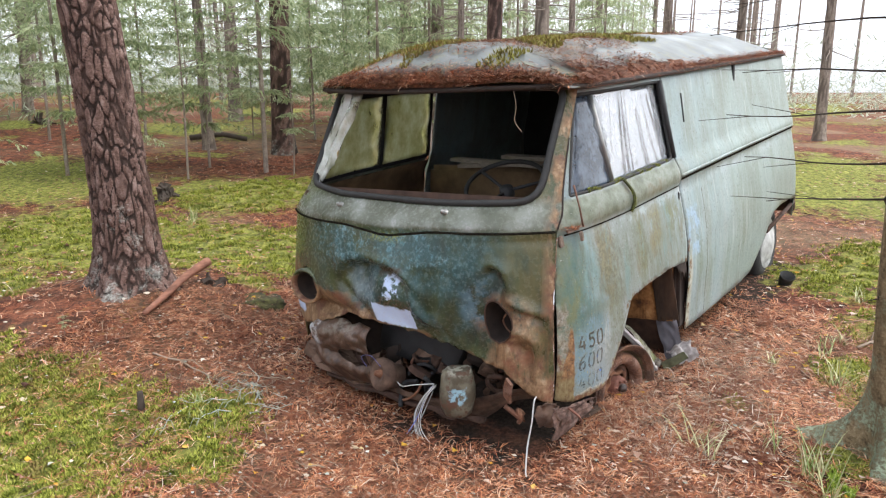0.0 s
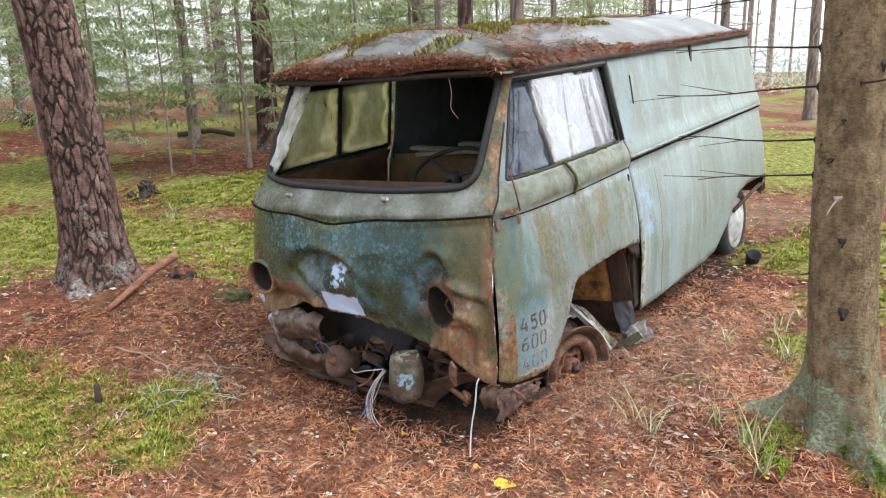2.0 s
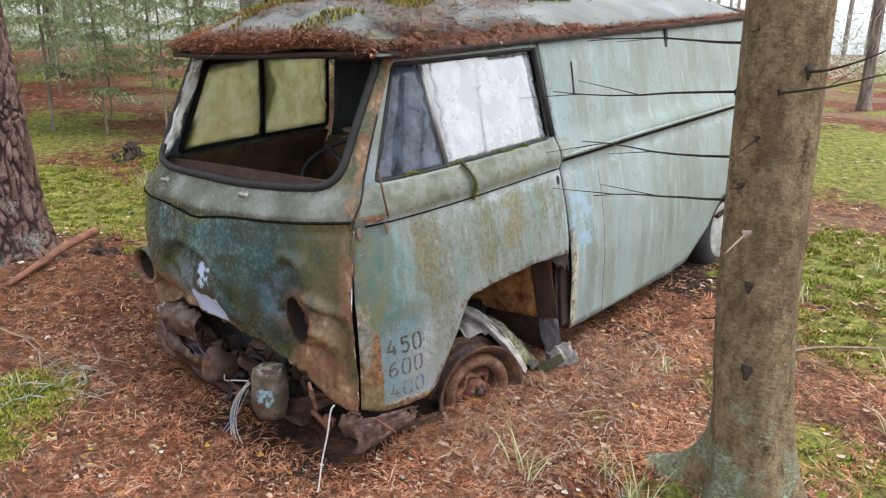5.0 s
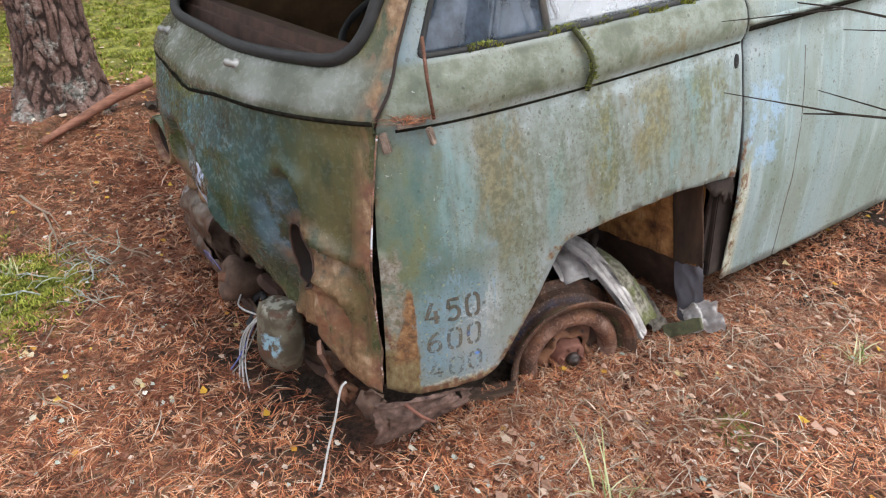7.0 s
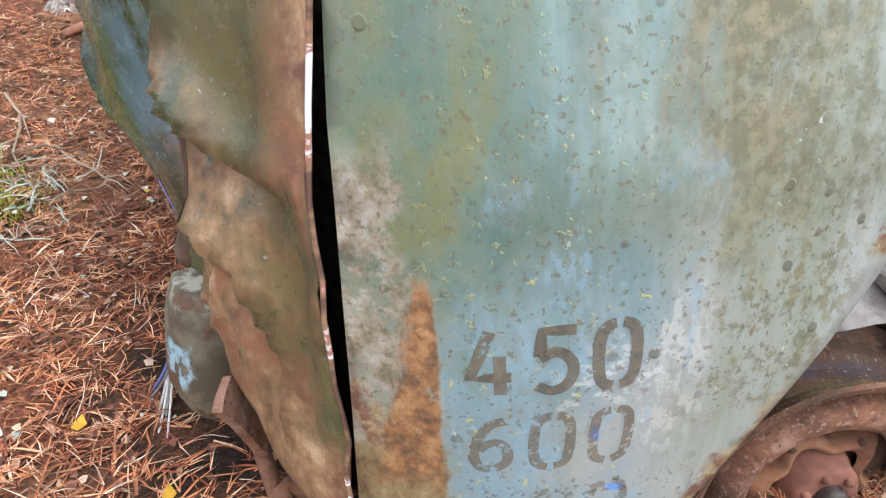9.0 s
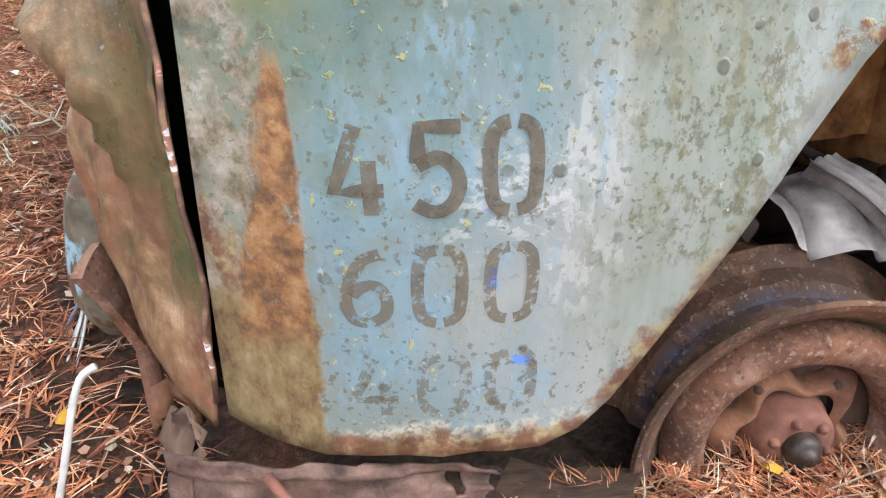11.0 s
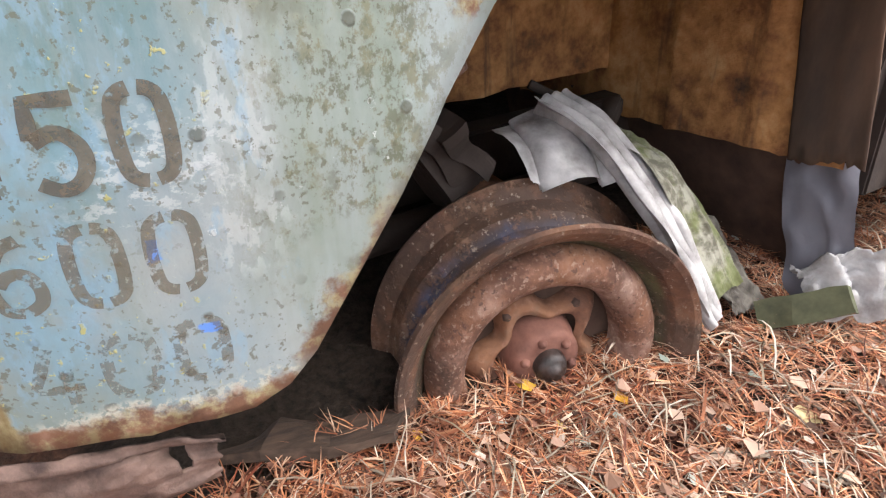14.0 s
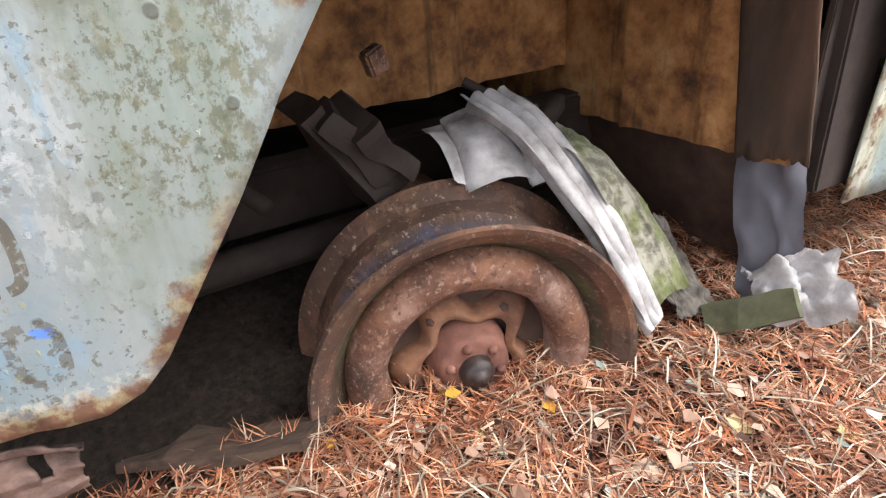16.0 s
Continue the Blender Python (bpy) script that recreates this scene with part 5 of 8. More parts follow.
tube(bm, [wheel_m @ Vector((0.205 * math.cos(a * math.pi / 16), 0.205 * math.sin(a * math.pi / 16), 0)) for a in range(33)], 0.012, 8, cap=False)
steering = part("steering_wheel", bm, RUBBER, van, "black thin-rimmed steering wheel")
bm = bmesh.new()
lathe(bm, [(0.001, 0.02), (0.035, 0.015), (0.04, -0.03), (0.03, -0.05)], 14, wheel_m @ Matrix.Translation((0, 0, -0.04)))
part("horn_hub", bm, BLACK, steering)
for a in (20, 160, 270):
    bm = bmesh.new()
    tube(bm, [wheel_m @ Vector((0.2 * math.cos(radians(a)), 0.2 * math.sin(radians(a)), 0)), wheel_m @ Vector((0.02 * math.cos(radians(a)), 0.02 * math.sin(radians(a)), -0.04))], 0.009, 6)
    part("spoke", bm, BLACK, steering)
bm = bmesh.new()
tube(bm, [wheel_m @ Vector((0, 0, -0.05)), wheel_m @ Vector((0, 0.02, -0.62))], 0.02, 8)
part("steering_column", bm, RUST_DARK, van, "dark steering column")
for i, (a, b, zz) in enumerate((((-0.55, 1.22), (0.25, 1.02), 1.075), ((-0.20, 1.30), (0.55, 1.16), 1.085), ((-0.42, 1.10), (0.20, 1.24), 1.055))):
    bm = bmesh.new()
    d = Vector((b[0] - a[0], b[1] - a[1], 0))
    add_box(bm, (d.length, 0.07, 0.022), VAN @ Matrix.Translation(((a[0] + b[0]) / 2, (a[1] + b[1]) / 2, zz)) @ pose(0, 0, 0, 3 * i, 0, math.degrees(math.atan2(d.y, d.x))), 0.003)
    tagged(part("plank", bm, PLANK, smooth=False), "grey weathered plank lying across the van's seat", "plank", "planks in the cab")

# ---- clear film left in the screen ----
def film_at(u, v):
    z = 1.545 - 0.43 * v
    x = -0.750 + (0.02 + 0.30 * u) * (1 - 0.55 * v) + 0.015 * math.sin(9 * v)
    return twist(x, front_y(x, z) + 0.012 + 0.016 * math.sin(14 * u + 5 * v) + 0.008 * math.sin(31 * u - 9 * v) + 0.05 * u * v, z)


sheet("torn_film", jag([(0, 0), (0, 1), (0.5, 1), (1, 0.6), (0.9, 0.2), (1, 0)], 9, 0.04, 0.2)[:-1] + [(1, 0)], [], film_at, 0.08, 0.001, FILM, front, "torn clear film hanging in the screen's corner")

def crumpled(bm, size, m, seed, amt, cuts=4):
    r = bmesh.ops.create_cube(bm, size=1.0)
    vs = r["verts"]
    es = list({e for v in vs for e in v.link_edges})
    bmesh.ops.subdivide_edges(bm, edges=es, cuts=cuts, use_grid_fill=True)
    for v in bm.verts:
        if v.tag:
            continue
        v.tag = True
        p = Vector((v.co.x * size[0], v.co.y * size[1], v.co.z * size[2]))
        k = Vector((seed, seed * 2, 0))
        p += amt * Vector((noise.noise(p * 14 + k), noise.noise(p * 14 + k + Vector((5, 0, 0))), noise.noise(p * 14 + k + Vector((0, 7, 0)))))
        v.co = m @ p


# ---- front wheel: bare rim sunk into the litter ----
WHEEL = Matrix.Translation((0.850, 0.740, -0.072)) @ pose(0, 0, 0, 0, 0, -15) @ pose(0, 0, 0, 0, 90, 0) @ Matrix.Scale(1.06, 4)


def rim_parts(m, parent):
    bm = bmesh.new()
    lathe(bm, [(0.200, -0.158), (0.228, -0.155), (0.231, -0.146), (0.222, -0.138), (0.206, -0.128), (0.200, -0.10), (0.182, -0.088), (0.178, -0.055), (0.186, -0.044), (0.202, -0.030), (0.206, -0.012), (0.222, -0.002), (0.231, 0.006), (0.228, 0.013), (0.219, 0.010), (0.200, -0.008), (0.190, -0.028), (0.172, -0.052), (0.172, -0.10), (0.200, -0.15)], 110, m)
    rim = part("rim", bm, RUST_RIM, parent, "bare rusty steel rim with traces of blue paint", smooth=False)
    bm = bmesh.new()
    lathe(bm, [(0.176, -0.060), (0.178, -0.036), (0.170, -0.018), (0.155, -0.008), (0.138, -0.010), (0.124, -0.022), (0.119, -0.040), (0.116, -0.058)], 64, m)
    part("wheel_disc", bm, RUST_PALE, parent, "rough scaly wheel disc")
    bm = bmesh.new()
    rings = []
    for h, k in ((-0.078, 1.03), (-0.066, 1.03), (-0.056, 0.98), (-0.044, 0.88), (-0.041, 0.80), (-0.050, 0.66)):
        rings.append([bm.verts.new(m @ Vector(((0.093 + 0.021 * math.cos(5 * a + 0.9) * k) * k * math.cos(a), (0.093 + 0.021 * math.cos(5 * a + 0.9) * k) * k * math.sin(a), h))) for a in np.linspace(0, 2 * math.pi, 80, False)])
    for a, b in zip(rings, rings[1:]):
        for i in range(80):
            bm.faces.new((a[i], a[(i + 1) % 80], b[(i + 1) % 80], b[i]))
    part("centre_plate", bm, RUST, parent, "five-lobed pressed centre of the wheel")
    bm = bmesh.new()
    lathe(bm, [(0.17, -0.075), (0.12, -0.072), (0.06, -0.07)], 32, m)
    part("brake_drum", bm, RUST_DARK, parent, "dark brake drum behind the disc")
    bm = bmesh.new()
    lathe(bm, [(0.060, -0.080), (0.058, -0.055), (0.054, -0.048), (0.052, -0.028), (0.048, -0.021), (0.041, -0.018), (0.024, -0.017)], 36, m, 0.01)
    hub = part("hub", bm, RUST_RED, parent, "red-brown wheel hub")
    for k in range(6):
        bm = bmesh.new()
        a = 2 * math.pi * k / 6 + 0.3
        lathe(bm, [(0.0075, -0.024), (0.0075, -0.014), (0.005, -0.010), (0.001, -0.009)], 6, m @ Matrix.Translation((0.037 * math.cos(a), 0.037 * math.sin(a), 0)))
        part("hub_bolt", bm, RUST_RED, parent)
    bm = bmesh.new()
    lathe(bm, [(0.024, -0.020), (0.024, -0.006), (0.021, 0.001), (0.016, 0.004), (0.011, 0.005), (0.010, 0.011), (0.001, 0.012)], 24, m, 0.03)
    part("grease_cap", bm, CAP, parent, "black greasy axle cap")
    for k in range(5):
        a = 2 * math.pi * k / 5
        bm = bmesh.new()
        lathe(bm, [(0.008, -0.056), (0.008, -0.045), (0.005, -0.042), (0.001, -0.041)], 6, m @ Matrix.Translation((0.088 * math.cos(a), 0.088 * math.sin(a), 0)))
        part("wheel_nut", bm, RUST_DARK, parent)


RUST_MUD = make_plain("muddy_rust", (0.10, 0.055, 0.038), 0.9, 0, 0.55, 12.0, second=(0.19, 0.12, 0.085))
RUST_RED = make_plain("red_brown_rust", (0.16, 0.06, 0.042), 0.8, 0.1, 0.5, 22.0, second=(0.27, 0.12, 0.085))


def make_rim_rust():
    m = Nodes("rust_with_blue_traces")
    c, f = rust_colors(m, 2.0)
    deep = m.add(m.mul(m.math("SUBTRACT", m.axis(0), 0.850), 0.966), m.mul(m.math("SUBTRACT", m.axis(1), 0.740), -0.259))
    deep = m.add(deep, m.mul(m.math("SUBTRACT", m.noise(14.0, 4), 0.5), 0.02))
    c = m.mix(m.mul(m.mul(m.step(deep, -0.075, -0.06), m.inv(m.step(deep, -0.03, -0.015))), m.step(m.noise(18.0, 5), 0.32, 0.52)), c, (0.14, 0.13, 0.055))
    c = m.mix(m.mul(m.mul(m.step(deep, -0.105, -0.095), m.inv(m.step(deep, -0.082, -0.072))), m.step(m.noise(9.0, 5, off=(3, 0, 0)), 0.36, 0.52)), c, (0.075, 0.09, 0.17))
    c = m.mix(m.add(0.32, m.mul(m.step(m.noise(11.0, 5, 0.65, off=(6, 6, 1)), 0.42, 0.58), 0.48)), c, (0.05, 0.03, 0.022))
    scab = m.step(m.add(m.mul(m.noise(38.0, 6, 0.75, off=(2, 5, 1)), 0.7), m.mul(m.noise(9.0, 3, 0.6, off=(8, 1, 1)), 0.3)), 0.52, 0.60)
    c = m.mix(m.mul(scab, 0.6), c, (0.24, 0.135, 0.085))
    c = m.mix(m.mul(m.step(m.noise(95.0, 4, 0.65, off=(1, 1, 6)), 0.60, 0.68), 0.6), c, (0.40, 0.32, 0.25))
    return m.done(c, 0.75, 0.1, m.add(m.add(f, scab), m.noise(30.0, 5)), 0.006)


RUST_RIM = make_rim_rust()
front_wheel = new("wheel")
front_wheel.parent = van
tagged(front_wheel, "bare rusty front wheel without a tyre, half buried")
rim_parts(WHEEL, front_wheel)
bm = bmesh.new()
tube(bm, [(0.80, 0.77, -0.07), (-0.80, 0.77, -0.07)], 0.045, 10)
part("axle", bm, SHADE_RUST, van, "dark front axle")
for x, top in ((0.61, 0.215), (-0.58, 0.10)):
    bm = bmesh.new()
    tilt = -58 if x > 0 else 4
    for i in range(3):
        crumpled(bm, (0.085 - 0.010 * (i % 2), 0.23 - 0.05 * i if x > 0 else 1.0 - 0.1 * i, 0.036), Matrix.Translation((x, 0.70, top)) @ pose(0, 0, 0, tilt + 5 * i, 4 * i, 0) @ Matrix.Translation((0.01 * i, 0.008 * math.sin(i * 5), -0.035 + i * 0.027)), 3.0 + i, 0.016, 5)
    part("leaf_spring", bm, SHADE_RUST, van, "broken stack of rusty spring leaves", smooth=False)
bm = bmesh.new()
add_box(bm, (0.11, 0.10, 0.07), Matrix.Translation((0.64, 0.765, 0.115)) @ pose(0, 0, 0, -20, 10, 10), 0.018)
part("spring_clamp", bm, RUST, van, "rusty spring clamp block")
bm = bmesh.new()
tube(bm, [(0.56, 0.55, 0.14), (0.10, 0.44, 0.17)], 0.014, 12)
part("drag_link", bm, SHADE_RUST, van, "dark tube under the cab")
bm = bmesh.new()
add_box(bm, (0.022, 0.035, 0.04), Matrix.Translation((0.60, 0.735, 0.335)) @ pose(0, 0, 0, 20, 0, 15), 0.004)
part("pale_bracket", bm, RUST_PALE, van, "small pale bracket", smooth=False)
bm = bmesh.new()
lathe(bm, [(0.001, -0.02), (0.020, -0.02), (0.023, 0.0), (0.018, 0.02), (0.010, 0.03), (0.008, 0.10)], 12, Matrix.Translation((0.62, 0.97, 0.22)) @ pose(0, 0, 0, 60, 0, -30))
add_box(bm, (0.03, 0.16, 0.03), Matrix.Translation((0.66, 0.99, 0.205)) @ pose(0, 0, 0, 8, 0, 35), 0.004)
part("shock_absorber", bm, SHADE_RUST, van, "broken shock absorber end")

# arch walls behind the wheel
def ribbed(w0, w1, z0, z1, place, seed):
    vs, fs = [], []
    us = np.linspace(w0, w1, 46)
    zs = np.linspace(z0, z1, 16)
    rnd = random.Random(seed)
    for u in us:
        cut = 0.006 * rnd.random()
        for j, z in enumerate(zs):
            rib = 0.010 * (abs(((u - w0) / 0.19) % 1 - 0.5) < 0.035)
            q = place(u, z + (cut if j == 0 else 0), rib + 0.006 * noise.noise(Vector((u * 9, z * 9, seed))))
            vs.append(q)
    for i in range(45):
        for j in range(15):
            a = i * 16 + j
            fs.append((a, a + 16, a + 17, a + 1))
    return vs, fs


v, f = ribbed(0.10, 0.93, 0.0, 0.50, lambda u, s, r: (u, 1.245 - r, (0.085 + 0.075 * (u - 0.1)) + s), 1)

def strip_at(u, v):
    n = noise.noise(Vector((u * 3, v * 5, 8)))
    return (lerp(v, [(0, 0.845), (1, 0.790)]) + 0.125 * u, 1.232 - 0.008 * abs(u - 0.5) + 0.005 * n, 0.145 + 0.43 * v + 0.012 * u)


strip_low = jag([(0, 0), (0.35, 0.0), (0.6, 0.03), (1.0, 0.02)], 51, 0.02, 0.06)
sheet("arch_side_strip", strip_low + [(1, 1), (0, 1)], [], strip_at, 0.06, 0.003, make_plain("dark_flaking_rust", (0.030, 0.021, 0.017), 0.85, 0.1, 0.6, 9.0, 0.004, second=(0.14, 0.080, 0.050), stretch=(1, 1, 0.35)), van, "dark brown flanged strip with a torn lower corner")
mesh_ob("arch_rear_wall", v, f, RUST_ORANGE, van, "orange rusty wall behind the wheel with pressed ribs")
v, f = ribbed(0.0, 0.87, 0.0, 0.30, lambda u, s, r: (u, 1.255 + 0.25 * (0.30 - s) - r, -0.17 + s + 0.06 * (u - 0.1)), 4)
mesh_ob("arch_skirt", v, f, RUST_DARK, van, "dark rusty skirt reaching down to the ground")
v, f = ribbed(0.25, 1.25, 0.0, 0.42, lambda u, s, r: (0.40 + r, u, 0.20 + s), 2)
mesh_ob("arch_inner_wall", v, f, RUST_ORANGE, van, "rusty inner wall of the wheel arch")
bm = bmesh.new()
add_box(bm, (0.50, 0.80, 0.02), Matrix.Translation((0.66, 0.90, 0.575)))
part("arch_top", bm, RUST_DARK, van, "dark underside of the cab floor")
bm = bmesh.new()
add_box(bm, (0.012, 0.05, 0.40), Matrix.Translation((0.925, 1.300, 0.36)) @ pose(0, 0, 0, -4), 0.002)
add_box(bm, (0.03, 0.09, 0.46), Matrix.Translation((0.935, 1.335, 0.33)), 0.004)
part("door_post", bm, SHADE_RUST, van, "rotten lower door post", smooth=False)
bm = bmesh.new()
tube(bm, [(0.50, 0.20, 0.02), (0.50, 1.2, 0.04)], 0.03, 8)
tube(bm, [(0.62, 0.30, 0.055), (0.30, 0.62, 0.07)], 0.028, 8)
part("exhaust_pipe", bm, SHADE_RUST, van, "dark pipe under the cab")
for x in (0.42, -0.42):
    bm = bmesh.new()
    add_box(bm, (0.06, 4.0, 0.11), Matrix.Translation((x, 2.0, 0.10)), 0.006)
    part("frame_rail", bm, SHADE_RUST, van, "dark chassis rail", smooth=False)

# ---- rear wheels ----
for sgn in (1, -1):
    m = Matrix.Translation((sgn * 0.80, 3.50, 0.045)) @ pose(0, 0, 0, 0, 90 * sgn, 0)
    rear = new("wheel")
    rear.parent = van
    tagged(rear, "rear wheel with a flat black tyre and a pale disc")
    bm = bmesh.new()
    lathe(bm, [(0.20, -0.09), (0.26, -0.10), (0.31, -0.085), (0.335, -0.05), (0.34, 0.0), (0.335, 0.05), (0.31, 0.085), (0.26, 0.10), (0.20, 0.09)], 36, m)
    part("tyre", bm, RUBBER, rear, "cracked black tyre")
    bm = bmesh.new()
    lathe(bm, [(0.215, 0.085), (0.20, 0.098), (0.17, 0.085), (0.14, 0.105), (0.09, 0.125), (0.04, 0.135), (0.001, 0.137)], 32, m)
    part("hubcap", bm, make_plain("chalky_white_paint", (0.40, 0.40, 0.38), 0.6, 0, 0.45, 12.0, second=(0.60, 0.61, 0.60)) if sgn > 0 else GREY_METAL, rear, "chalky white hubcap")
bm = bmesh.new()
tube(bm, [(-0.8, 3.5, 0.04), (0.8, 3.5, 0.04)], 0.05, 10)
part("rear_axle", bm, RUST_DARK, van, "dark rear axle")
bm = bmesh.new()
tube(bm, [(0.93, 3.30, 0.20), (0.94, 4.15, 0.27)], 0.018, 6)
add_box(bm, (0.5, 0.05, 0.16), Matrix.Translation((0.70, 4.16, 0.26)), 0.01)
part("rear_bracket", bm, RUST_DARK, van, "dark bracket below the tail")

# ---- cross member and wreckage at the front ----
bm = bmesh.new()
bar = curve_pts([(-0.70, 0.04, 0.08), (-0.58, -0.05, 0.040), (-0.33, -0.075, 0.030), (-0.07, -0.08, 0.030), (0.16, -0.06, 0.010), (0.34, -0.03, -0.005), (0.46, 0.0, 0.0)], 24)
rings = []
for i, p in enumerate(bar):
    d = (bar[min(i + 1, 23)] - bar[max(i - 1, 0)]).normalized()
    s = d.cross(Vector((0, 0, 1))).normalized()
    w = 0.014 + 0.005 * math.sin(i * 1.9)
    rings.append([bm.verts.new(p + s * a * w * 1.3 + Vector((0, 0, b * 0.010 + 0.010 * math.sin(i * 1.3 + a) + 0.012 * noise.noise(Vector((i * 0.7, a, 3)))))) for a, b in ((-1, -1), (1, -1), (1, 0.4), (0.6, 1), (-0.6, 1), (-1, 0.4))])
for a, b in zip(rings, rings[1:]):
    for k in range(6):
        bm.faces.new((a[k], a[(k + 1) % 6], b[(k + 1) % 6], b[k]))
bm.faces.new(rings[0])
bm.faces.new(rings[-1][::-1])
part("cross_member", bm, RUST_DARK, van, "bent rusty cross member on the ground", smooth=False)
def lump(bm, size, m, seed, amt, sub=4):
    """A battered rounded hollow-looking form."""
    bmesh.ops.create_icosphere(bm, subdivisions=sub, radius=1.0)
    for v in bm.verts:
        p = v.co.copy()
        k = 1 + amt * noise.noise(p * 1.7 + Vector((seed, 0, 0))) + amt * 0.5 * abs(noise.noise(p * 4.5 + Vector((0, seed, 0)))) + amt * 0.25 * noise.noise(p * 11)
        q = Vector([math.copysign(abs(c) ** 0.75, c) for c in p])
        v.co = m @ (Vector((q.x * size[0], q.y * size[1], q.z * size[2])) * k)


val = Nodes("grey_crumpled_steel")
vc = val.ramp(val.noise(14.0, 6, 0.7), (0.38, (0.022, 0.015, 0.012)), (0.48, (0.070, 0.040, 0.028)), (0.58, (0.13, 0.080, 0.057)), (0.68, (0.24, 0.19, 0.16)))
vw = val.noise(16.0, 6, 0.7, off=(2, 2, 2))
vc = val.mix(val.mul(val.box(0, -0.70, -0.53, 0.02, 2, 0.26, 0.37, 0.02, vw, 0.14), val.step(val.noise(24.0, 5, 0.7, off=(6, 1, 2)), 0.40, 0.50)), vc, (0.62, 0.66, 0.70))
vc = val.mix(val.mul(val.box(0, -0.50, -0.25, 0.03, 2, 0.34, 0.44, 0.02, vw, 0.10), val.step(vw, 0.46, 0.60)), vc, (0.22, 0.20, 0.17))
vc = val.mix(0.3, vc, (0.105, 0.060, 0.040))
VALANCE = val.done(vc, 0.38, 0.1, val.noise(30.0, 5), 0.004)


def valance_at(u, v):
    """The bulging crushed corner of the apron: round at its outer end, a crease between two lobes."""
    p = Vector((u * 3.0, v * 2.4, 3))
    n = abs(noise.noise(p)) - 0.25 + 0.4 * (abs(noise.noise(p * 2.6)) - 0.25) + 0.15 * noise.noise(p * 6)
    zt = lerp(u, [(0, 0.335), (0.2, 0.385), (0.5, 0.41), (1, 0.415)])
    zb = lerp(u, [(0, 0.17), (0.3, 0.06), (1, 0.045)])
    y = -0.150 + 0.10 * max(0.0, 1 - u / 0.34) ** 2 + 0.06 * max(0.0, 1 - v / 0.16) ** 2 + 0.016 * math.exp(-((v - 0.47 - 0.1 * u) / 0.09) ** 2) * min(1, u * 3)
    return (-0.685 + 0.53 * u + 0.012 * n, y + 0.055 * max(0.0, v - 0.7) / 0.3 - 0.040 * n, zt + (zb - zt) * v + 0.015 * n)


val_hole = jag([(0.52, 0.50), (0.62, 0.40), (0.80, 0.36), (0.96, 0.40), (0.95, 0.60), (0.80, 0.64), (0.66, 0.60)], 32, 0.015, 0.06)
sheet("crumpled_valance", jag([(0, 0), (0.5, 0), (1, 0.03), (1, 0.85), (0.6, 1.0), (0.25, 0.9), (0, 0.95)], 31, 0.02, 0.08)[:-1], [val_hole], valance_at, 0.028, 0.004, VALANCE, van, "crumpled brown lower corner panel with white paint left on it")
bm = bmesh.new()
lump(bm, (0.18, 0.09, 0.085), Matrix.Translation((-0.50, -0.03, 0.14)) @ pose(0, 0, 0, 0, 20, 10), 4.0, 0.5)
part("inner_wing", bm, RUST_MUD, van, "rusty battered inner wing", smooth=False)
bm = bmesh.new()
horn_m = Matrix.Translation((-0.085, -0.115, 0.165)) @ pose(0, 0, 0, 66, 0, -14) @ Matrix.Diagonal((1.5, 1.35, 1.5, 1))
lathe(bm, [(0.001, 0.012), (0.022, 0.014), (0.026, 0.026), (0.044, 0.030), (0.060, 0.020), (0.064, 0.006), (0.058, -0.012), (0.050, -0.02), (0.046, -0.06), (0.02, -0.07)], 28, horn_m, 0.03)
horn = part("horn", bm, RUST_MUD, van, "round rusty horn")
bm = bmesh.new()
lathe(bm, [(0.001, 0.040), (0.012, 0.038), (0.014, 0.026), (0.020, 0.020)], 6, horn_m)
part("horn_nut", bm, RUST, horn)
bm = bmesh.new()
crumpled(bm, (0.52, 0.05, 0.26), Matrix.Translation((0.02, 0.10, 0.30)) @ pose(0, 0, 0, -14, 10, 0), 3.0, 0.02)
part("radiator", bm, BLACK, van, "dark blue-black radiator panel")
bm = bmesh.new()
lump(bm, (0.084, 0.060, 0.135), Matrix.Translation((0.398, -0.120, 0.190)) @ pose(0, 0, 0, -8, 4, 14), 6.0, 0.10)
for v in bm.verts:
    k = 1 + 1.0 * min(0.0, v.co.z - 0.16)
    v.co.x, v.co.z = 0.398 + (v.co.x - 0.398) * k, min(v.co.z, 0.300 + 0.06 * (v.co.x - 0.4))
box_m = Nodes("olive_box_with_blue_patch")
bc = box_m.mix(box_m.step(box_m.noise(14.0, 5), 0.42, 0.62), (0.075, 0.062, 0.040), (0.155, 0.140, 0.100))
bc = box_m.mix(box_m.mul(box_m.box(0, 0.39, 0.46, 0.008, 2, 0.15, 0.22, 0.008, box_m.noise(30.0, 4), 0.08), box_m.step(box_m.noise(40.0, 5), 0.44, 0.54)), bc, (0.26, 0.42, 0.50))
# pale flecks on the box's upper edge: its highlight, put into the colour
bc = box_m.mix(box_m.mul(box_m.step(box_m.axis(2), 0.27, 0.30), box_m.step(box_m.noise(26.0, 5, off=(1, 1, 1)), 0.46, 0.56)), bc, (0.36, 0.35, 0.29))
bc = box_m.mix(box_m.step(box_m.noise(16.0, 6, 0.7, off=(3, 3, 3)), 0.50, 0.60), bc, (0.10, 0.050, 0.030))
part("steering_box", bm, box_m.done(bc, 0.7, 0.1, box_m.noise(40.0, 4), 0.003), van, "olive metal box with a blue patch")
# panel added to close the view; its dark colour is the cavity's shade
bm = bmesh.new()
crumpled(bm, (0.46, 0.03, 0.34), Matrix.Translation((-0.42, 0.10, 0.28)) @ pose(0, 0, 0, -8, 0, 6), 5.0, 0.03)
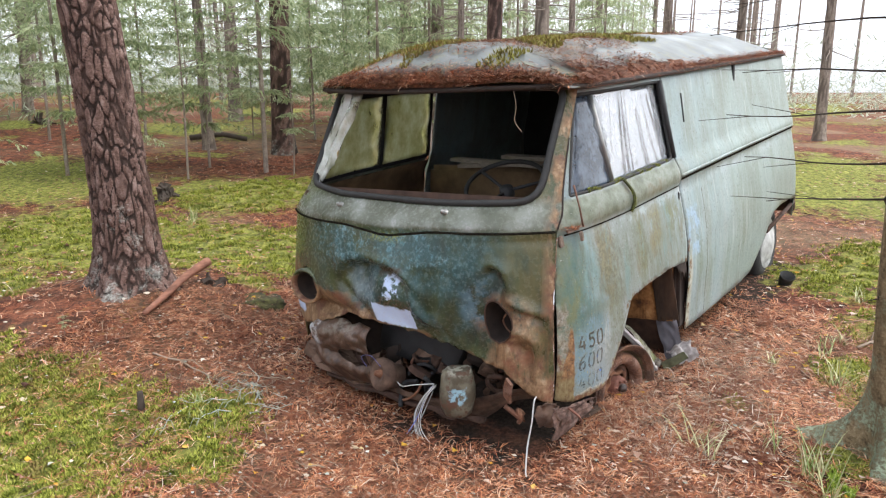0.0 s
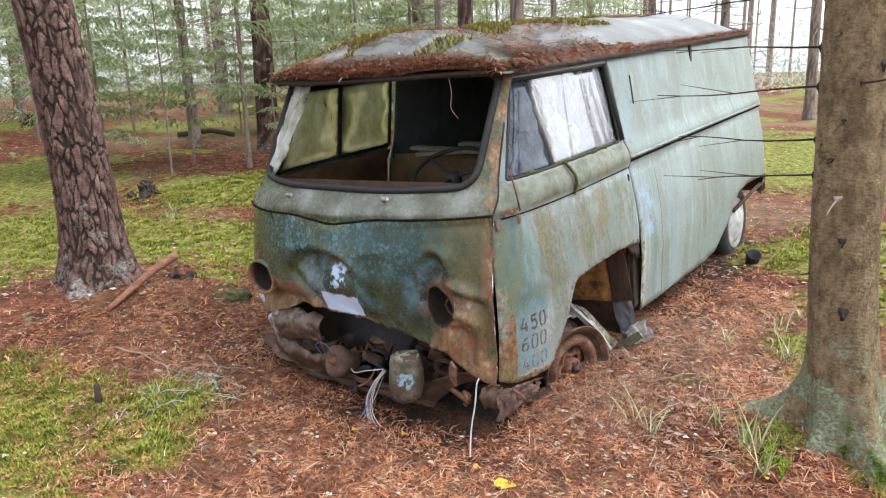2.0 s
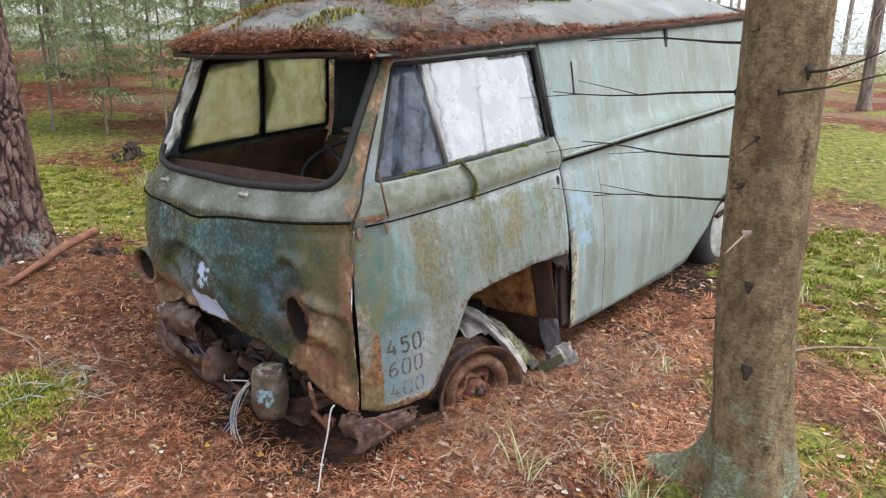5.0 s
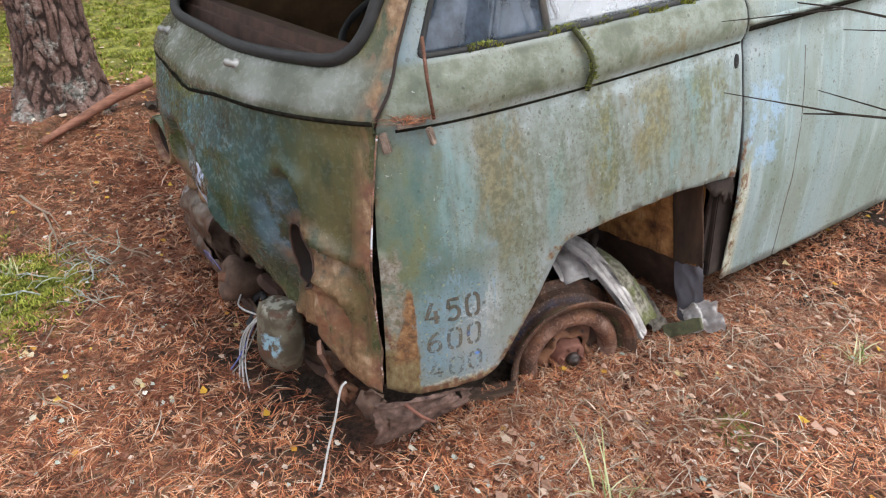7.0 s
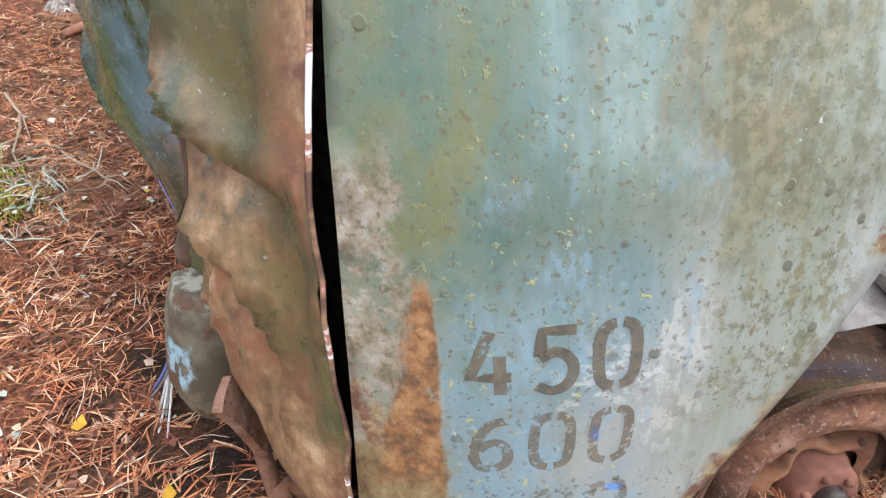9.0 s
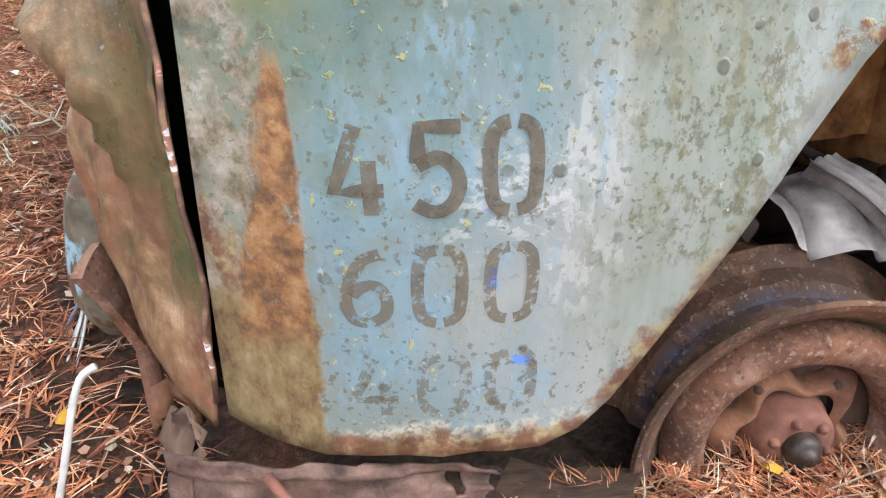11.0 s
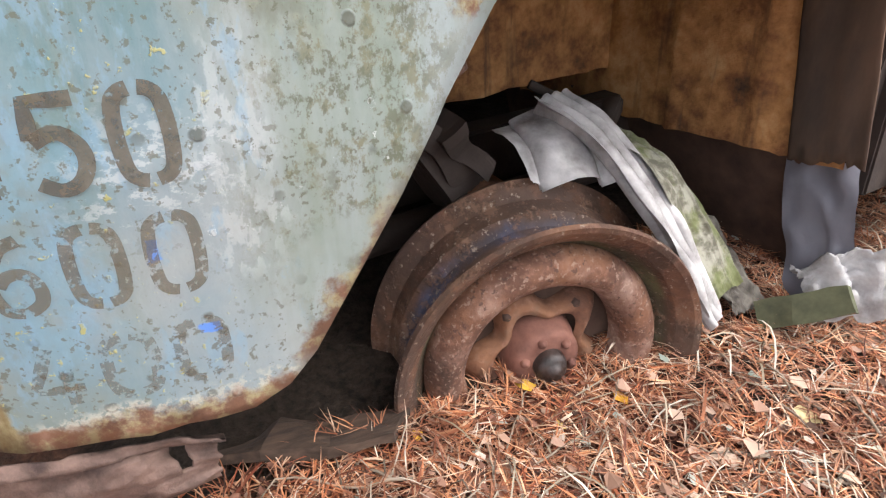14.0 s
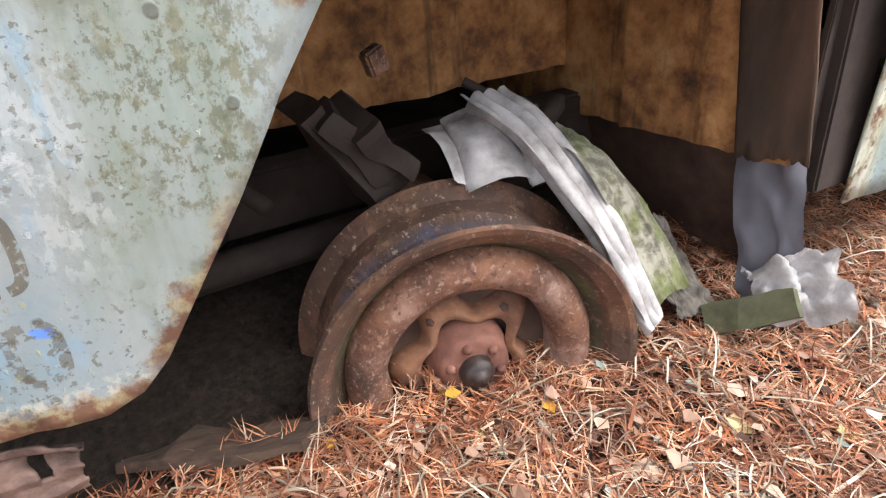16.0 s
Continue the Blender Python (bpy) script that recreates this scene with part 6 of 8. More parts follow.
part("cavity_shade_panel", bm, SHADE_RUST, van, "dark panel added behind the crushed corner for the cavity's shade")
torn = jag([(1.16, 0.524), (1.325, 0.502), (1.332, 0.395), (1.305, 0.445), (1.285, 0.405), (1.262, 0.455), (1.235, 0.445), (1.20, 0.480)], 41, 0.006, 0.02)
sheet("torn_arch_edge", torn[:-1], [], on_side(-0.012), 0.02, 0.004, SHADE_RUST, van, "ragged rusted-through metal at the arch's rear corner")
rnd = random.Random(12)
for i in range(34):
    bm = bmesh.new()
    x = rnd.uniform(-0.55, 0.78)
    s = (rnd.uniform(0.03, 0.12), rnd.uniform(0.015, 0.06), rnd.uniform(0.015, 0.07))
    crumpled(bm, s, Matrix.Translation((x, 0.03 + rnd.uniform(-0.06, 0.12) + 0.1 * abs(x), 0.11 + 0.17 * rnd.random() + 0.10 * max(0, x - 0.45))) @ pose(0, 0, 0, rnd.uniform(-50, 50), rnd.uniform(-50, 50), rnd.uniform(-60, 60)), i * 1.7, 0.03, 3)
    part("scrap", bm, rnd.choice((RUST_MUD, RUST_DARK, RUST_MUD, SHADE_RUST, RUST_DARK)), van, smooth=False)
for i in range(16):
    bm = bmesh.new()
    x = rnd.uniform(-0.4, 0.8)
    p = [Vector((x, 0.0 + rnd.uniform(-0.10, 0.1), 0.08 + 0.2 * rnd.random()))]
    for k in range(4):
        p.append(p[-1] + Vector((rnd.uniform(-0.09, 0.09), rnd.uniform(-0.05, 0.05), rnd.uniform(-0.06, 0.06))))
    tube(bm, curve_pts(p, 12), rnd.uniform(0.006, 0.014), 6)
    part("pipe", bm, rnd.choice((RUST, RUST_DARK, BLACK)), van)
bm = bmesh.new()
crumpled(bm, (0.05, 0.012, 0.12), Matrix.Translation((0.66, -0.08, 0.235)) @ pose(0, 0, 0, 10, 25, -20), 2.2, 0.01, 2)
part("torn_flap", bm, RUST_PALE, van, "torn pinkish metal flap", smooth=False)


def apron_at(u, v):
    n = noise.noise(Vector((u * 6, v * 3, 7))) + 0.5 * noise.noise(Vector((u * 17, v * 8, 2)))
    x = -0.36 + 1.16 * u
    low = lerp(x, [(-0.36, 0.035), (0.0, 0.02), (0.19, -0.005), (0.35, -0.045), (0.47, 0.0), (0.62, 0.13), (0.80, 0.19)])
    top = lerp(x, [(-0.36, 0.09), (0.0, 0.10), (0.19, 0.075), (0.35, 0.105), (0.62, 0.215), (0.80, 0.245)])
    y = lerp(x, [(-0.36, -0.10), (0.0, -0.10), (0.35, -0.05), (0.62, -0.03), (0.80, -0.02)])
    return (x, y + 0.05 * (1 - v) ** 2 + 0.014 * n, low + (top - low) * v + 0.008 * n)


RUST_WET = make_plain("damp_brown_rust", (0.045, 0.028, 0.021), 0.75, 0.1, 0.6, 14.0, 0.008, second=(0.15, 0.088, 0.058))
sheet("apron_plate", jag([(0, 0), (0.3, 0.1), (0.6, 0.0), (0.8, 0.1), (1, 0)], 33, 0.03, 0.05) + jag([(1, 1.0), (0.75, 0.9), (0.5, 1.0), (0.3, 0.8), (0, 1.0)], 34, 0.05, 0.05), [], apron_at, 0.035, 0.004, RUST_WET, van, "torn damp brown apron plate under the nose")
# bent channel below the door front
def channel(u, v):
    y = -0.045 + 0.30 * u
    top, low = lerp(u, [(0, 0.182), (0.5, 0.150), (1, 0.124)]), lerp(u, [(0, 0.005), (0.5, 0.030), (1, 0.052)])
    z = low + (top - low) * v
    n = noise.noise(Vector((u * 5, v * 4, 2))) + 0.5 * noise.noise(Vector((u * 14, v * 9, 5)))
    x = lerp(u, [(0, 0.850), (0.3, 0.876), (1, 0.900)]) + 0.016 * math.sin(v * 3.1) + 0.010 * (v > 0.86)
    return (x + 0.012 * n + 0.014 * abs(((u * 2.3 + v * 0.7) % 1) - 0.5), y + 0.008 * n, z + 0.006 * n)


sill_hole = round_poly([(0.86, 0.45), (0.905, 0.45), (0.905, 0.85), (0.86, 0.85)], 0.015)
RUST_SILL = make_plain("pinkish_scaly_rust", (0.080, 0.044, 0.034), 0.85, 0.1, 0.6, 30.0, 0.007, second=(0.23, 0.145, 0.115))
sheet("sill_channel", jag([(0, 0.1), (0.1, 0), (0.98, 0)], 21, 0.02, 0.06) + jag([(1.0, 0.9), (0.6, 1.0), (0.3, 0.95), (0.02, 1.0)], 22, 0.02, 0.06), [sill_hole], channel, 0.028, 0.004, RUST_SILL, van, "scaly rusty sill channel, bent and torn")
bm = bmesh.new()
tube(bm, curve_pts([(0.895, 0.045, 0.150), (0.922, 0.075, 0.110), (0.922, 0.110, 0.070), (0.905, 0.135, 0.040)], 10), 0.006, 5, 0.7)
part("bent_strip", bm, RUST_RED, van, "bent red-brown strip")


def corner_at(u, v):
    n = noise.noise(Vector((u * 6, v * 6, 12)))
    return (0.78 + 0.10 * u + 0.02 * n, -0.055 + 0.03 * u + 0.05 * abs(v - 0.5) + 0.02 * n, 0.06 + 0.13 * v + 0.02 * n)


sheet("corner_scrap", jag([(0, 0), (1, 0.1), (1, 0.9), (0.4, 1.0), (0, 0.8)], 23, 0.05, 0.2), [], corner_at, 0.12, 0.004, RUST_MUD, van, "folded rusty corner metal")
# hem of the front panel beside the door seam
bm = bmesh.new()
tube(bm, [(lerp(z, [(0.19, 0.839), (0.30, 0.845), (0.45, 0.851), (0.65, 0.854), (0.93, 0.855)]), front_y(lerp(z, [(0.19, 0.839), (0.30, 0.845), (0.45, 0.851), (0.65, 0.854), (0.93, 0.855)]), z) + 0.003, z) for z in np.linspace(0.20, 0.93, 20)], 0.0028, 6)
edge_m = Nodes("chipped_white_red_edge")
ec = edge_m.ramp(edge_m.noise((9.0, 9.0, 22.0), 5, 0.6), (0.42, (0.10, 0.055, 0.04)), (0.50, (0.24, 0.15, 0.09)), (0.535, (0.30, 0.12, 0.09)), (0.56, (0.66, 0.70, 0.74)))
part("seam_edge", bm, edge_m.done(ec, 0.7, 0.0, edge_m.noise(60.0, 4), 0.003), front, "chipped red and white panel edge")
# black plate added behind the door seam to stand for the gap's shade
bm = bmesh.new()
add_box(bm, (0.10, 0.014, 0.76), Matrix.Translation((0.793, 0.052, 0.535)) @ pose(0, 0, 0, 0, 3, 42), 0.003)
part("gap_shade_plate", bm, GAP, van, "black plate added behind the door gap for its shade")


# ---- cables, rope, rags by the van ----
def cable(name, keys, r, material, label, n=26):
    bm = bmesh.new()
    tube(bm, [VAN @ p for p in curve_pts(keys, n)], r, 6)
    return tagged(part(name, bm, material), label, "cable", "loose cables")


rnd = random.Random(44)
for k in range(6):
    dx, dy = rnd.uniform(-0.009, 0.009), rnd.uniform(-0.008, 0.008)
    cable("cable", [(0.285 + dx, -0.150, 0.205 + dy), (0.245 + dx, -0.180 + dy, 0.150), (0.208 + 2 * dx, -0.205 + dy, 0.065), (0.215 + 2 * dx, -0.225 + dy, -0.005), (0.265 + 3 * dx, -0.245 + 2 * dy, -0.052), (0.325 + 4 * dx, -0.255 + 3 * dy, -0.066)], 0.0024, WHITE_WIRE if k % 3 else GREY_METAL, "thin pale cable drooping from the wreck to the litter")
cable("cable", [(0.26, -0.15, 0.19), (0.21, -0.22, 0.04), (0.165, -0.28, -0.05), (0.17, -0.35, -0.068), (0.24, -0.42, -0.066), (0.34, -0.455, -0.066), (0.42, -0.46, -0.064)], 0.003, BLUE_WIRE, "blue cable lying on the needles")
cable("cable", [(0.27, -0.15, 0.17), (0.225, -0.23, 0.02), (0.18, -0.29, -0.055), (0.185, -0.36, -0.068), (0.26, -0.41, -0.066)], 0.0025, GREY_METAL, "grey cable lying on the needles")
cable("cable", [(0.28, -0.15, 0.21), (0.18, -0.17, 0.19), (0.08, -0.16, 0.155), (0.02, -0.13, 0.15)], 0.003, WHITE_WIRE, "pale cable stretched across the wreck")
cable("cable", [(-0.16, -0.16, 0.21), (-0.17, -0.18, 0.27), (-0.10, -0.18, 0.29), (-0.06, -0.16, 0.23)], 0.0016, BLUE_WIRE, "blue cable looped over the rusty horn")
cable("cable", [(0.812, -0.085, 0.245), (0.810, -0.105, 0.225), (0.812, -0.135, 0.14), (0.805, -0.17, 0.04), (0.815, -0.21, -0.055), (0.83, -0.23, -0.066)], 0.0036, WHITE_WIRE, "frayed white cord hanging to the ground")
hang = cable("twig", [(0.60, 0.20, 1.55), (0.615, 0.19, 1.48), (0.61, 0.18, 1.42), (0.64, 0.185, 1.37)], 0.002, DRY, "thin twig hanging from the roof lip")
hang["category"] = "twig"


def rag_mesh(name, fn, nu, nv, material, label):
    vs = [VAN @ Vector(fn(i / (nu - 1), j / (nv - 1))) for i in range(nu) for j in range(nv)]
    fs = [(i * nv + j, (i + 1) * nv + j, (i + 1) * nv + j + 1, i * nv + j + 1) for i in range(nu - 1) for j in range(nv - 1)]
    n = len(vs)
    vs += [v + Vector((0.002, 0.003, -0.003)) for v in vs]
    fs += [tuple(k + n for k in f[::-1]) for f in fs]
    return tagged(mesh_ob(name, vs, fs, material), label, "rag", "rags by the wheel")


def quilt(tl, tr, bl, br, u, v):
    """A point of a cloth between four corners: u runs down, v across."""
    return Vector(tl).lerp(Vector(tr), v).lerp(Vector(bl).lerp(Vector(br), v), u)


def pleat(s):
    """A crease with a sharp crown and a round valley, from 0 to 1."""
    s = s % 1
    return 1 - abs(math.sin(math.pi * s)) ** 0.6


def rag_a(u, v):
    mid = curve_pts([(0.615, 0.900, 0.250), (0.715, 0.925, 0.212), (0.815, 0.962, 0.112), (0.880, 0.985, 0.022), (0.920, 1.002, -0.048)], 41)
    k = min(39, int(u * 40))
    p = mid[k].lerp(mid[k + 1], u * 40 - k)
    wide = 0.150 - 0.075 * u + 0.020 * noise.noise(Vector((u * 5, 3.3, 1)))
    # the strip is folded over itself lengthwise
    wave = 2 * math.pi * (3.1 * v + 0.30 * u + 0.08 * noise.noise(Vector((u * 4, 1, 7))))
    p = p + Vector((-0.42, 0.80, -0.15)) * wide * (v - 0.45 + 0.10 * math.sin(wave))
    fold = (0.024 - 0.008 * u) * math.sin(wave + 1.2) + 0.014 * noise.noise(Vector((u * 6, v * 3, 2))) + 0.004 * (pleat(v * 6.3 - 1.1 * u) - 0.4)
    if u > 0.9:
        fold += 0.012 * math.sin(v * 13) * (u - 0.9) / 0.1
    return p + Vector((0.55, -0.25, 0.75)) * fold


rag_mesh("rag", rag_a, 70, 70, CLOTH, "creased whitish canvas strip hanging over the bare wheel")


def rag_b(u, v):
    p = quilt((0.610, 0.940, 0.245), (0.590, 1.055, 0.200), (0.895, 1.030, -0.030), (0.880, 1.150 - 0.03 * u, 0.000), u, v)
    p.z += 0.055 * math.sin(math.pi * u) - 0.03 * v * v
    fold = 0.022 * (pleat(v * 1.35 + 0.25 * u) - 0.4) + 0.030 * noise.noise(Vector((u * 2.5, v * 2.0, 9))) + 0.010 * noise.noise(Vector((u * 7, v * 5, 2))) + 0.004 * noise.noise(Vector((u * 20, v * 14, 4)))
    return p + Vector((0.35, -0.25, 0.8)) * fold


rag_mesh("rag", rag_b, 60, 60, CLOTH_GREEN, "mossy green-grey canvas lying behind the wheel")


def rag_c(u, v):
    p = quilt((0.600, 0.800, 0.214), (0.612, 0.930, 0.250), (0.712, 0.775, 0.166), (0.775, 0.930, 0.165), u, v)
    p.z += 0.018 * math.sin(math.pi * u)
    wave = 2 * math.pi * (1.7 * v + 0.15 * u)
    p.y += 0.020 * math.sin(wave)
    fold = 0.020 * math.sin(wave + 1.4) * (0.3 + 0.8 * u) + 0.008 * noise.noise(Vector((u * 4, v * 4, 8))) + 0.004 * (pleat(v * 5.1 - 0.5 * u) - 0.4)
    return p + Vector((0.6, -0.15, 0.7)) * fold


rag_mesh("rag", rag_c, 40, 44, CLOTH, "stiff grey canvas flap bunched on top of the wheel")


def rag_d(u, v):
    p = quilt((0.78, 1.08, 0.05), (0.76, 1.16, 0.03), (0.90, 1.08, -0.075), (0.90, 1.17, -0.085), u, v)
    n = noise.noise(Vector((u * 6, v * 7, 3))) + 0.5 * noise.noise(Vector((u * 15, v * 15, 5)))
    return p + Vector((0.006, 0.004, 0.012)) * n + Vector((0, 0, 0.004 * math.sin(v * 60)))


rag_mesh("rag", rag_d, 36, 40, make_plain("frayed_grey_felt", (0.07, 0.055, 0.045), 1.0, 0, 0.5, 30.0, 0.006, second=(0.19, 0.17, 0.145)), "frayed grey felt scrap between the wheel and the sheet")


def flap_at(u, v):
    a = quilt((0.815, 1.262, 0.150), (0.940, 1.262, 0.165), (0.905, 1.225, -0.085), (1.005, 1.245, -0.045), u, v)
    return a + Vector((0.010 * noise.noise(Vector((u * 3, v * 3, 1))), -0.012 * math.sin(u * 3) + 0.014 * noise.noise(Vector((u * 5, v * 4, 3))) + 0.008 * pleat(v * 2 + 0.3 * u), 0.012 * noise.noise(Vector((u * 4, v * 4, 6)))))


rag_mesh("plastic_sheet", flap_at, 16, 12, SHEET, "grey plastic sheet hanging behind the wheel")


def flap_b(u, v):
    a = quilt((0.900, 1.215, -0.045), (0.985, 1.250, 0.030), (0.965, 1.185, -0.100), (1.075, 1.250, -0.060), u, v)
    n = noise.noise(Vector((u * 4, v * 4, 1))) + 0.5 * noise.noise(Vector((u * 10, v * 10, 3)))
    return a + Vector((0.02 * n, -0.01 * n, 0.045 * math.sin(u * 3) + 0.03 * n + 0.02 * pleat(v * 2.2 + u)))


rag_mesh("plastic_sheet", flap_b, 26, 20, CLOTH, "crumpled pale end of the sheet on the needles")
bm = bmesh.new()
crumpled(bm, (0.15, 0.050, 0.012), VAN @ Matrix.Translation((0.975, 1.150, -0.050)) @ pose(0, 0, 0, 55, -34, 22), 8.0, 0.012, 4)
tagged(part("board_piece", bm, make_plain("green_algae_wood", (0.085, 0.085, 0.045), 0.9, 0, 0.5, 22.0), smooth=False), "algae-green splintered board leaning in the litter", "board")
bm = bmesh.new()
crumpled(bm, (0.075, 0.24, 0.016), VAN @ Matrix.Translation((0.770, 0.39, -0.082)) @ pose(0, 0, 0, 4, -16, -30), 9.0, 0.022, 6)
tagged(part("board_piece", bm, make_plain("rotten_board", (0.060, 0.036, 0.024), 1.0, 0, 0.6, 14.0, stretch=(5, 1, 5)), smooth=False), "rotten board lying under the van", "board")

# ---- ground ----
PINE_AT, SPRUCE_AT = (-3.0, -0.42), (1.265, 0.785)


def hollow(x, y):
    """The scraped hollow under the van's nose, and the small lumps of the litter round it."""
    z = -0.065 * math.exp(-((x + 1.30) / 0.50) ** 2 - ((y + 0.02) / 0.26) ** 2) - 0.03 * math.exp(-((x + 0.55) / 0.45) ** 2 - ((y + 0.02) / 0.2) ** 2)
    if abs(x + 0.6) < 3.2 and abs(y - 0.4) < 3.2:
        z += 0.009 * noise.noise(Vector((x * 10, y * 10, 17))) + 0.006 * noise.noise(Vector((x * 24, y * 24, 6)))
    return z


def ground_z(x, y, fine=True):
    z = -0.05 + 0.045 * min(max(-x, 0), 24) + 0.05 * min(max(y, 0), 10)
    z += 0.27 * math.exp(-((x - PINE_AT[0]) ** 2 + (y - PINE_AT[1]) ** 2) / 0.8)
    z += 0.07 * math.exp(-((x - SPRUCE_AT[0]) ** 2 + (y - SPRUCE_AT[1]) ** 2) / 0.25)
    if fine:
        z += hollow(x, y) + 0.03 * noise.noise(Vector((x * 1.1, y * 1.1, 0))) + 0.012 * noise.noise(Vector((x * 4, y * 4, 3))) + moss_at(x, y) * (0.02 + 0.03 * noise.noise(Vector((x * 9, y * 9, 5))) + 0.02 * noise.noise(Vector((x * 21, y * 21, 8))))
        d = math.hypot(x, y)
        if d > 6:
            z += min(1, (d - 6) / 10) * (0.12 * noise.noise(Vector((x * 0.3, y * 0.3, 7))) + 0.09 * noise.noise(Vector((x * 1.3, y * 1.3, 9))))
    return z


MOSS_SPOTS = ((-1.75, -1.45, 0.62), (-1.25, -1.75, 0.5), (-2.4, -1.75, 0.75), (-4.2, 0.6, 1.1), (-3.4, 1.3, 1.0), (-5.4, 0.2, 1.2), (-2.75, 0.35, 0.22), (-6.0, 2.4, 1.0), (1.1, 2.6, 0.5), (0.9, 4.2, 0.8), (1.5, 3.4, 0.6), (-4.4, -1.2, 0.8), (-0.5, 7.5, 1.3), (1.45, 0.62, 0.18), (-1.46, -0.84, 0.28), (-1.15, -1.1, 0.22), (1.28, 1.35, 0.35), (0.65, 3.6, 0.7), (0.84, 1.75, 0.2), (0.48, 0.95, 0.10), (1.02, 0.66, 0.16), (-0.16, 6.7, 1.0), (-0.86, 9.2, 1.6), (-6.1, 2.5, 1.2), (-5.7, 0.0, 1.4), (-8.4, 1.0, 1.5))


def moss_at(x, y):
    m = 0.0
    for cx, cy, r in MOSS_SPOTS:
        m = max(m, math.exp(-((x - cx) ** 2 + (y - cy) ** 2) / (r * r)))
    n = noise.noise(Vector((x * 1.7, y * 1.7, 11))) * 0.30 + noise.noise(Vector((x * 5, y * 5, 4))) * 0.12
    far = max(0.0, min(1.0, (math.hypot(x + 0.5, y - 0.5) - 5.0) / 5)) * (0.32 + 0.8 * noise.noise(Vector((x * 0.45, y * 0.45, 2))) + 0.45 * noise.noise(Vector((x * 1.6, y * 1.6, 5))))
    return max(0.0, min(1.0, max(m, far) + n * (0.25 + max(m, far))))


def spread(lo, hi, core0, core1, step):
    v = list(np.arange(core0, core1 + 1e-6, step))
    s = step
    while v[0] > lo:
        s *= 1.12
        v.insert(0, v[0] - s)
    s = step
    while v[-1] < hi:
        s *= 1.12
        v.append(v[-1] + s)
    return v


gx, gy = spread(-420, 420, -3.2, 1.7, 0.03), spread(-420, 420, -2.1, 2.7, 0.03)
verts = [(x, y, ground_z(x, y)) for x in gx for y in gy]
ny = len(gy)
faces = [(i * ny + j, (i + 1) * ny + j, (i + 1) * ny + j + 1, i * ny + j + 1) for i in range(len(gx) - 1) for j in range(ny - 1)]
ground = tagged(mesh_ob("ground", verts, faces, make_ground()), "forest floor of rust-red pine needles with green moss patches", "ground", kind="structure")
earth_shade = ground.data.attributes.new("earth_shade", "FLOAT", "POINT")
def soil_shade(x, y):
    """Dark bare soil before the van's nose, with the hollow's shade in its colour."""
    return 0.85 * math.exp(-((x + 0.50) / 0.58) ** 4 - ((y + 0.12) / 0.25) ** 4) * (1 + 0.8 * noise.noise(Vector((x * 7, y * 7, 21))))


# the van's footprint and the nose patch, for soil and shade together
earth_shade.data.foreach_set("value", [max(0.0, min(1.0, soil_shade(x, y)), min(1.0, min((x + 1.75) / 0.1, (0.0 - x + 0.25 * (y > 0.95)) / 0.08, (y - 0.06) / 0.08, (3.9 - y) / 0.1) + 0.5 * noise.noise(Vector((x * 14, y * 14, 1))))) for x in gx for y in gy])
at = ground.data.attributes.new("moss", "FLOAT", "POINT")
at.data.foreach_set("value", [moss_at(x, y) for x in gx for y in gy])


# ---- trees ----
def trunk_mesh(name, line, radius, rings, segs, material, parent, furrow, label="", flare=()):
    """A trunk along a line of points; radius(h) and furrow depth give its bark. flare: (angle, width, reach) of roots."""
    pts = curve_pts(line, rings)
    vs, fs, fur = [], [], []
    for i, p in enumerate(pts):
        h = p.z - pts[0].z
        r0 = radius(h)
        for k in range(segs):
            a = 2 * math.pi * k / segs
            r = r0
            for fa, fw, reach in flare:
                da = (a - fa + math.pi) % (2 * math.pi) - math.pi
                r += reach * math.exp(-(da / fw) ** 2) * math.exp(-h / 0.13)
            q = Vector((math.cos(a) * 3.9 * r0 / 0.2, math.sin(a) * 3.9 * r0 / 0.2, h * 8.0 + 1.2 * noise.noise(Vector((math.cos(a) * 2, math.sin(a) * 2, h * 2)))))
            q += 0.45 * noise.noise_vector(q * 0.9)
            cell = noise.voronoi(q)[0] if furrow > 0.006 else [0, 0.3]
            crack = max(0.0, 1 - (cell[1] - cell[0]) / 0.20)
            r += -furrow * crack + furrow * 0.22 * noise.noise(q * 2.3) + 0.02 * r0 / 0.2 * noise.noise(Vector((math.cos(a), math.sin(a), h * 0.6)))
            fur.append(crack)
            vs.append((p.x + r * math.cos(a), p.y + r * math.sin(a), p.z))
    for i in range(rings - 1):
        for k in range(segs):
            fs.append((i * segs + k, i * segs + (k + 1) % segs, (i + 1) * segs + (k + 1) % segs, (i + 1) * segs + k))
    fs.append(tuple(range((rings - 1) * segs, rings * segs)))
    ob = mesh_ob(name, vs, fs, material, parent, label)
    ob.data.attributes.new("furrow", "FLOAT", "POINT").data.foreach_set("value", fur)
    return ob


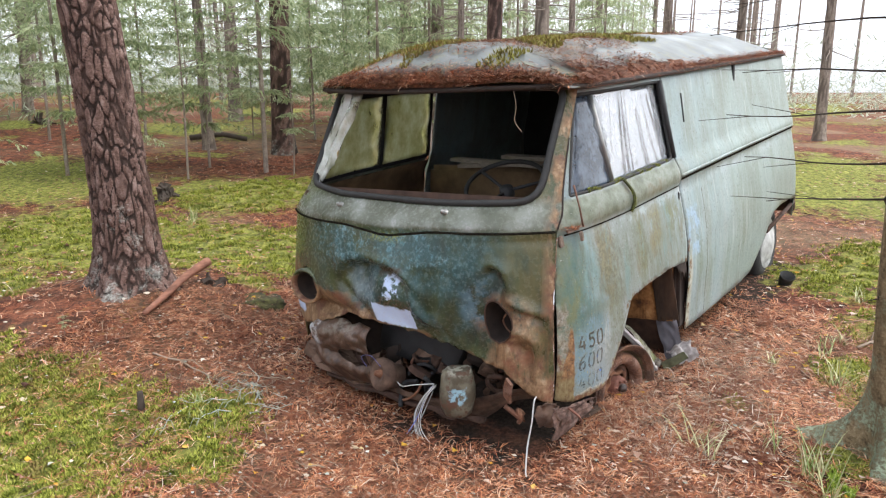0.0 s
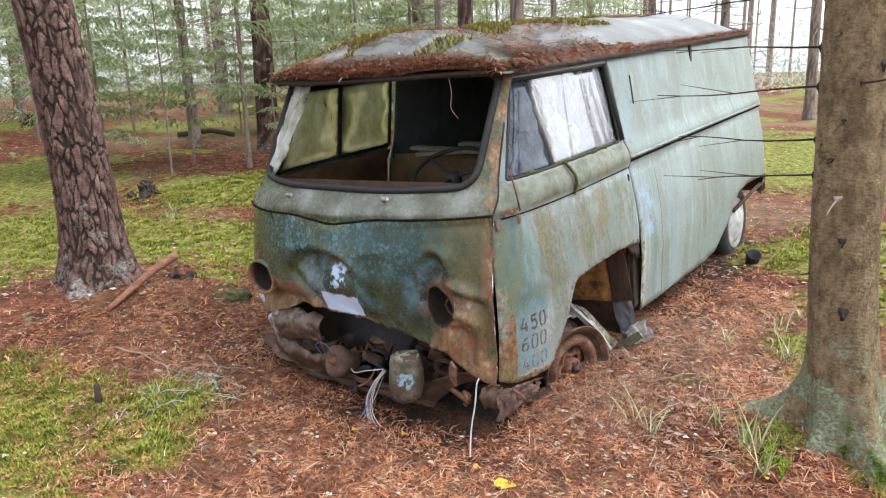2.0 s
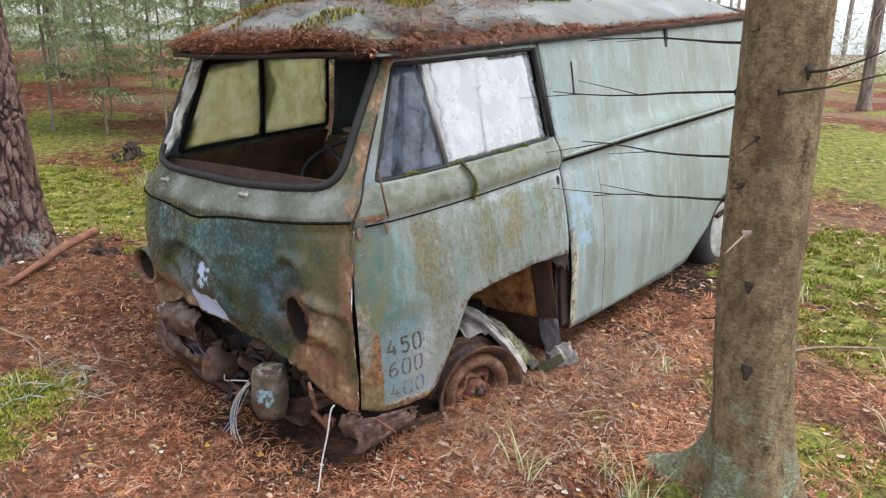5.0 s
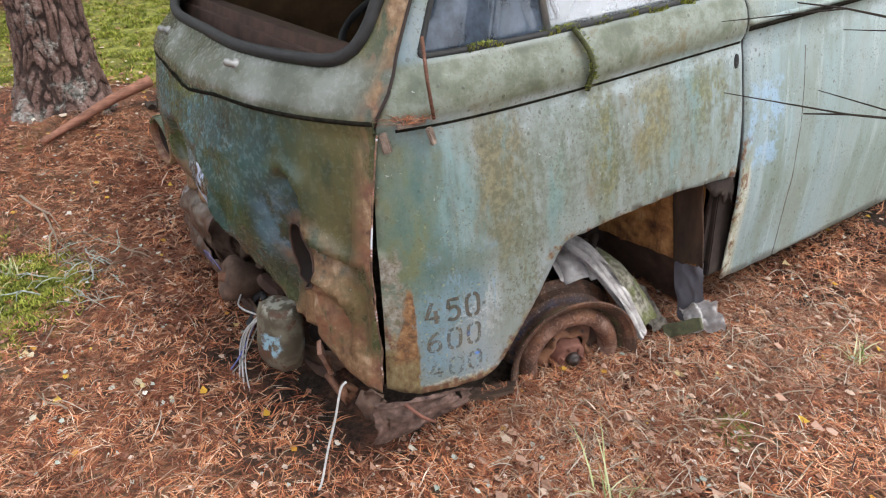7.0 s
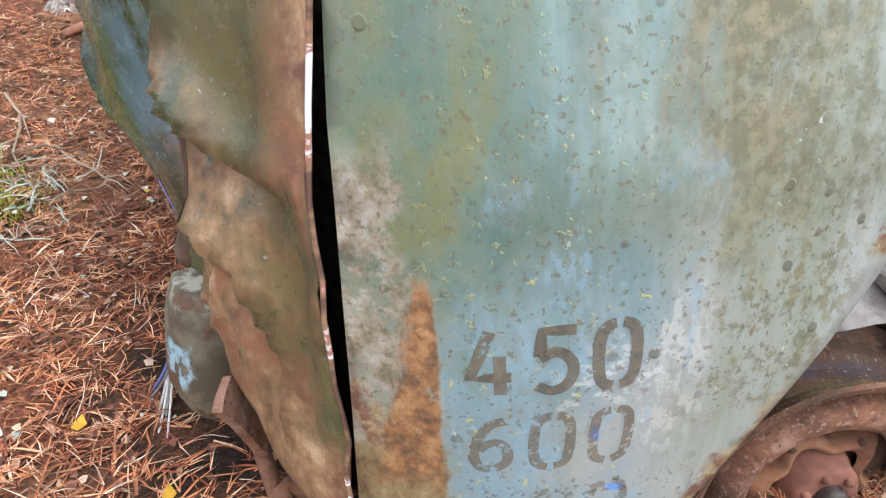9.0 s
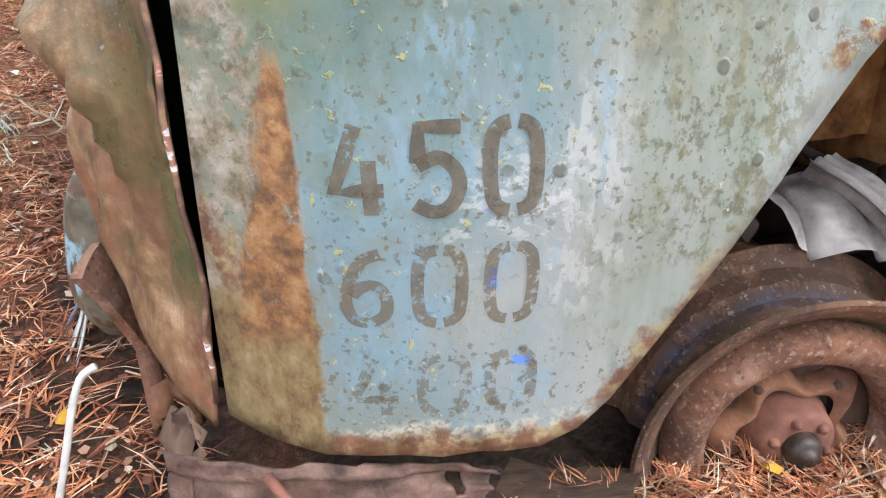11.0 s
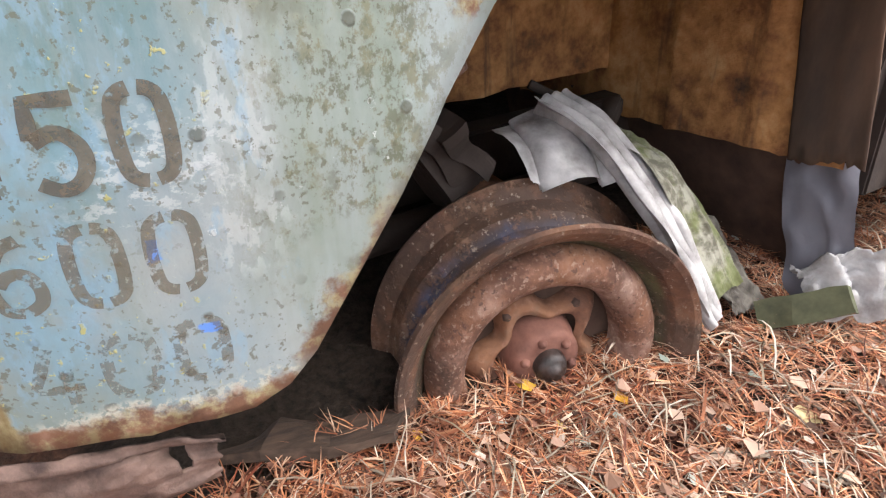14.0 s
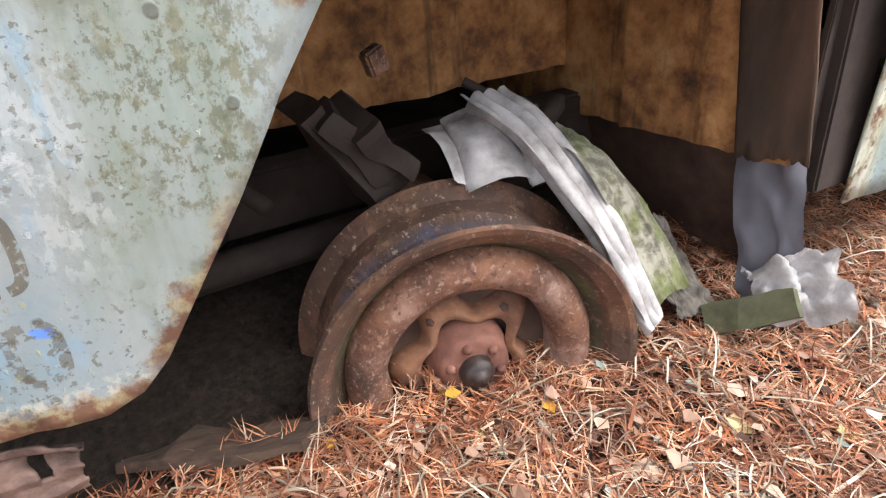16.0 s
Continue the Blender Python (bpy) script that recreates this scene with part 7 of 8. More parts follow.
def bare_branches(name, n, z0, z1, reach, r0, seed, parent, material, twigs=4, lean=-0.15):
    rnd, bm = random.Random(seed), bmesh.new()
    for i in range(n):
        a, z, ln = rnd.uniform(0, 6.28), rnd.uniform(z0, z1), reach * rnd.uniform(0.35, 1.0)
        d = Vector((math.cos(a), math.sin(a), rnd.uniform(lean - 0.2, lean + 0.25)))
        p = [Vector((math.cos(a) * r0, math.sin(a) * r0, z))]
        for k in range(5):
            d = (d + Vector((rnd.uniform(-0.2, 0.2), rnd.uniform(-0.2, 0.2), rnd.uniform(-0.1, 0.14)))).normalized()
            p.append(p[-1] + d * ln / 5)
        tube(bm, p, 0.0125, 4, 0.25, False)
        for k in range(twigs):
            j = rnd.randint(1, 4)
            s = (d + Vector((rnd.uniform(-1, 1), rnd.uniform(-1, 1), rnd.uniform(-0.5, 0.4)))).normalized()
            tube(bm, [p[j], p[j] + s * ln * 0.15, p[j] + s * ln * 0.28 + Vector((0, 0, -0.02))], 0.0035, 3, 0.4, False)
    return tagged(part(name, bm, material, parent, "thin dead grey branches"), kind="stuff")


def spruce_crown(name, z0, z1, reach, seed, parent, dens=1.0, droop=0.35, gap=0.16, wide=1.0):
    """Drooping branches set with many small needle sprays."""
    rnd = random.Random(seed)
    vs, fs = [], []

    def blade(p, d, ln, w):
        s = d.cross(Vector((rnd.uniform(-0.4, 0.4), rnd.uniform(-0.4, 0.4), 1))).normalized() * w
        k = len(vs)
        b = p + d * ln * 0.15
        vs.extend([b + s, p + d * ln, b - s])
        fs.append((k, k + 1, k + 2))

    z = z0
    while z < z1:
        f = (z - z0) / (z1 - z0)
        ln0 = reach * (1 - f) ** 0.8 * (0.55 + 0.45 * min(1, f * 6)) + 0.08
        for b in range(int(5 + 2 * rnd.random())):
            a, ln = rnd.uniform(0, 6.28), ln0 * rnd.uniform(0.65, 1.1)
            steps = max(4, int(ln / 0.085 * dens))
            for k in range(steps):
                t = (k + rnd.random()) / steps
                p = Vector((math.cos(a) * t * ln, math.sin(a) * t * ln, z + ln * (0.15 * t - droop * t * t)))
                for sgn in (-1, 1):
                    aa = a + sgn * rnd.uniform(0.5, 1.1)
                    d = Vector((math.cos(aa), math.sin(aa), rnd.uniform(-0.75, 0.05))).normalized()
                    l = (0.07 + 0.22 * ln * (1 - t)) * rnd.uniform(0.6, 1.1)
                    blade(p, d, l, wide * (0.008 + 0.005 * rnd.random()))
                    for q in range(5):
                        blade(p + d * l * (0.1 + 0.17 * q), (d + Vector((rnd.uniform(-0.8, 0.8), rnd.uniform(-0.8, 0.8), rnd.uniform(-0.8, 0.1)))).normalized(), l * rnd.uniform(0.3, 0.55), wide * 0.0095)
            blade(Vector((math.cos(a) * 0.02, math.sin(a) * 0.02, z)), Vector((math.cos(a), math.sin(a), 0.05)).normalized(), ln * 0.8, 0.004)
        z += gap + 0.6 * gap * rnd.random()
    return tagged(mesh_ob(name, vs, fs, SPRUCE, parent, "dull green drooping needle sprays", smooth=False), kind="stuff")


# the large pine beside the van
gz = ground_z(*PINE_AT, False)
pine = thing("pine_tree", "large old pine with plated red-brown bark and lichen at its foot", "tree", m=Matrix.Translation((PINE_AT[0], PINE_AT[1], gz - 0.06)))
trunk_mesh("trunk", [(0, 0, 0), (-0.05, 0.0, 0.7), (-0.11, -0.01, 1.3), (-0.17, -0.02, 1.8), (-0.23, -0.04, 2.4), (-0.29, -0.05, 3.0)], lambda h: 0.185 + 0.075 * math.exp(-h / 0.22) - 0.006 * h, 290, 150, PINE_BARK, pine, 0.020, flare=((0.5, 0.5, 0.10), (2.4, 0.5, 0.09), (4.0, 0.45, 0.10), (5.4, 0.45, 0.10)))
trunk_mesh("upper_trunk", [(-0.287, -0.05, 2.97), (-0.42, -0.1, 5.0), (-0.6, -0.1, 9.0)], lambda h: 0.167 - 0.008 * h, 40, 30, PINE_BARK, pine, 0.01)
bare_branches("dead_branch", 10, 3.0, 6.0, 1.2, 0.17, 3, pine, FAR_BARK)
spruce_crown("crown", 6.0, 9.3, 1.8, 77, pine, 0.5, 0.1, 0.35, 2.0)

# the near spruce
gz = ground_z(*SPRUCE_AT, False)
near = thing("spruce_tree", "spruce with olive-grey bark, dead branch stubs and a mossy root flare", "tree", m=Matrix.Translation((SPRUCE_AT[0], SPRUCE_AT[1], gz - 0.10)))
trunk_mesh("trunk", [(0.0, -0.01, 0), (-0.04, 0.0, 0.35), (-0.082, -0.01, 0.8), (-0.112, -0.02, 1.6), (-0.155, -0.02, 2.8), (-0.26, -0.02, 5.0), (-0.34, 0, 9.0)], lambda h: 0.133 + 0.050 * math.exp(-h / 0.14) - 0.006 * h, 300, 96, SPRUCE_BARK, near, 0.005, flare=((2.95, 0.36, 0.52), (1.2, 0.4, 0.10), (5.35, 0.34, 0.34), (0.2, 0.32, 0.20), (4.2, 0.30, 0.10)))
KNOT = make_plain("dark_knot_wood", (0.035, 0.027, 0.020), 0.95, 0, 0.5, 40.0)
rnd = random.Random(31)
for i, (h, a, ln, swing) in enumerate(((0.80, 3.75, 0.05, 0), (0.95, 4.75, 0.06, 0), (1.12, 4.55, 0.13, 0), (1.20, 3.5, 0.45, 0), (1.34, 3.3, 0.55, 0), (1.42, 4.6, 0.10, 0), (1.55, 3.45, 0.62, 0), (1.56, 4.95, 0.42, 1.3), (1.62, 5.5, 0.30, 0.3), (1.70, 3.2, 0.60, 0), (1.86, 5.0, 0.45, 1.2), (1.9, 3.4, 0.7, 0), (2.05, 3.0, 0.7, 0), (0.66, 4.9, 0.04, 0), (1.27, 4.35, 0.05, 0), (1.74, 4.4, 0.04, 0))):
    bm = bmesh.new()
    ox = -0.082 - 0.036 * (h - 0.8)
    c, s = math.cos(a), math.sin(a)
    p0 = Vector((ox + 0.129 * c, 0.129 * s, h))
    knot = Matrix.Translation(p0) @ Vector((c, s, 0)).to_track_quat("Z", "Y").to_matrix().to_4x4() @ Matrix.Diagonal((rnd.uniform(0.6, 1.0), rnd.uniform(0.8, 1.5), 1, 1))
    lathe(bm, [(0.025, -0.010), (0.019, 0.004), (0.011, 0.009), (0.005, 0.014), (0.001, 0.015)], 10, knot, 0.30)
    d = Vector((c, s, -0.35 if ln < 0.2 else 0.0))
    p = [p0]
    for k in range(6):
        turn = Vector((-d.y, d.x, 0)) * swing * 0.28 + Vector((0, 0, 0.10 if swing else 0.0))
        d = (d + turn + Vector((rnd.uniform(-0.12, 0.12), rnd.uniform(-0.12, 0.12), rnd.uniform(-0.08, 0.08)))).normalized()
        p.append(p[-1] + d * ln / 6)
    tube(bm, p, 0.0050, 5, 0.3)
    if ln > 0.3:
        for k in (3, 5):
            sd = (d + Vector((rnd.uniform(-0.8, 0.8), rnd.uniform(-0.8, 0.8), rnd.uniform(-0.3, 0.3)))).normalized()
            tube(bm, [p[k], p[k] + sd * 0.12, p[k] + sd * 0.22], 0.0022, 3, 0.4, False)
    part("branch_stub", bm, KNOT if i != 2 else DRY, near, "dead branch stub on a dark knot")
bare_branches("dead_branch", 26, 2.2, 6.0, 1.3, 0.10, 5, near, FAR_BARK)
spruce_crown("crown", 5.4, 9.5, 1.2, 78, near, 0.4, 0.35, 0.5, 2.0)


# trees of the wood around, built once and repeated
def tall_tree(name, label, radius, seed, material, branches, crown_z, lean):
    t = thing(name, label, "tree", "trees of the wood")
    trunk_mesh("trunk", [(0, 0, -0.1), (lean * 0.2, 0, 1.5), (lean * 0.5, 0.02, 4.0), (lean, 0, 9.0), (lean * 1.3, 0, 14.0)], lambda h: radius * (1 + 0.5 * math.exp(-h / 0.25)) * (1 - h / 17), 60, 18, material, t, 0.008)
    bare_branches("dead_branch", branches, 1.6, crown_z + 1.0, 1.5, radius * 0.8, seed, t, FAR_BARK, 5)
    spruce_crown("crown", crown_z + 2.0, 13.8, 1.1, seed + 1, t, 0.3, 0.35, 1.0, 2.0)
    return t


def young_spruce(label, h, reach, seed, z0=0.25, dens=1.0):
    t = thing("young_spruce", label, "tree", "young spruces")
    trunk_mesh("trunk", [(0, 0, -0.05), (0.02, 0.01, h * 0.4), (0.0, 0.0, h)], lambda z: 0.006 + 0.0055 * h * 0.6 * max(0.02, 1 - z / h), 24, 8, FAR_BARK, t, 0.0)
    spruce_crown("crown", z0, h, reach, seed, t, dens)
    return t


def stand(ob, x, y, turn, s=1.0, tilt=0.0):
    ob.matrix_world = pose(x, y, ground_z(x, y) - 0.02, tilt, tilt * 0.5, turn) @ Matrix.Diagonal((s, s, s, 1))


kinds = [tall_tree("pine_tree", "tall pine with a straight reddish trunk", 0.19, 11, PINE_BARK, 16, 6.5, 0.1),
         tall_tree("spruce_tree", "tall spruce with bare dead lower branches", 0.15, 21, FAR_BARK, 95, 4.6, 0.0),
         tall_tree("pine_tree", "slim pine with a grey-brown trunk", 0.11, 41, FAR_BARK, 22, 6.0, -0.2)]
saps = [young_spruce("young spruce with thin hanging green branches", 3.4, 1.05, 51, 0.5), young_spruce("young spruce with sparse green branches", 4.6, 1.35, 61, 0.7, 0.8), young_spruce("thin spruce sapling with sparse branches", 2.6, 0.55, 71, 0.9, 0.7), young_spruce("tiny spruce with a green top", 1.15, 0.42, 81, 0.62, 1.4)]
# trees that can be told apart: kind, x, y, scale
KNOWN = ((0, -8.2, 4.85, 0.97, 10), (1, -13.2, 7.3, 1.05, 40), (1, -24.0, 6.9, 1.3, 0), (0, -2.9, 3.5, 0.55, 50), (1, -3.3, 5.1, 0.72, 80), (2, -2.05, 14.9, 1.1, 20), (2, -4.6, 8.2, 0.6, 0), (2, -3.9, 10.6, 0.8, 30), (1, -2.9, 11.5, 0.7, 60), (1, -4.5, 5.0, 0.42, 15), (1, -6.0, 6.3, 0.8, 33), (2, -9.6, 4.3, 0.9, 5))
first = set()


def plant(pool, k, x, y, turn, s, tilt=0.0):
    key = (id(pool), k)
    if key in first:
        ob = copy_thing(pool[k], Matrix())
    else:
        first.add(key)
        ob = pool[k]
    stand(ob, x, y, turn, s, tilt)


for k, x, y, s, turn in KNOWN:
    plant(kinds, k, x, y, turn, s)
for k, x, y, s, turn in ((2, -7.35, 2.55, 1.15, 0), (3, -6.5, 3.7, 1.1, 0), (0, -9.4, 2.6, 1.0, 40), (0, -10.4, 5.8, 0.9, 90), (1, -7.2, -0.6, 0.9, 10), (0, -6.6, -1.7, 0.8, 70), (1, -9.6, 7.6, 1.0, 200), (0, -8.9, 8.6, 1.1, 120), (3, -2.62, -1.02, 0.14, 0), (1, -5.7, 4.6, 1.25, 15), (0, -7.7, 6.4, 1.7, 75), (1, -5.9, 6.0, 1.4, 130), (1, -8.4, 8.7, 1.6, 30), (0, -9.1, 6.3, 1.5, 250), (0, -8.0, 3.3, 1.35, 310), (1, -8.9, 1.6, 1.3, 20), (0, -6.2, -1.0, 1.2, 180), (0, -11.0, 8.9, 1.7, 60), (1, -12.0, 4.4, 1.5, 90)):
    plant(saps, k, x, y, turn, s)
rnd = random.Random(7)
spots = [(x, y) for _, x, y, _, _ in KNOWN] + [PINE_AT, SPRUCE_AT]
count = 0
while count < 36:
    r, a = 9 + 40 * rnd.random() ** 1.3, rnd.uniform(0, 2 * math.pi)
    x, y = 0.5 + r * math.cos(a), -0.5 + r * math.sin(a)
    open_side = x > -3.2 * (y / 12) and y > 3
    if open_side and rnd.random() < 0.72:
        continue
    if min(math.hypot(x - p, y - q) for p, q in spots) < 1.5:
        continue
    if -14 < x < 0 and 0 < y < 12 and r < 12:
        continue
    if x > 0 and (r < 22 or rnd.random() < 0.6):
        continue
    spots.append((x, y))
    count += 1
    plant(kinds, rnd.choice((0, 1, 1, 2)), x, y, rnd.uniform(0, 360), rnd.uniform(0.75, 1.2), rnd.uniform(-1.5, 1.5))
count = 0
while count < 64:
    r, a = 8.5 + 22 * rnd.random(), rnd.uniform(radians(114), radians(212))
    x, y = 0.5 + r * math.cos(a), -0.5 + r * math.sin(a)
    if min(math.hypot(x - p, y - q) for p, q in spots) < 0.9:
        continue
    spots.append((x, y))
    count += 1
    plant(saps, rnd.choice((0, 0, 1, 1, 2)), x, y, rnd.uniform(0, 360), rnd.uniform(1.0, 2.1))
# the wood behind the path
count = 0
while count < 26:
    r, a = 7.5 + 18 * rnd.random(), rnd.uniform(radians(-125), radians(50))
    x, y = 0.8 + r * math.cos(a), -1.0 + r * math.sin(a)
    if min(math.hypot(x - p, y - q) for p, q in spots) < 1.6:
        continue
    spots.append((x, y))
    count += 1
    plant(kinds, rnd.choice((0, 1, 2)), x, y, rnd.uniform(0, 360), rnd.uniform(0.8, 1.15))
# far wood
rnd = random.Random(17)
vs, fs = [], []
for i in range(150):
    a, r = rnd.uniform(radians(60), radians(230)), rnd.uniform(46, 90)
    x, y = r * math.cos(a), r * math.sin(a)
    z, w, h = ground_z(x, y) - 0.3, rnd.uniform(0.10, 0.2), rnd.uniform(12, 17)
    k = len(vs)
    for j in range(5):
        b = 2 * math.pi * j / 5
        vs += [(x + w * math.cos(b), y + w * math.sin(b), z), (x + 0.4 * w * math.cos(b), y + 0.4 * w * math.sin(b), z + h)]
    fs += [(k + 2 * j, k + 2 * ((j + 1) % 5), k + 2 * ((j + 1) % 5) + 1, k + 2 * j + 1) for j in range(5)]
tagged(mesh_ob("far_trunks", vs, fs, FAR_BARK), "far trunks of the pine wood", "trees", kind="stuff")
# thicket in pale needles that carry the haze of distance in their colour
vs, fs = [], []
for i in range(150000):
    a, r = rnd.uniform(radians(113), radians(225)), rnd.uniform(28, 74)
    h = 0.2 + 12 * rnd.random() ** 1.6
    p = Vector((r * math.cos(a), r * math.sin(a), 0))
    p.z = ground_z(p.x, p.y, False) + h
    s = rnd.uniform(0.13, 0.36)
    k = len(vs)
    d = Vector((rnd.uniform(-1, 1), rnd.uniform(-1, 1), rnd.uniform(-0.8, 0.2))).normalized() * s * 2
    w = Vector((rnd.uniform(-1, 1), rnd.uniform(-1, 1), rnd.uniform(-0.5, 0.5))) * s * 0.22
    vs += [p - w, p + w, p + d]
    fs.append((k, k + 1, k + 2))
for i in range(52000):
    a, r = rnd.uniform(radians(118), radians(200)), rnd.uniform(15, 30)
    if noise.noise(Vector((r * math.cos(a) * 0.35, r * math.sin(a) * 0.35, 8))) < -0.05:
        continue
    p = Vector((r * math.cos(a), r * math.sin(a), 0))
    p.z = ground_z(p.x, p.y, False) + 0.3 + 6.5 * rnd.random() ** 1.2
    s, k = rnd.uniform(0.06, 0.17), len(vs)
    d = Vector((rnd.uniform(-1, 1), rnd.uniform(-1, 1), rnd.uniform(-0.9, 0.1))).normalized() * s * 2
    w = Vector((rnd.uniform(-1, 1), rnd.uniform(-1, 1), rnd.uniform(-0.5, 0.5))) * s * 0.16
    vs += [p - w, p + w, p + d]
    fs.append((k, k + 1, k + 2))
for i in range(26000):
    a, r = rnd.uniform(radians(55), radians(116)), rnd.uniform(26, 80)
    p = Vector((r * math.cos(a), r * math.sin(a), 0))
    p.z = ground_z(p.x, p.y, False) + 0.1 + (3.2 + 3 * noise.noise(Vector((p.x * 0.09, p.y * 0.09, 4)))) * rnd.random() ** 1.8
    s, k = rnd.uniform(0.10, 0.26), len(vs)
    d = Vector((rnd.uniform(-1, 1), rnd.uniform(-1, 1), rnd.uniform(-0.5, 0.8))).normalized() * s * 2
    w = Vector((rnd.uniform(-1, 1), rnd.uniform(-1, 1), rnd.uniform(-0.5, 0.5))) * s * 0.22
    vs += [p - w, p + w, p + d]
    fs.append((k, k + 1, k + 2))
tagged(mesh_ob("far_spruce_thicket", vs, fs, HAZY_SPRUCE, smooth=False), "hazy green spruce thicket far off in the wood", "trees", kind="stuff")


# ---- things on the ground ----
def on_ground(x, y, up=0.0):
    return Vector((x, y, ground_z(x, y) + up))


def round_chunk(name, size, at, turn, seed, material, label, category, rough=0.25):
    bm = bmesh.new()
    bmesh.ops.create_icosphere(bm, subdivisions=3, radius=1.0)
    for v in bm.verts:
        k = 1 + rough * noise.noise(v.co * 2.2 + Vector((seed, 0, 0))) + rough * 0.5 * noise.noise(v.co * 6 + Vector((0, seed, 0)))
        v.co = Vector((v.co.x * size[0], v.co.y * size[1], v.co.z * size[2])) * k
    bmesh.ops.transform(bm, matrix=Matrix.Translation(at) @ pose(0, 0, 0, 0, 0, turn), verts=bm.verts)
    return tagged(part(name, bm, material), label, category)


def ragged_stump(x, y, r, seed, label):
    """Splintered upright shards round a rotten core."""
    rnd = random.Random(seed)
    stump = thing("rotten_stump", label, "stump", m=Matrix.Translation(on_ground(x, y, -0.06)))
    for i in range(16):
        bm = bmesh.new()
        a, q = rnd.uniform(0, 6.283), r * rnd.random() ** 0.5
        h = r * rnd.uniform(0.5, 1.25) * (1.25 - q / r)
        crumpled(bm, (r * rnd.uniform(0.25, 0.5), r * rnd.uniform(0.2, 0.4), h), Matrix.Translation((q * math.cos(a), q * math.sin(a), h * 0.5)) @ pose(0, 0, 0, rnd.uniform(-25, 25), rnd.uniform(-25, 25), rnd.uniform(0, 180)), seed + i * 1.3, 0.05, 3)
        part("shard", bm, STUMP, stump, smooth=False)
    return stump


BROKEN = make_plain("red_broken_wood", (0.22, 0.10, 0.065), 0.9, 0, 0.5, 14.0, stretch=(1, 1, 4))
STUMP = make_plain("dark_rotten_wood", (0.06, 0.045, 0.035), 0.95, 0, 0.5, 10.0)
bm = bmesh.new()
a, b = on_ground(-2.76, 0.0, 0.17), on_ground(-2.52, -0.60, 0.012)
tube(bm, curve_pts([a, a.lerp(b, 0.35) + Vector((-0.012, 0, 0.012)), a.lerp(b, 0.7) + Vector((0.01, 0, 0.01)), b], 14), 0.032, 9, 0.5)
tagged(part("fallen_branch", bm, BROKEN), "broken red-brown branch leaning on the stump", "branch")
ragged_stump(-2.80, 0.04, 0.11, 9, "small rotten stump beside the pine")
ragged_stump(-6.4, 1.65, 0.20, 3, "black rotten stump with needles on it")
ragged_stump(-15.4, 3.8, 0.26, 5, "dark old stump far off in the moss")
round_chunk("moss_hummock", (0.16, 0.11, 0.05), on_ground(-2.45, 0.16, -0.015), 30, 7, make_plain("dark_peat", (0.05, 0.04, 0.022), 0.95, 0, 0.6, 30.0, 0.012, second=(0.13, 0.13, 0.04)), "dark peaty clod with a mossy top", "clod", 0.9)
bm = bmesh.new()
tube(bm, [on_ground(-10.7, 4.6, 0.09), on_ground(-10.2, 5.0, 0.10), on_ground(-9.9, 5.3, 0.05)], 0.055, 9, 0.8)
tagged(part("log", bm, STUMP), "short dark log lying in the moss", "log")
bm = bmesh.new()
lathe(bm, [(0.042, 0.0), (0.053, 0.075), (0.057, 0.105), (0.054, 0.107), (0.038, 0.015), (0.001, 0.012)], 18, Matrix.Translation(on_ground(0.155, 3.2, -0.01)) @ pose(0, 0, 0, 22, 18, 0))
tagged(part("pot", bm, RUBBER), "small black plastic pot tilted in the needles", "pot")
bm = bmesh.new()
tube(bm, [on_ground(-1.69, -1.06, -0.02), on_ground(-1.69, -1.06, 0.10)], 0.020, 7, 0.7)
tagged(part("branch_stub", bm, STUMP), "short dark stub sticking out of the moss", "stub")


def ground_twig(x, y, turn, ln, r, seed, label, material=None, forks=2):
    rnd, bm = random.Random(seed), bmesh.new()
    d = Vector((math.cos(radians(turn)), math.sin(radians(turn)), 0))
    p, q = [], Vector((x, y, 0))
    for k in range(7):
        p.append(on_ground(q.x, q.y, 0.008 + r + 0.012 * rnd.random()))
        d = (d + Vector((rnd.uniform(-0.3, 0.3), rnd.uniform(-0.3, 0.3), 0))).normalized()
        q = q + d * ln / 6
    tube(bm, p, r, 5, 0.4)
    for k in range(forks):
        j = rnd.randint(1, 5)
        s = (d + Vector((rnd.uniform(-1.2, 1.2), rnd.uniform(-1.2, 1.2), 0))).normalized() * ln * 0.3
        e = p[j] + s
        tube(bm, [p[j], p[j] + s * 0.5 + Vector((0, 0, 0.015)), on_ground(e.x, e.y, 0.012)], r * 0.6, 4, 0.5)
    return tagged(part("twig", bm, material or DRY), label, "twig", "twigs on the ground")


ground_twig(-2.15, -0.75, 20, 0.55, 0.007, 1, "pale dry forked twig on the needles", forks=4)
ground_twig(-1.75, -0.55, 60, 0.35, 0.005, 2, "pale dry twig on the needles")
ground_twig(0.85, 2.05, 75, 0.9, 0.010, 3, "long grey stick on the needles")
rnd = random.Random(23)
for i in range(26):
    ground_twig(-1.42 + rnd.gauss(0, 0.13), -0.62 + rnd.gauss(0, 0.11), rnd.uniform(0, 360), rnd.uniform(0.08, 0.26), rnd.uniform(0.002, 0.0042), 600 + i, "grey lichen-covered twig in a heap on the needles", material=LICHEN if i % 3 else DRY, forks=3)
rnd = random.Random(19)
for i in range(70):
    x, y = rnd.uniform(-2.6, 1.3), rnd.uniform(-1.9, 2.6)
    if -1.75 < x < 0.0 and y > -0.05:
        continue
    ground_twig(x, y, rnd.uniform(0, 360), rnd.uniform(0.10, 0.35), rnd.uniform(0.0018, 0.004), 100 + i, "small dry twig on the forest floor", forks=rnd.randint(0, 2))
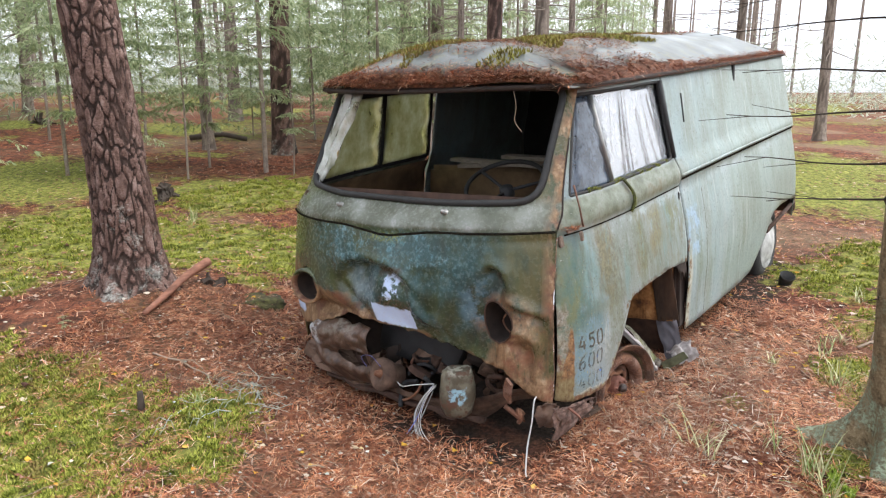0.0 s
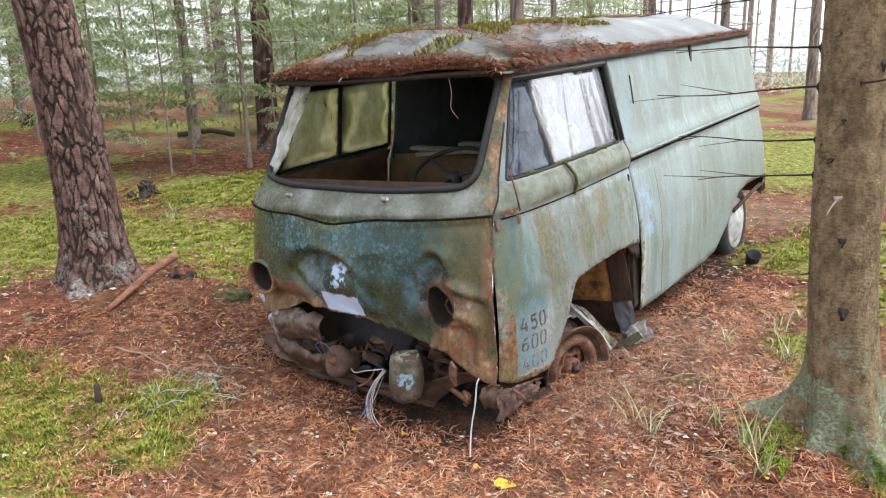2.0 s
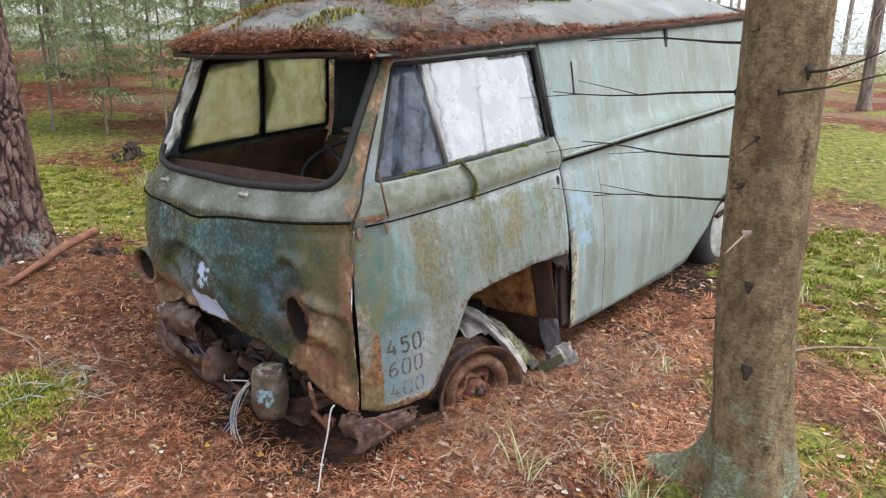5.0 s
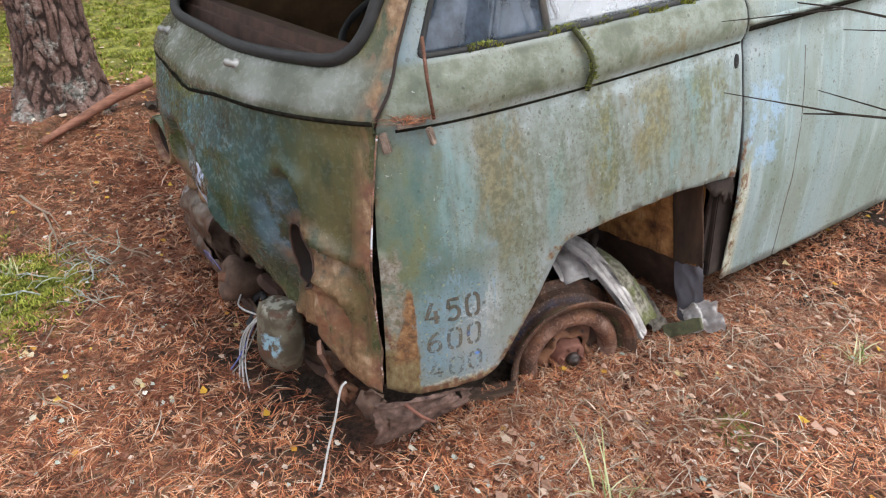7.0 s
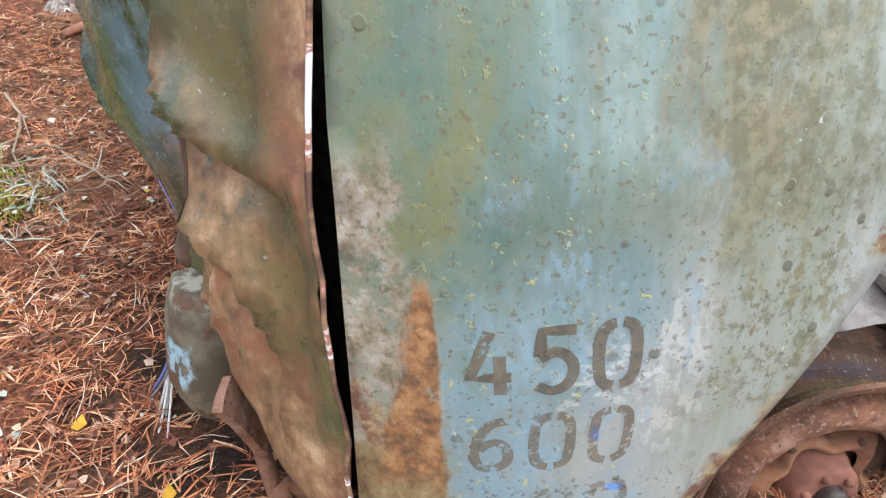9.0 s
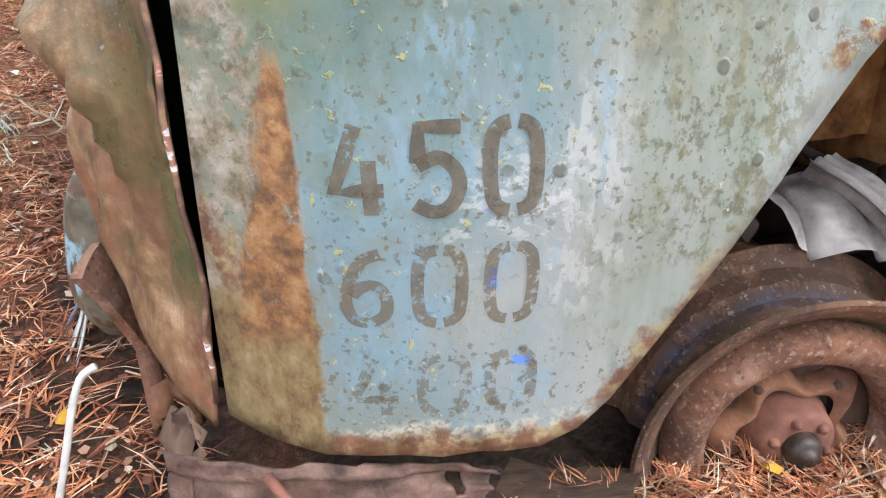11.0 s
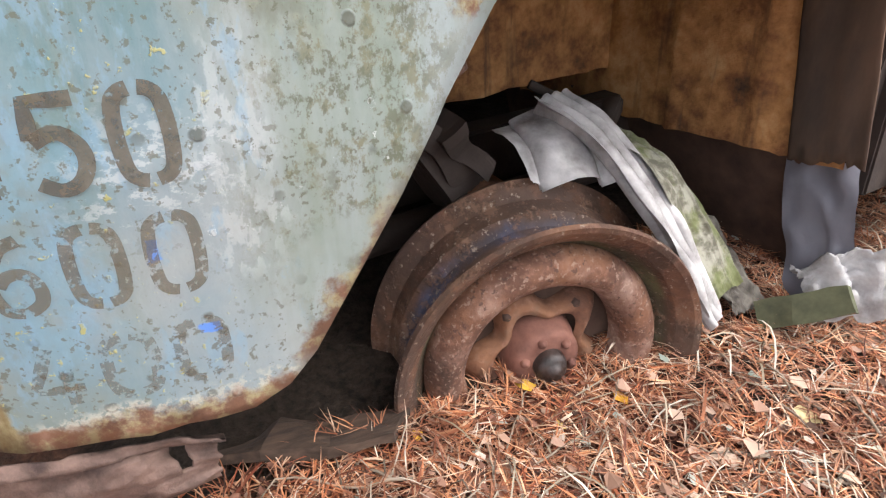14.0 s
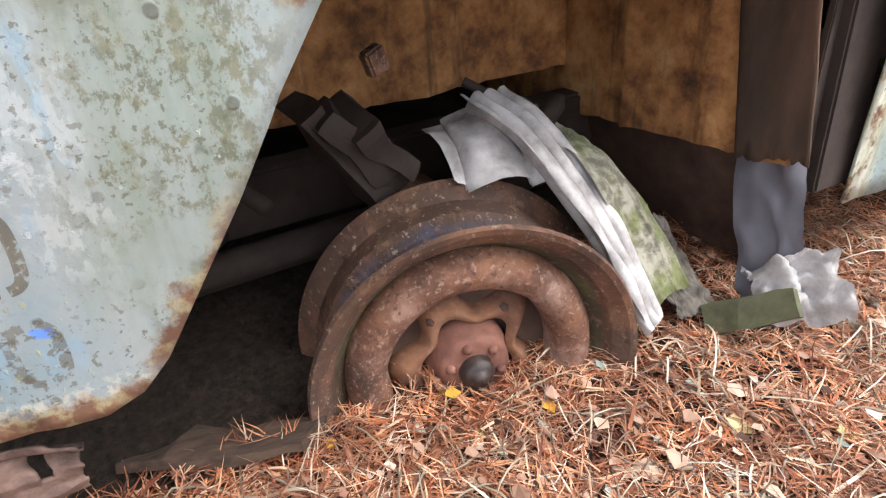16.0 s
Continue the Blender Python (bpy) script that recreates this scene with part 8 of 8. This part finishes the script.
for i in range(110):
    x, y = rnd.uniform(0.02, 0.42), rnd.uniform(0.45, 1.6)
    ground_twig(x, y, rnd.uniform(0, 360), rnd.uniform(0.06, 0.20), rnd.uniform(0.0012, 0.003), 300 + i, "thin grey twig among the needles by the wheel", forks=rnd.randint(0, 3))


def tuft(x, y, n, h, seed, wide=0.0036, label="tuft of pale green grass on the forest floor"):
    rnd = random.Random(seed)
    vs, fs = [], []
    for i in range(n):
        a, ln = rnd.uniform(0, 6.28), h * rnd.uniform(0.4, 1.0)
        b = on_ground(x + rnd.uniform(-0.04, 0.04), y + rnd.uniform(-0.04, 0.04), -0.005)
        d = Vector((math.cos(a), math.sin(a), 0))
        s = Vector((-math.sin(a), math.cos(a), 0)) * wide
        out = rnd.uniform(0.3, 0.95)
        k = len(vs)
        for j in range(5):
            t = j / 4
            p = b + d * ln * out * t + Vector((0, 0, ln * (t * (1.15 - 0.75 * out * t))))
            w = 1 - t * 0.9
            vs.extend([p - s * w, p + s * w])
            if j:
                q = k + 2 * j
                fs.append((q - 2, q - 1, q + 1, q))
    return tagged(mesh_ob("grass_tuft", vs, fs, GRASS), label, "grass", "grass tufts")


for i, (x, y, n, h) in enumerate(((0.47, 0.46, 14, 0.26), (0.55, 0.40, 8, 0.2), (0.95, 0.50, 26, 0.30), (1.02, 0.35, 16, 0.28), (0.75, 0.62, 12, 0.24), (0.85, 1.5, 20, 0.26), (1.1, 1.35, 16, 0.24), (0.7, 1.9, 14, 0.22), (0.5, 1.6, 18, 0.14), (0.75, 2.1, 16, 0.16), (0.95, 1.5, 14, 0.15), (1.5, 1.7, 20, 0.18), (1.35, 2.3, 18, 0.16), (-1.55, -0.85, 22, 0.12), (-1.42, -0.92, 16, 0.10), (-1.7, -0.7, 10, 0.10), (-5.3, 1.4, 40, 0.22), (-5.1, 1.25, 20, 0.18), (0.30, 0.60, 3, 0.07), (1.25, -0.05, 10, 0.14), (0.7, 3.0, 18, 0.16), (0.9, 3.9, 24, 0.2), (1.3, 3.1, 18, 0.2))):
    tuft(x, y, n, h, 40 + i)


# ---- litter ----
def scatter(n, box, seed, keep):
    r = np.random.RandomState(seed)
    out = []
    while len(out) < n:
        x, y = r.uniform(box[0], box[1]), r.uniform(box[2], box[3])
        if keep(x, y, r):
            out.append((x, y))
    return out


def under_van(x, y):
    return -1.72 < x < (-0.08 if y < 0.72 else -0.28) and -0.04 < y < 3.9


def needle_field(name, spots, seed, ln0, ln1, w, lift, label, place=None, material=None):
    """Thin paired needles lying every way."""
    r = np.random.RandomState(seed)
    vs, fs = [], []
    for x, y in spots:
        z = (place(x, y) if place else ground_z(x, y)) + r.uniform(0.001, lift)
        a0 = r.uniform(0, 6.283)
        for q in (0.0, r.uniform(0.1, 0.35)):
            a, ln, t = a0 + q, r.uniform(ln0, ln1), r.normal(0, 0.22)
            dx, dy, dz = math.cos(a) * ln, math.sin(a) * ln, t * ln
            sx, sy = -math.sin(a) * w, math.cos(a) * w
            bend = r.uniform(-0.15, 0.15)
            k = len(vs)
            mx, my, mz = x + dx * 0.5 + sx / w * ln * bend * 0.5, y + dy * 0.5 + sy / w * ln * bend * 0.5, z + max(0.0, dz * 0.5) + 0.002
            vs += [(x - sx, y - sy, z), (x + sx, y + sy, z), (mx + sx, my + sy, mz), (mx - sx, my - sy, mz), (x + dx, y + dy, z + max(-0.002, dz))]
            fs += [(k, k + 1, k + 2, k + 3), (k + 3, k + 2, k + 4)]
    return tagged(mesh_ob(name, vs, fs, material or NEEDLE, smooth=False), label, "needles", kind="stuff")


def litter_ok(x, y, r):
    return not under_van(x, y) and r.rand() > max(moss_at(x, y) * 0.92, 0.75 * soil_shade(x, y))


needle_field("pine_needles", scatter(7500, (-0.28, 0.55, 0.25, 1.75), 1, litter_ok), 2, 0.03, 0.065, 0.0008, 0.022, "deep litter of orange pine needles beside the wheel", material=NEEDLE_PALE)
needle_field("pine_needles", scatter(66000, (-2.7, 1.5, -1.9, 2.6), 3, litter_ok), 4, 0.035, 0.075, 0.0011, 0.014, "carpet of red-brown pine needles")
needle_field("pine_needles", scatter(26000, (-8.0, 2.6, -2.4, 6.5), 5, litter_ok), 6, 0.05, 0.10, 0.0022, 0.014, "thin carpet of red-brown pine needles")


def flakes(name, spots, seed, s0, s1, material, label, category, lift=0.008):
    r = np.random.RandomState(seed)
    vs, fs = [], []
    for x, y in spots:
        z = ground_z(x, y) + r.uniform(0.003, lift)
        n, s, a0 = 5, r.uniform(s0, s1), r.uniform(0, 6.283)
        tx, ty = r.normal(0, 0.35), r.normal(0, 0.35)
        k = len(vs)
        for j in range(n):
            a = a0 + 6.283 * j / n
            q = s * r.uniform(0.55, 1.0)
            dx, dy = math.cos(a) * q, math.sin(a) * q * 0.7
            vs.append((x + dx, y + dy, z + abs(tx * dx + ty * dy)))
        fs.append(tuple(range(k, k + n)))
    return tagged(mesh_ob(name, vs, fs, material, smooth=False), label, category, kind="stuff")


flakes("bark_flakes", scatter(2000, (-0.35, 0.6, -0.35, 1.75), 11, litter_ok), 12, 0.004, 0.014, CHAFF, "bark flakes and cone scales among the needles", "litter", 0.02)
flakes("bark_flakes", scatter(9500, (-2.9, 1.8, -1.9, 3.0), 13, litter_ok), 14, 0.006, 0.02, CHAFF, "bark flakes and bits in the litter", "litter")
flakes("ground_debris", scatter(9000, (-13.0, 3.5, -2.4, 12.0), 19, lambda x, y, r: not under_van(x, y) and math.hypot(x, y) > 2.6), 20, 0.012, 0.04, CHAFF, "bark, cone scales and leaf scraps over the forest floor", "litter", 0.012)
DEAD_LEAF = make_varied("dead_brown_leaves", 0.8, (0.0, (0.22, 0.12, 0.08)), (0.5, (0.42, 0.26, 0.19)), (1.0, (0.56, 0.42, 0.32)))
flakes("dead_leaves", scatter(160, (0.0, 0.7, 0.2, 1.9), 23, litter_ok), 24, 0.012, 0.03, DEAD_LEAF, "pinkish brown dead leaves by the wheel", "leaves", 0.025)
flakes("fallen_leaves", scatter(1000, (-4.5, 2.2, -2.3, 6.0), 15, lambda x, y, r: not under_van(x, y)), 16, 0.012, 0.026, LEAF, "small yellow and pale fallen birch leaves", "leaves", 0.014)
flakes("lichen_bits", scatter(600, (-2.5, 0.9, -1.6, 1.9), 17, litter_ok), 18, 0.006, 0.016, LICHEN, "pale grey-green lichen bits in the litter", "lichen", 0.016)
bm = bmesh.new()
for j in range(1):
    vsl = [bm.verts.new(on_ground(0.235 + 0.045 * math.cos(a) * (1 + 0.25 * math.cos(3 * a)), -0.31 + 0.035 * math.sin(a), 0.018 + 0.008 * math.cos(2 * a))) for a in np.linspace(0, 2 * math.pi, 14, False)]
    bm.faces.new(vsl)
tagged(part("leaf", bm, make_plain("yellow_leaf", (0.62, 0.50, 0.06), 0.6, 0, 0.2, 40.0)), "bright yellow leaf on the needles", "leaf")

# bleached grass stalks lying bowed over the litter
r = np.random.RandomState(51)
vs, fs = [], []
for x, y in scatter(340, (0.0, 0.75, 0.25, 2.0), 52, litter_ok) + scatter(180, (-2.4, 1.4, -1.5, 2.6), 53, litter_ok):
    a, ln, up, bow, w = r.uniform(0, 6.283), r.uniform(0.05, 0.17), r.uniform(0.004, 0.035), r.uniform(-0.5, 0.5), r.uniform(0.0007, 0.0016)
    z, k = ground_z(x, y) + 0.010, len(vs)
    for j in range(6):
        t = j / 5
        b = a + bow * t
        px, py, pz = x + math.cos(b) * ln * t, y + math.sin(b) * ln * t, z + up * math.sin(math.pi * t)
        vs += [(px - math.sin(b) * w, py + math.cos(b) * w, pz), (px + math.sin(b) * w, py - math.cos(b) * w, pz + 0.0006)]
        if j:
            fs.append((k + 2 * j - 2, k + 2 * j - 1, k + 2 * j + 1, k + 2 * j))
tagged(mesh_ob("dry_stalks", vs, fs, STALK, smooth=False), "bleached dry grass stalks bowed over the needles", "stalks", kind="stuff")

# moss on the near spruce's roots
vs, fs = [], []
base = near.matrix_world.translation
while len(fs) < 3600:
    a, h = r.uniform(4.6, 6.7), 0.07 + 0.16 * r.rand() ** 1.8
    if noise.noise(Vector((a * 4, h * 14, 2))) < 0.02 + 1.6 * (h - 0.13):
        continue
    q = 0.136 + 0.050 * math.exp(-h / 0.14)
    for fa, fw, reach in ((1.2, 0.4, 0.10), (5.35, 0.34, 0.34), (0.2, 0.32, 0.20), (4.2, 0.30, 0.10)):
        da = (a - fa + math.pi) % (2 * math.pi) - math.pi
        q += reach * math.exp(-(da / fw) ** 2) * math.exp(-h / 0.13)
    p = base + Vector((0.02 + q * math.cos(a), -0.01 + q * math.sin(a), h))
    b, s, k = r.uniform(0, 6.283), r.uniform(0.010, 0.024), len(vs)
    vs += [(p.x - 0.004 * math.sin(b), p.y + 0.004 * math.cos(b), p.z), (p.x + 0.004 * math.sin(b), p.y - 0.004 * math.cos(b), p.z), (p.x + s * math.cos(a) + 0.4 * s * math.cos(b), p.y + s * math.sin(a) + 0.4 * s * math.sin(b), p.z + 0.6 * s)]
    fs.append((k, k + 1, k + 2))
for x0, y0, x1, y1, w, n in ((1.42, 0.72, 2.0, 0.86, 0.035, 2600), (1.40, 0.52, 1.75, 0.42, 0.05, 2200), (1.0, 0.50, 1.10, 0.42, 0.04, 700)):
    for i in range(n):
        f, g = r.rand(), r.normal(0, 1)
        x, y = x0 + (x1 - x0) * f + 0.02 * math.sin(f * 9), y0 + (y1 - y0) * f + w * g * (0.5 + 0.5 * math.sin(f * 7 + 1) ** 2)
        z, b, h, k = ground_z(x, y) + 0.02 * math.exp(-g * g), r.uniform(0, 6.283), r.uniform(0.012, 0.026), len(vs)
        vs += [(x - 0.005 * math.sin(b), y + 0.005 * math.cos(b), z), (x + 0.005 * math.sin(b), y - 0.005 * math.cos(b), z), (x + 0.7 * h * math.cos(b), y + 0.7 * h * math.sin(b), z + h)]
        fs.append((k, k + 1, k + 2))
ROOT_MOSS = make_varied("bright_root_moss", 0.95, (0.0, (0.10, 0.17, 0.02)), (0.5, (0.30, 0.42, 0.06)), (1.0, (0.52, 0.60, 0.14)), through=0.4)
tagged(mesh_ob("root_moss", vs, fs, ROOT_MOSS, smooth=False), "bright green moss on the spruce's roots", "moss", kind="stuff")

# moss as many small upright shoots
r = np.random.RandomState(21)
vs, fs = [], []
for x, y in scatter(52000, (-6.5, 2.0, -2.4, 5.5), 22, lambda x, y, q: moss_at(x, y) > 0.30 + 0.3 * q.rand() and noise.noise(Vector((x * 7, y * 7, 13))) > (-0.28 if x > -3.0 and y < 0 else -0.02) and not under_van(x, y) and (q.rand() < 0.25 or (x > -3.0 and y < 0))):
    z = ground_z(x, y) - 0.004
    big = 1.0 + 0.15 * max(0.0, math.hypot(x - 1.4, y + 2.5) - 3.5) / 2
    a = r.uniform(0, 6.283)
    h = r.uniform(0.010, 0.028) * big
    for j in range(3):
        b = a + 2.09 * j + r.uniform(-0.3, 0.3)
        c, s, w = math.cos(b), math.sin(b), 0.005 * big
        k = len(vs)
        vs += [(x - s * w, y + c * w, z), (x + s * w, y - c * w, z), (x + c * h * 0.8, y + s * h * 0.8, z + h)]
        fs.append((k, k + 1, k + 2))
tagged(mesh_ob("moss_shoots", vs, fs, MOSS, smooth=False), "yellow-green feather moss on the forest floor", "moss", kind="stuff")

MOSS_DRY = make_varied("dry_moss", 0.95, (0.0, (0.11, 0.085, 0.03)), (0.5, (0.22, 0.19, 0.05)), (1.0, (0.30, 0.30, 0.075)))

ledge = VAN @ Vector((0.895, 0.15, 0.956))
needle_field("pine_needles", scatter(90, (ledge.x - 0.03, ledge.x + 0.02, ledge.y - 0.055, ledge.y + 0.05), 8, lambda x, y, r: True), 9, 0.02, 0.05, 0.0009, 0.010, "red needles caught on the mirror bracket", lambda x, y: ledge.z)

# needles and moss lying on the roof and along its edges
def roof_world(x, y):
    return VAN @ Vector(twist(x, y, roof_z(x, y)))


def roof_needles(n, seed, pick, ln0, ln1, lift, label):
    r = np.random.RandomState(seed)
    vs, fs = [], []
    for i in range(n):
        x, y = pick(r)
        p = roof_world(x, y) + Vector((0, 0, r.uniform(0.001, lift)))
        a = r.uniform(0, 6.283)
        d = Vector((math.cos(a), math.sin(a), min(0.25, r.normal(-0.06, 0.2)))) * r.uniform(ln0, ln1)
        s = Vector((-math.sin(a), math.cos(a), 0)) * 0.0015
        k = len(vs)
        vs += [p - s, p + s, p + d * 0.5 + s + Vector((0, 0, 0.003)), p + d * 0.5 - s + Vector((0, 0, 0.003)), p + d]
        fs += [(k, k + 1, k + 2, k + 3), (k + 3, k + 2, k + 4)]
    return tagged(mesh_ob("roof_needles", vs, fs, NEEDLE, smooth=False), label, "needles", kind="stuff")


def pick_front(r):
    x = r.uniform(-0.80, 0.82)
    return x, roof_front(x) - 0.022 + abs(r.normal(0, 0.07))


def pick_edge(r):
    y = 0.42 + 3.6 * r.rand() ** 1.5
    return 0.845 - abs(r.normal(0, 0.10 if 0.5 < y < 1.5 else 0.025)), y


def pick_top(r):
    while True:
        x, y = r.uniform(-0.75, 0.7), r.uniform(0.35, 3.9)
        if noise.noise(Vector((x * 2.2, y * 1.6, 5))) > -0.22 + 0.5 * max(0.0, x - 0.25) - 0.15 * (y > 0.8) and not (0.25 < x and y > 1.7):
            return x, y


def litter_bed(name, line, width, height, label):
    """A lumpy ridge of matted needles along a line on the roof."""
    vs, fs, nv = [], [], 9
    for i, (x, y, nx, ny) in enumerate(line):
        w = width * (0.7 + 0.6 * noise.noise(Vector((i * 0.35, 1, 2))))
        for j in range(nv):
            t = j / (nv - 1)
            px, py = x + nx * w * t, y + ny * w * t
            h = height * math.sin(math.pi * min(1, t + 0.12)) * (0.65 + 0.7 * noise.noise(Vector((i * 0.5, t * 3, 6)))) + 0.006 * noise.noise(Vector((i * 2.1, t * 9, 1)))
            vs.append(roof_world(px, py) + Vector((0, 0, max(-0.01, h) if 0 < j < nv - 1 else -0.012)))
    for i in range(len(line) - 1):
        for j in range(nv - 1):
            a = i * nv + j
            fs.append((a, a + nv, a + nv + 1, a + 1))
    return tagged(mesh_ob(name, vs, fs, BED), label, "needles", kind="stuff")


BED = make_plain("matted_needles", (0.075, 0.034, 0.022), 0.95, 0, 0.7, 45.0, 0.01, second=(0.25, 0.105, 0.060))
litter_bed("needle_bed", [(x, roof_front(x) - 0.006, 0, 1) for x in np.linspace(-0.80, 0.80, 90)], 0.12, 0.026, "matted red needles on the roof's front lip")
litter_bed("needle_bed", [(0.86, y, -1, 0) for y in np.linspace(0.40, 1.75, 90)], 0.17, 0.040, "matted red needles heaped above the door")
litter_bed("needle_bed", [(0.86, y, -1, 0) for y in np.linspace(1.70, 4.0, 110)], 0.045, 0.022, "matted needles in the rear gutter")
roof_needles(13000, 31, pick_front, 0.025, 0.06, 0.024, "thick fringe of red needles on the roof's front edge")
roof_needles(10000, 32, pick_edge, 0.03, 0.07, 0.028, "red needles piled along the gutter")
roof_needles(19000, 33, pick_top, 0.025, 0.06, 0.010, "red-brown needles scattered over the roof")
r = np.random.RandomState(34)
vs, fs = [], []
while len(fs) < 10000:
    x, y = r.uniform(-0.7, 0.5), r.uniform(0.25, 3.4)
    if noise.noise(Vector((x * 3.0, y * 2.4, 9))) < 0.12 and not (abs(x - 0.42) < 0.07 and abs(y - 0.27) < 0.05):
        continue
    p, a, h = roof_world(x, y), r.uniform(0, 6.283), r.uniform(0.012, 0.028)
    k = len(vs)
    vs += [(p.x - 0.005 * math.sin(a), p.y + 0.005 * math.cos(a), p.z), (p.x + 0.005 * math.sin(a), p.y - 0.005 * math.cos(a), p.z), (p.x + h * 0.7 * math.cos(a), p.y + h * 0.7 * math.sin(a), p.z + h)]
    fs.append((k, k + 1, k + 2))
tagged(mesh_ob("roof_moss", vs, fs, MOSS_DRY, smooth=False), "green moss cushions on the van's roof", "moss", kind="stuff")
vs, fs = [], []
while len(fs) < 2200:
    y = r.uniform(0.25, 1.28)
    if noise.noise(Vector((y * 9, 0, 3))) < 0.0:
        continue
    p = VAN @ Vector((side_x(y, 1.078) - r.uniform(0.0, 0.018), y, 1.077 + 0.012 * noise.noise(Vector((y * 12, 2, 0)))))
    a, h = r.uniform(0, 6.283), r.uniform(0.006, 0.018)
    k = len(vs)
    vs += [(p.x - 0.003 * math.sin(a), p.y + 0.003 * math.cos(a), p.z), (p.x + 0.003 * math.sin(a), p.y - 0.003 * math.cos(a), p.z), (p.x + h * 0.7 * math.cos(a), p.y + h * 0.7 * math.sin(a), p.z + h)]
    fs.append((k, k + 1, k + 2))
for i in range(420):
    f = r.rand()
    z = 1.085 - 0.16 * f
    p = VAN @ (Vector(on_side(0.012)(0.645 + 0.028 * math.sin(2.2 * f), z)) + Vector((0, r.normal(0, 0.007), r.normal(0, 0.004))))
    a, h = r.uniform(0, 6.283), r.uniform(0.006, 0.014)
    k = len(vs)
    vs += [(p.x - 0.003 * math.sin(a), p.y + 0.003 * math.cos(a), p.z), (p.x + 0.003 * math.sin(a), p.y - 0.003 * math.cos(a), p.z), (p.x + 0.5 * h + h * 0.4 * math.cos(a), p.y + h * 0.7 * math.sin(a), p.z + 0.3 * h)]
    fs.append((k, k + 1, k + 2))
tagged(mesh_ob("sill_moss", vs, fs, MOSS, smooth=False), "moss growing along the door's window sill", "moss", kind="stuff")
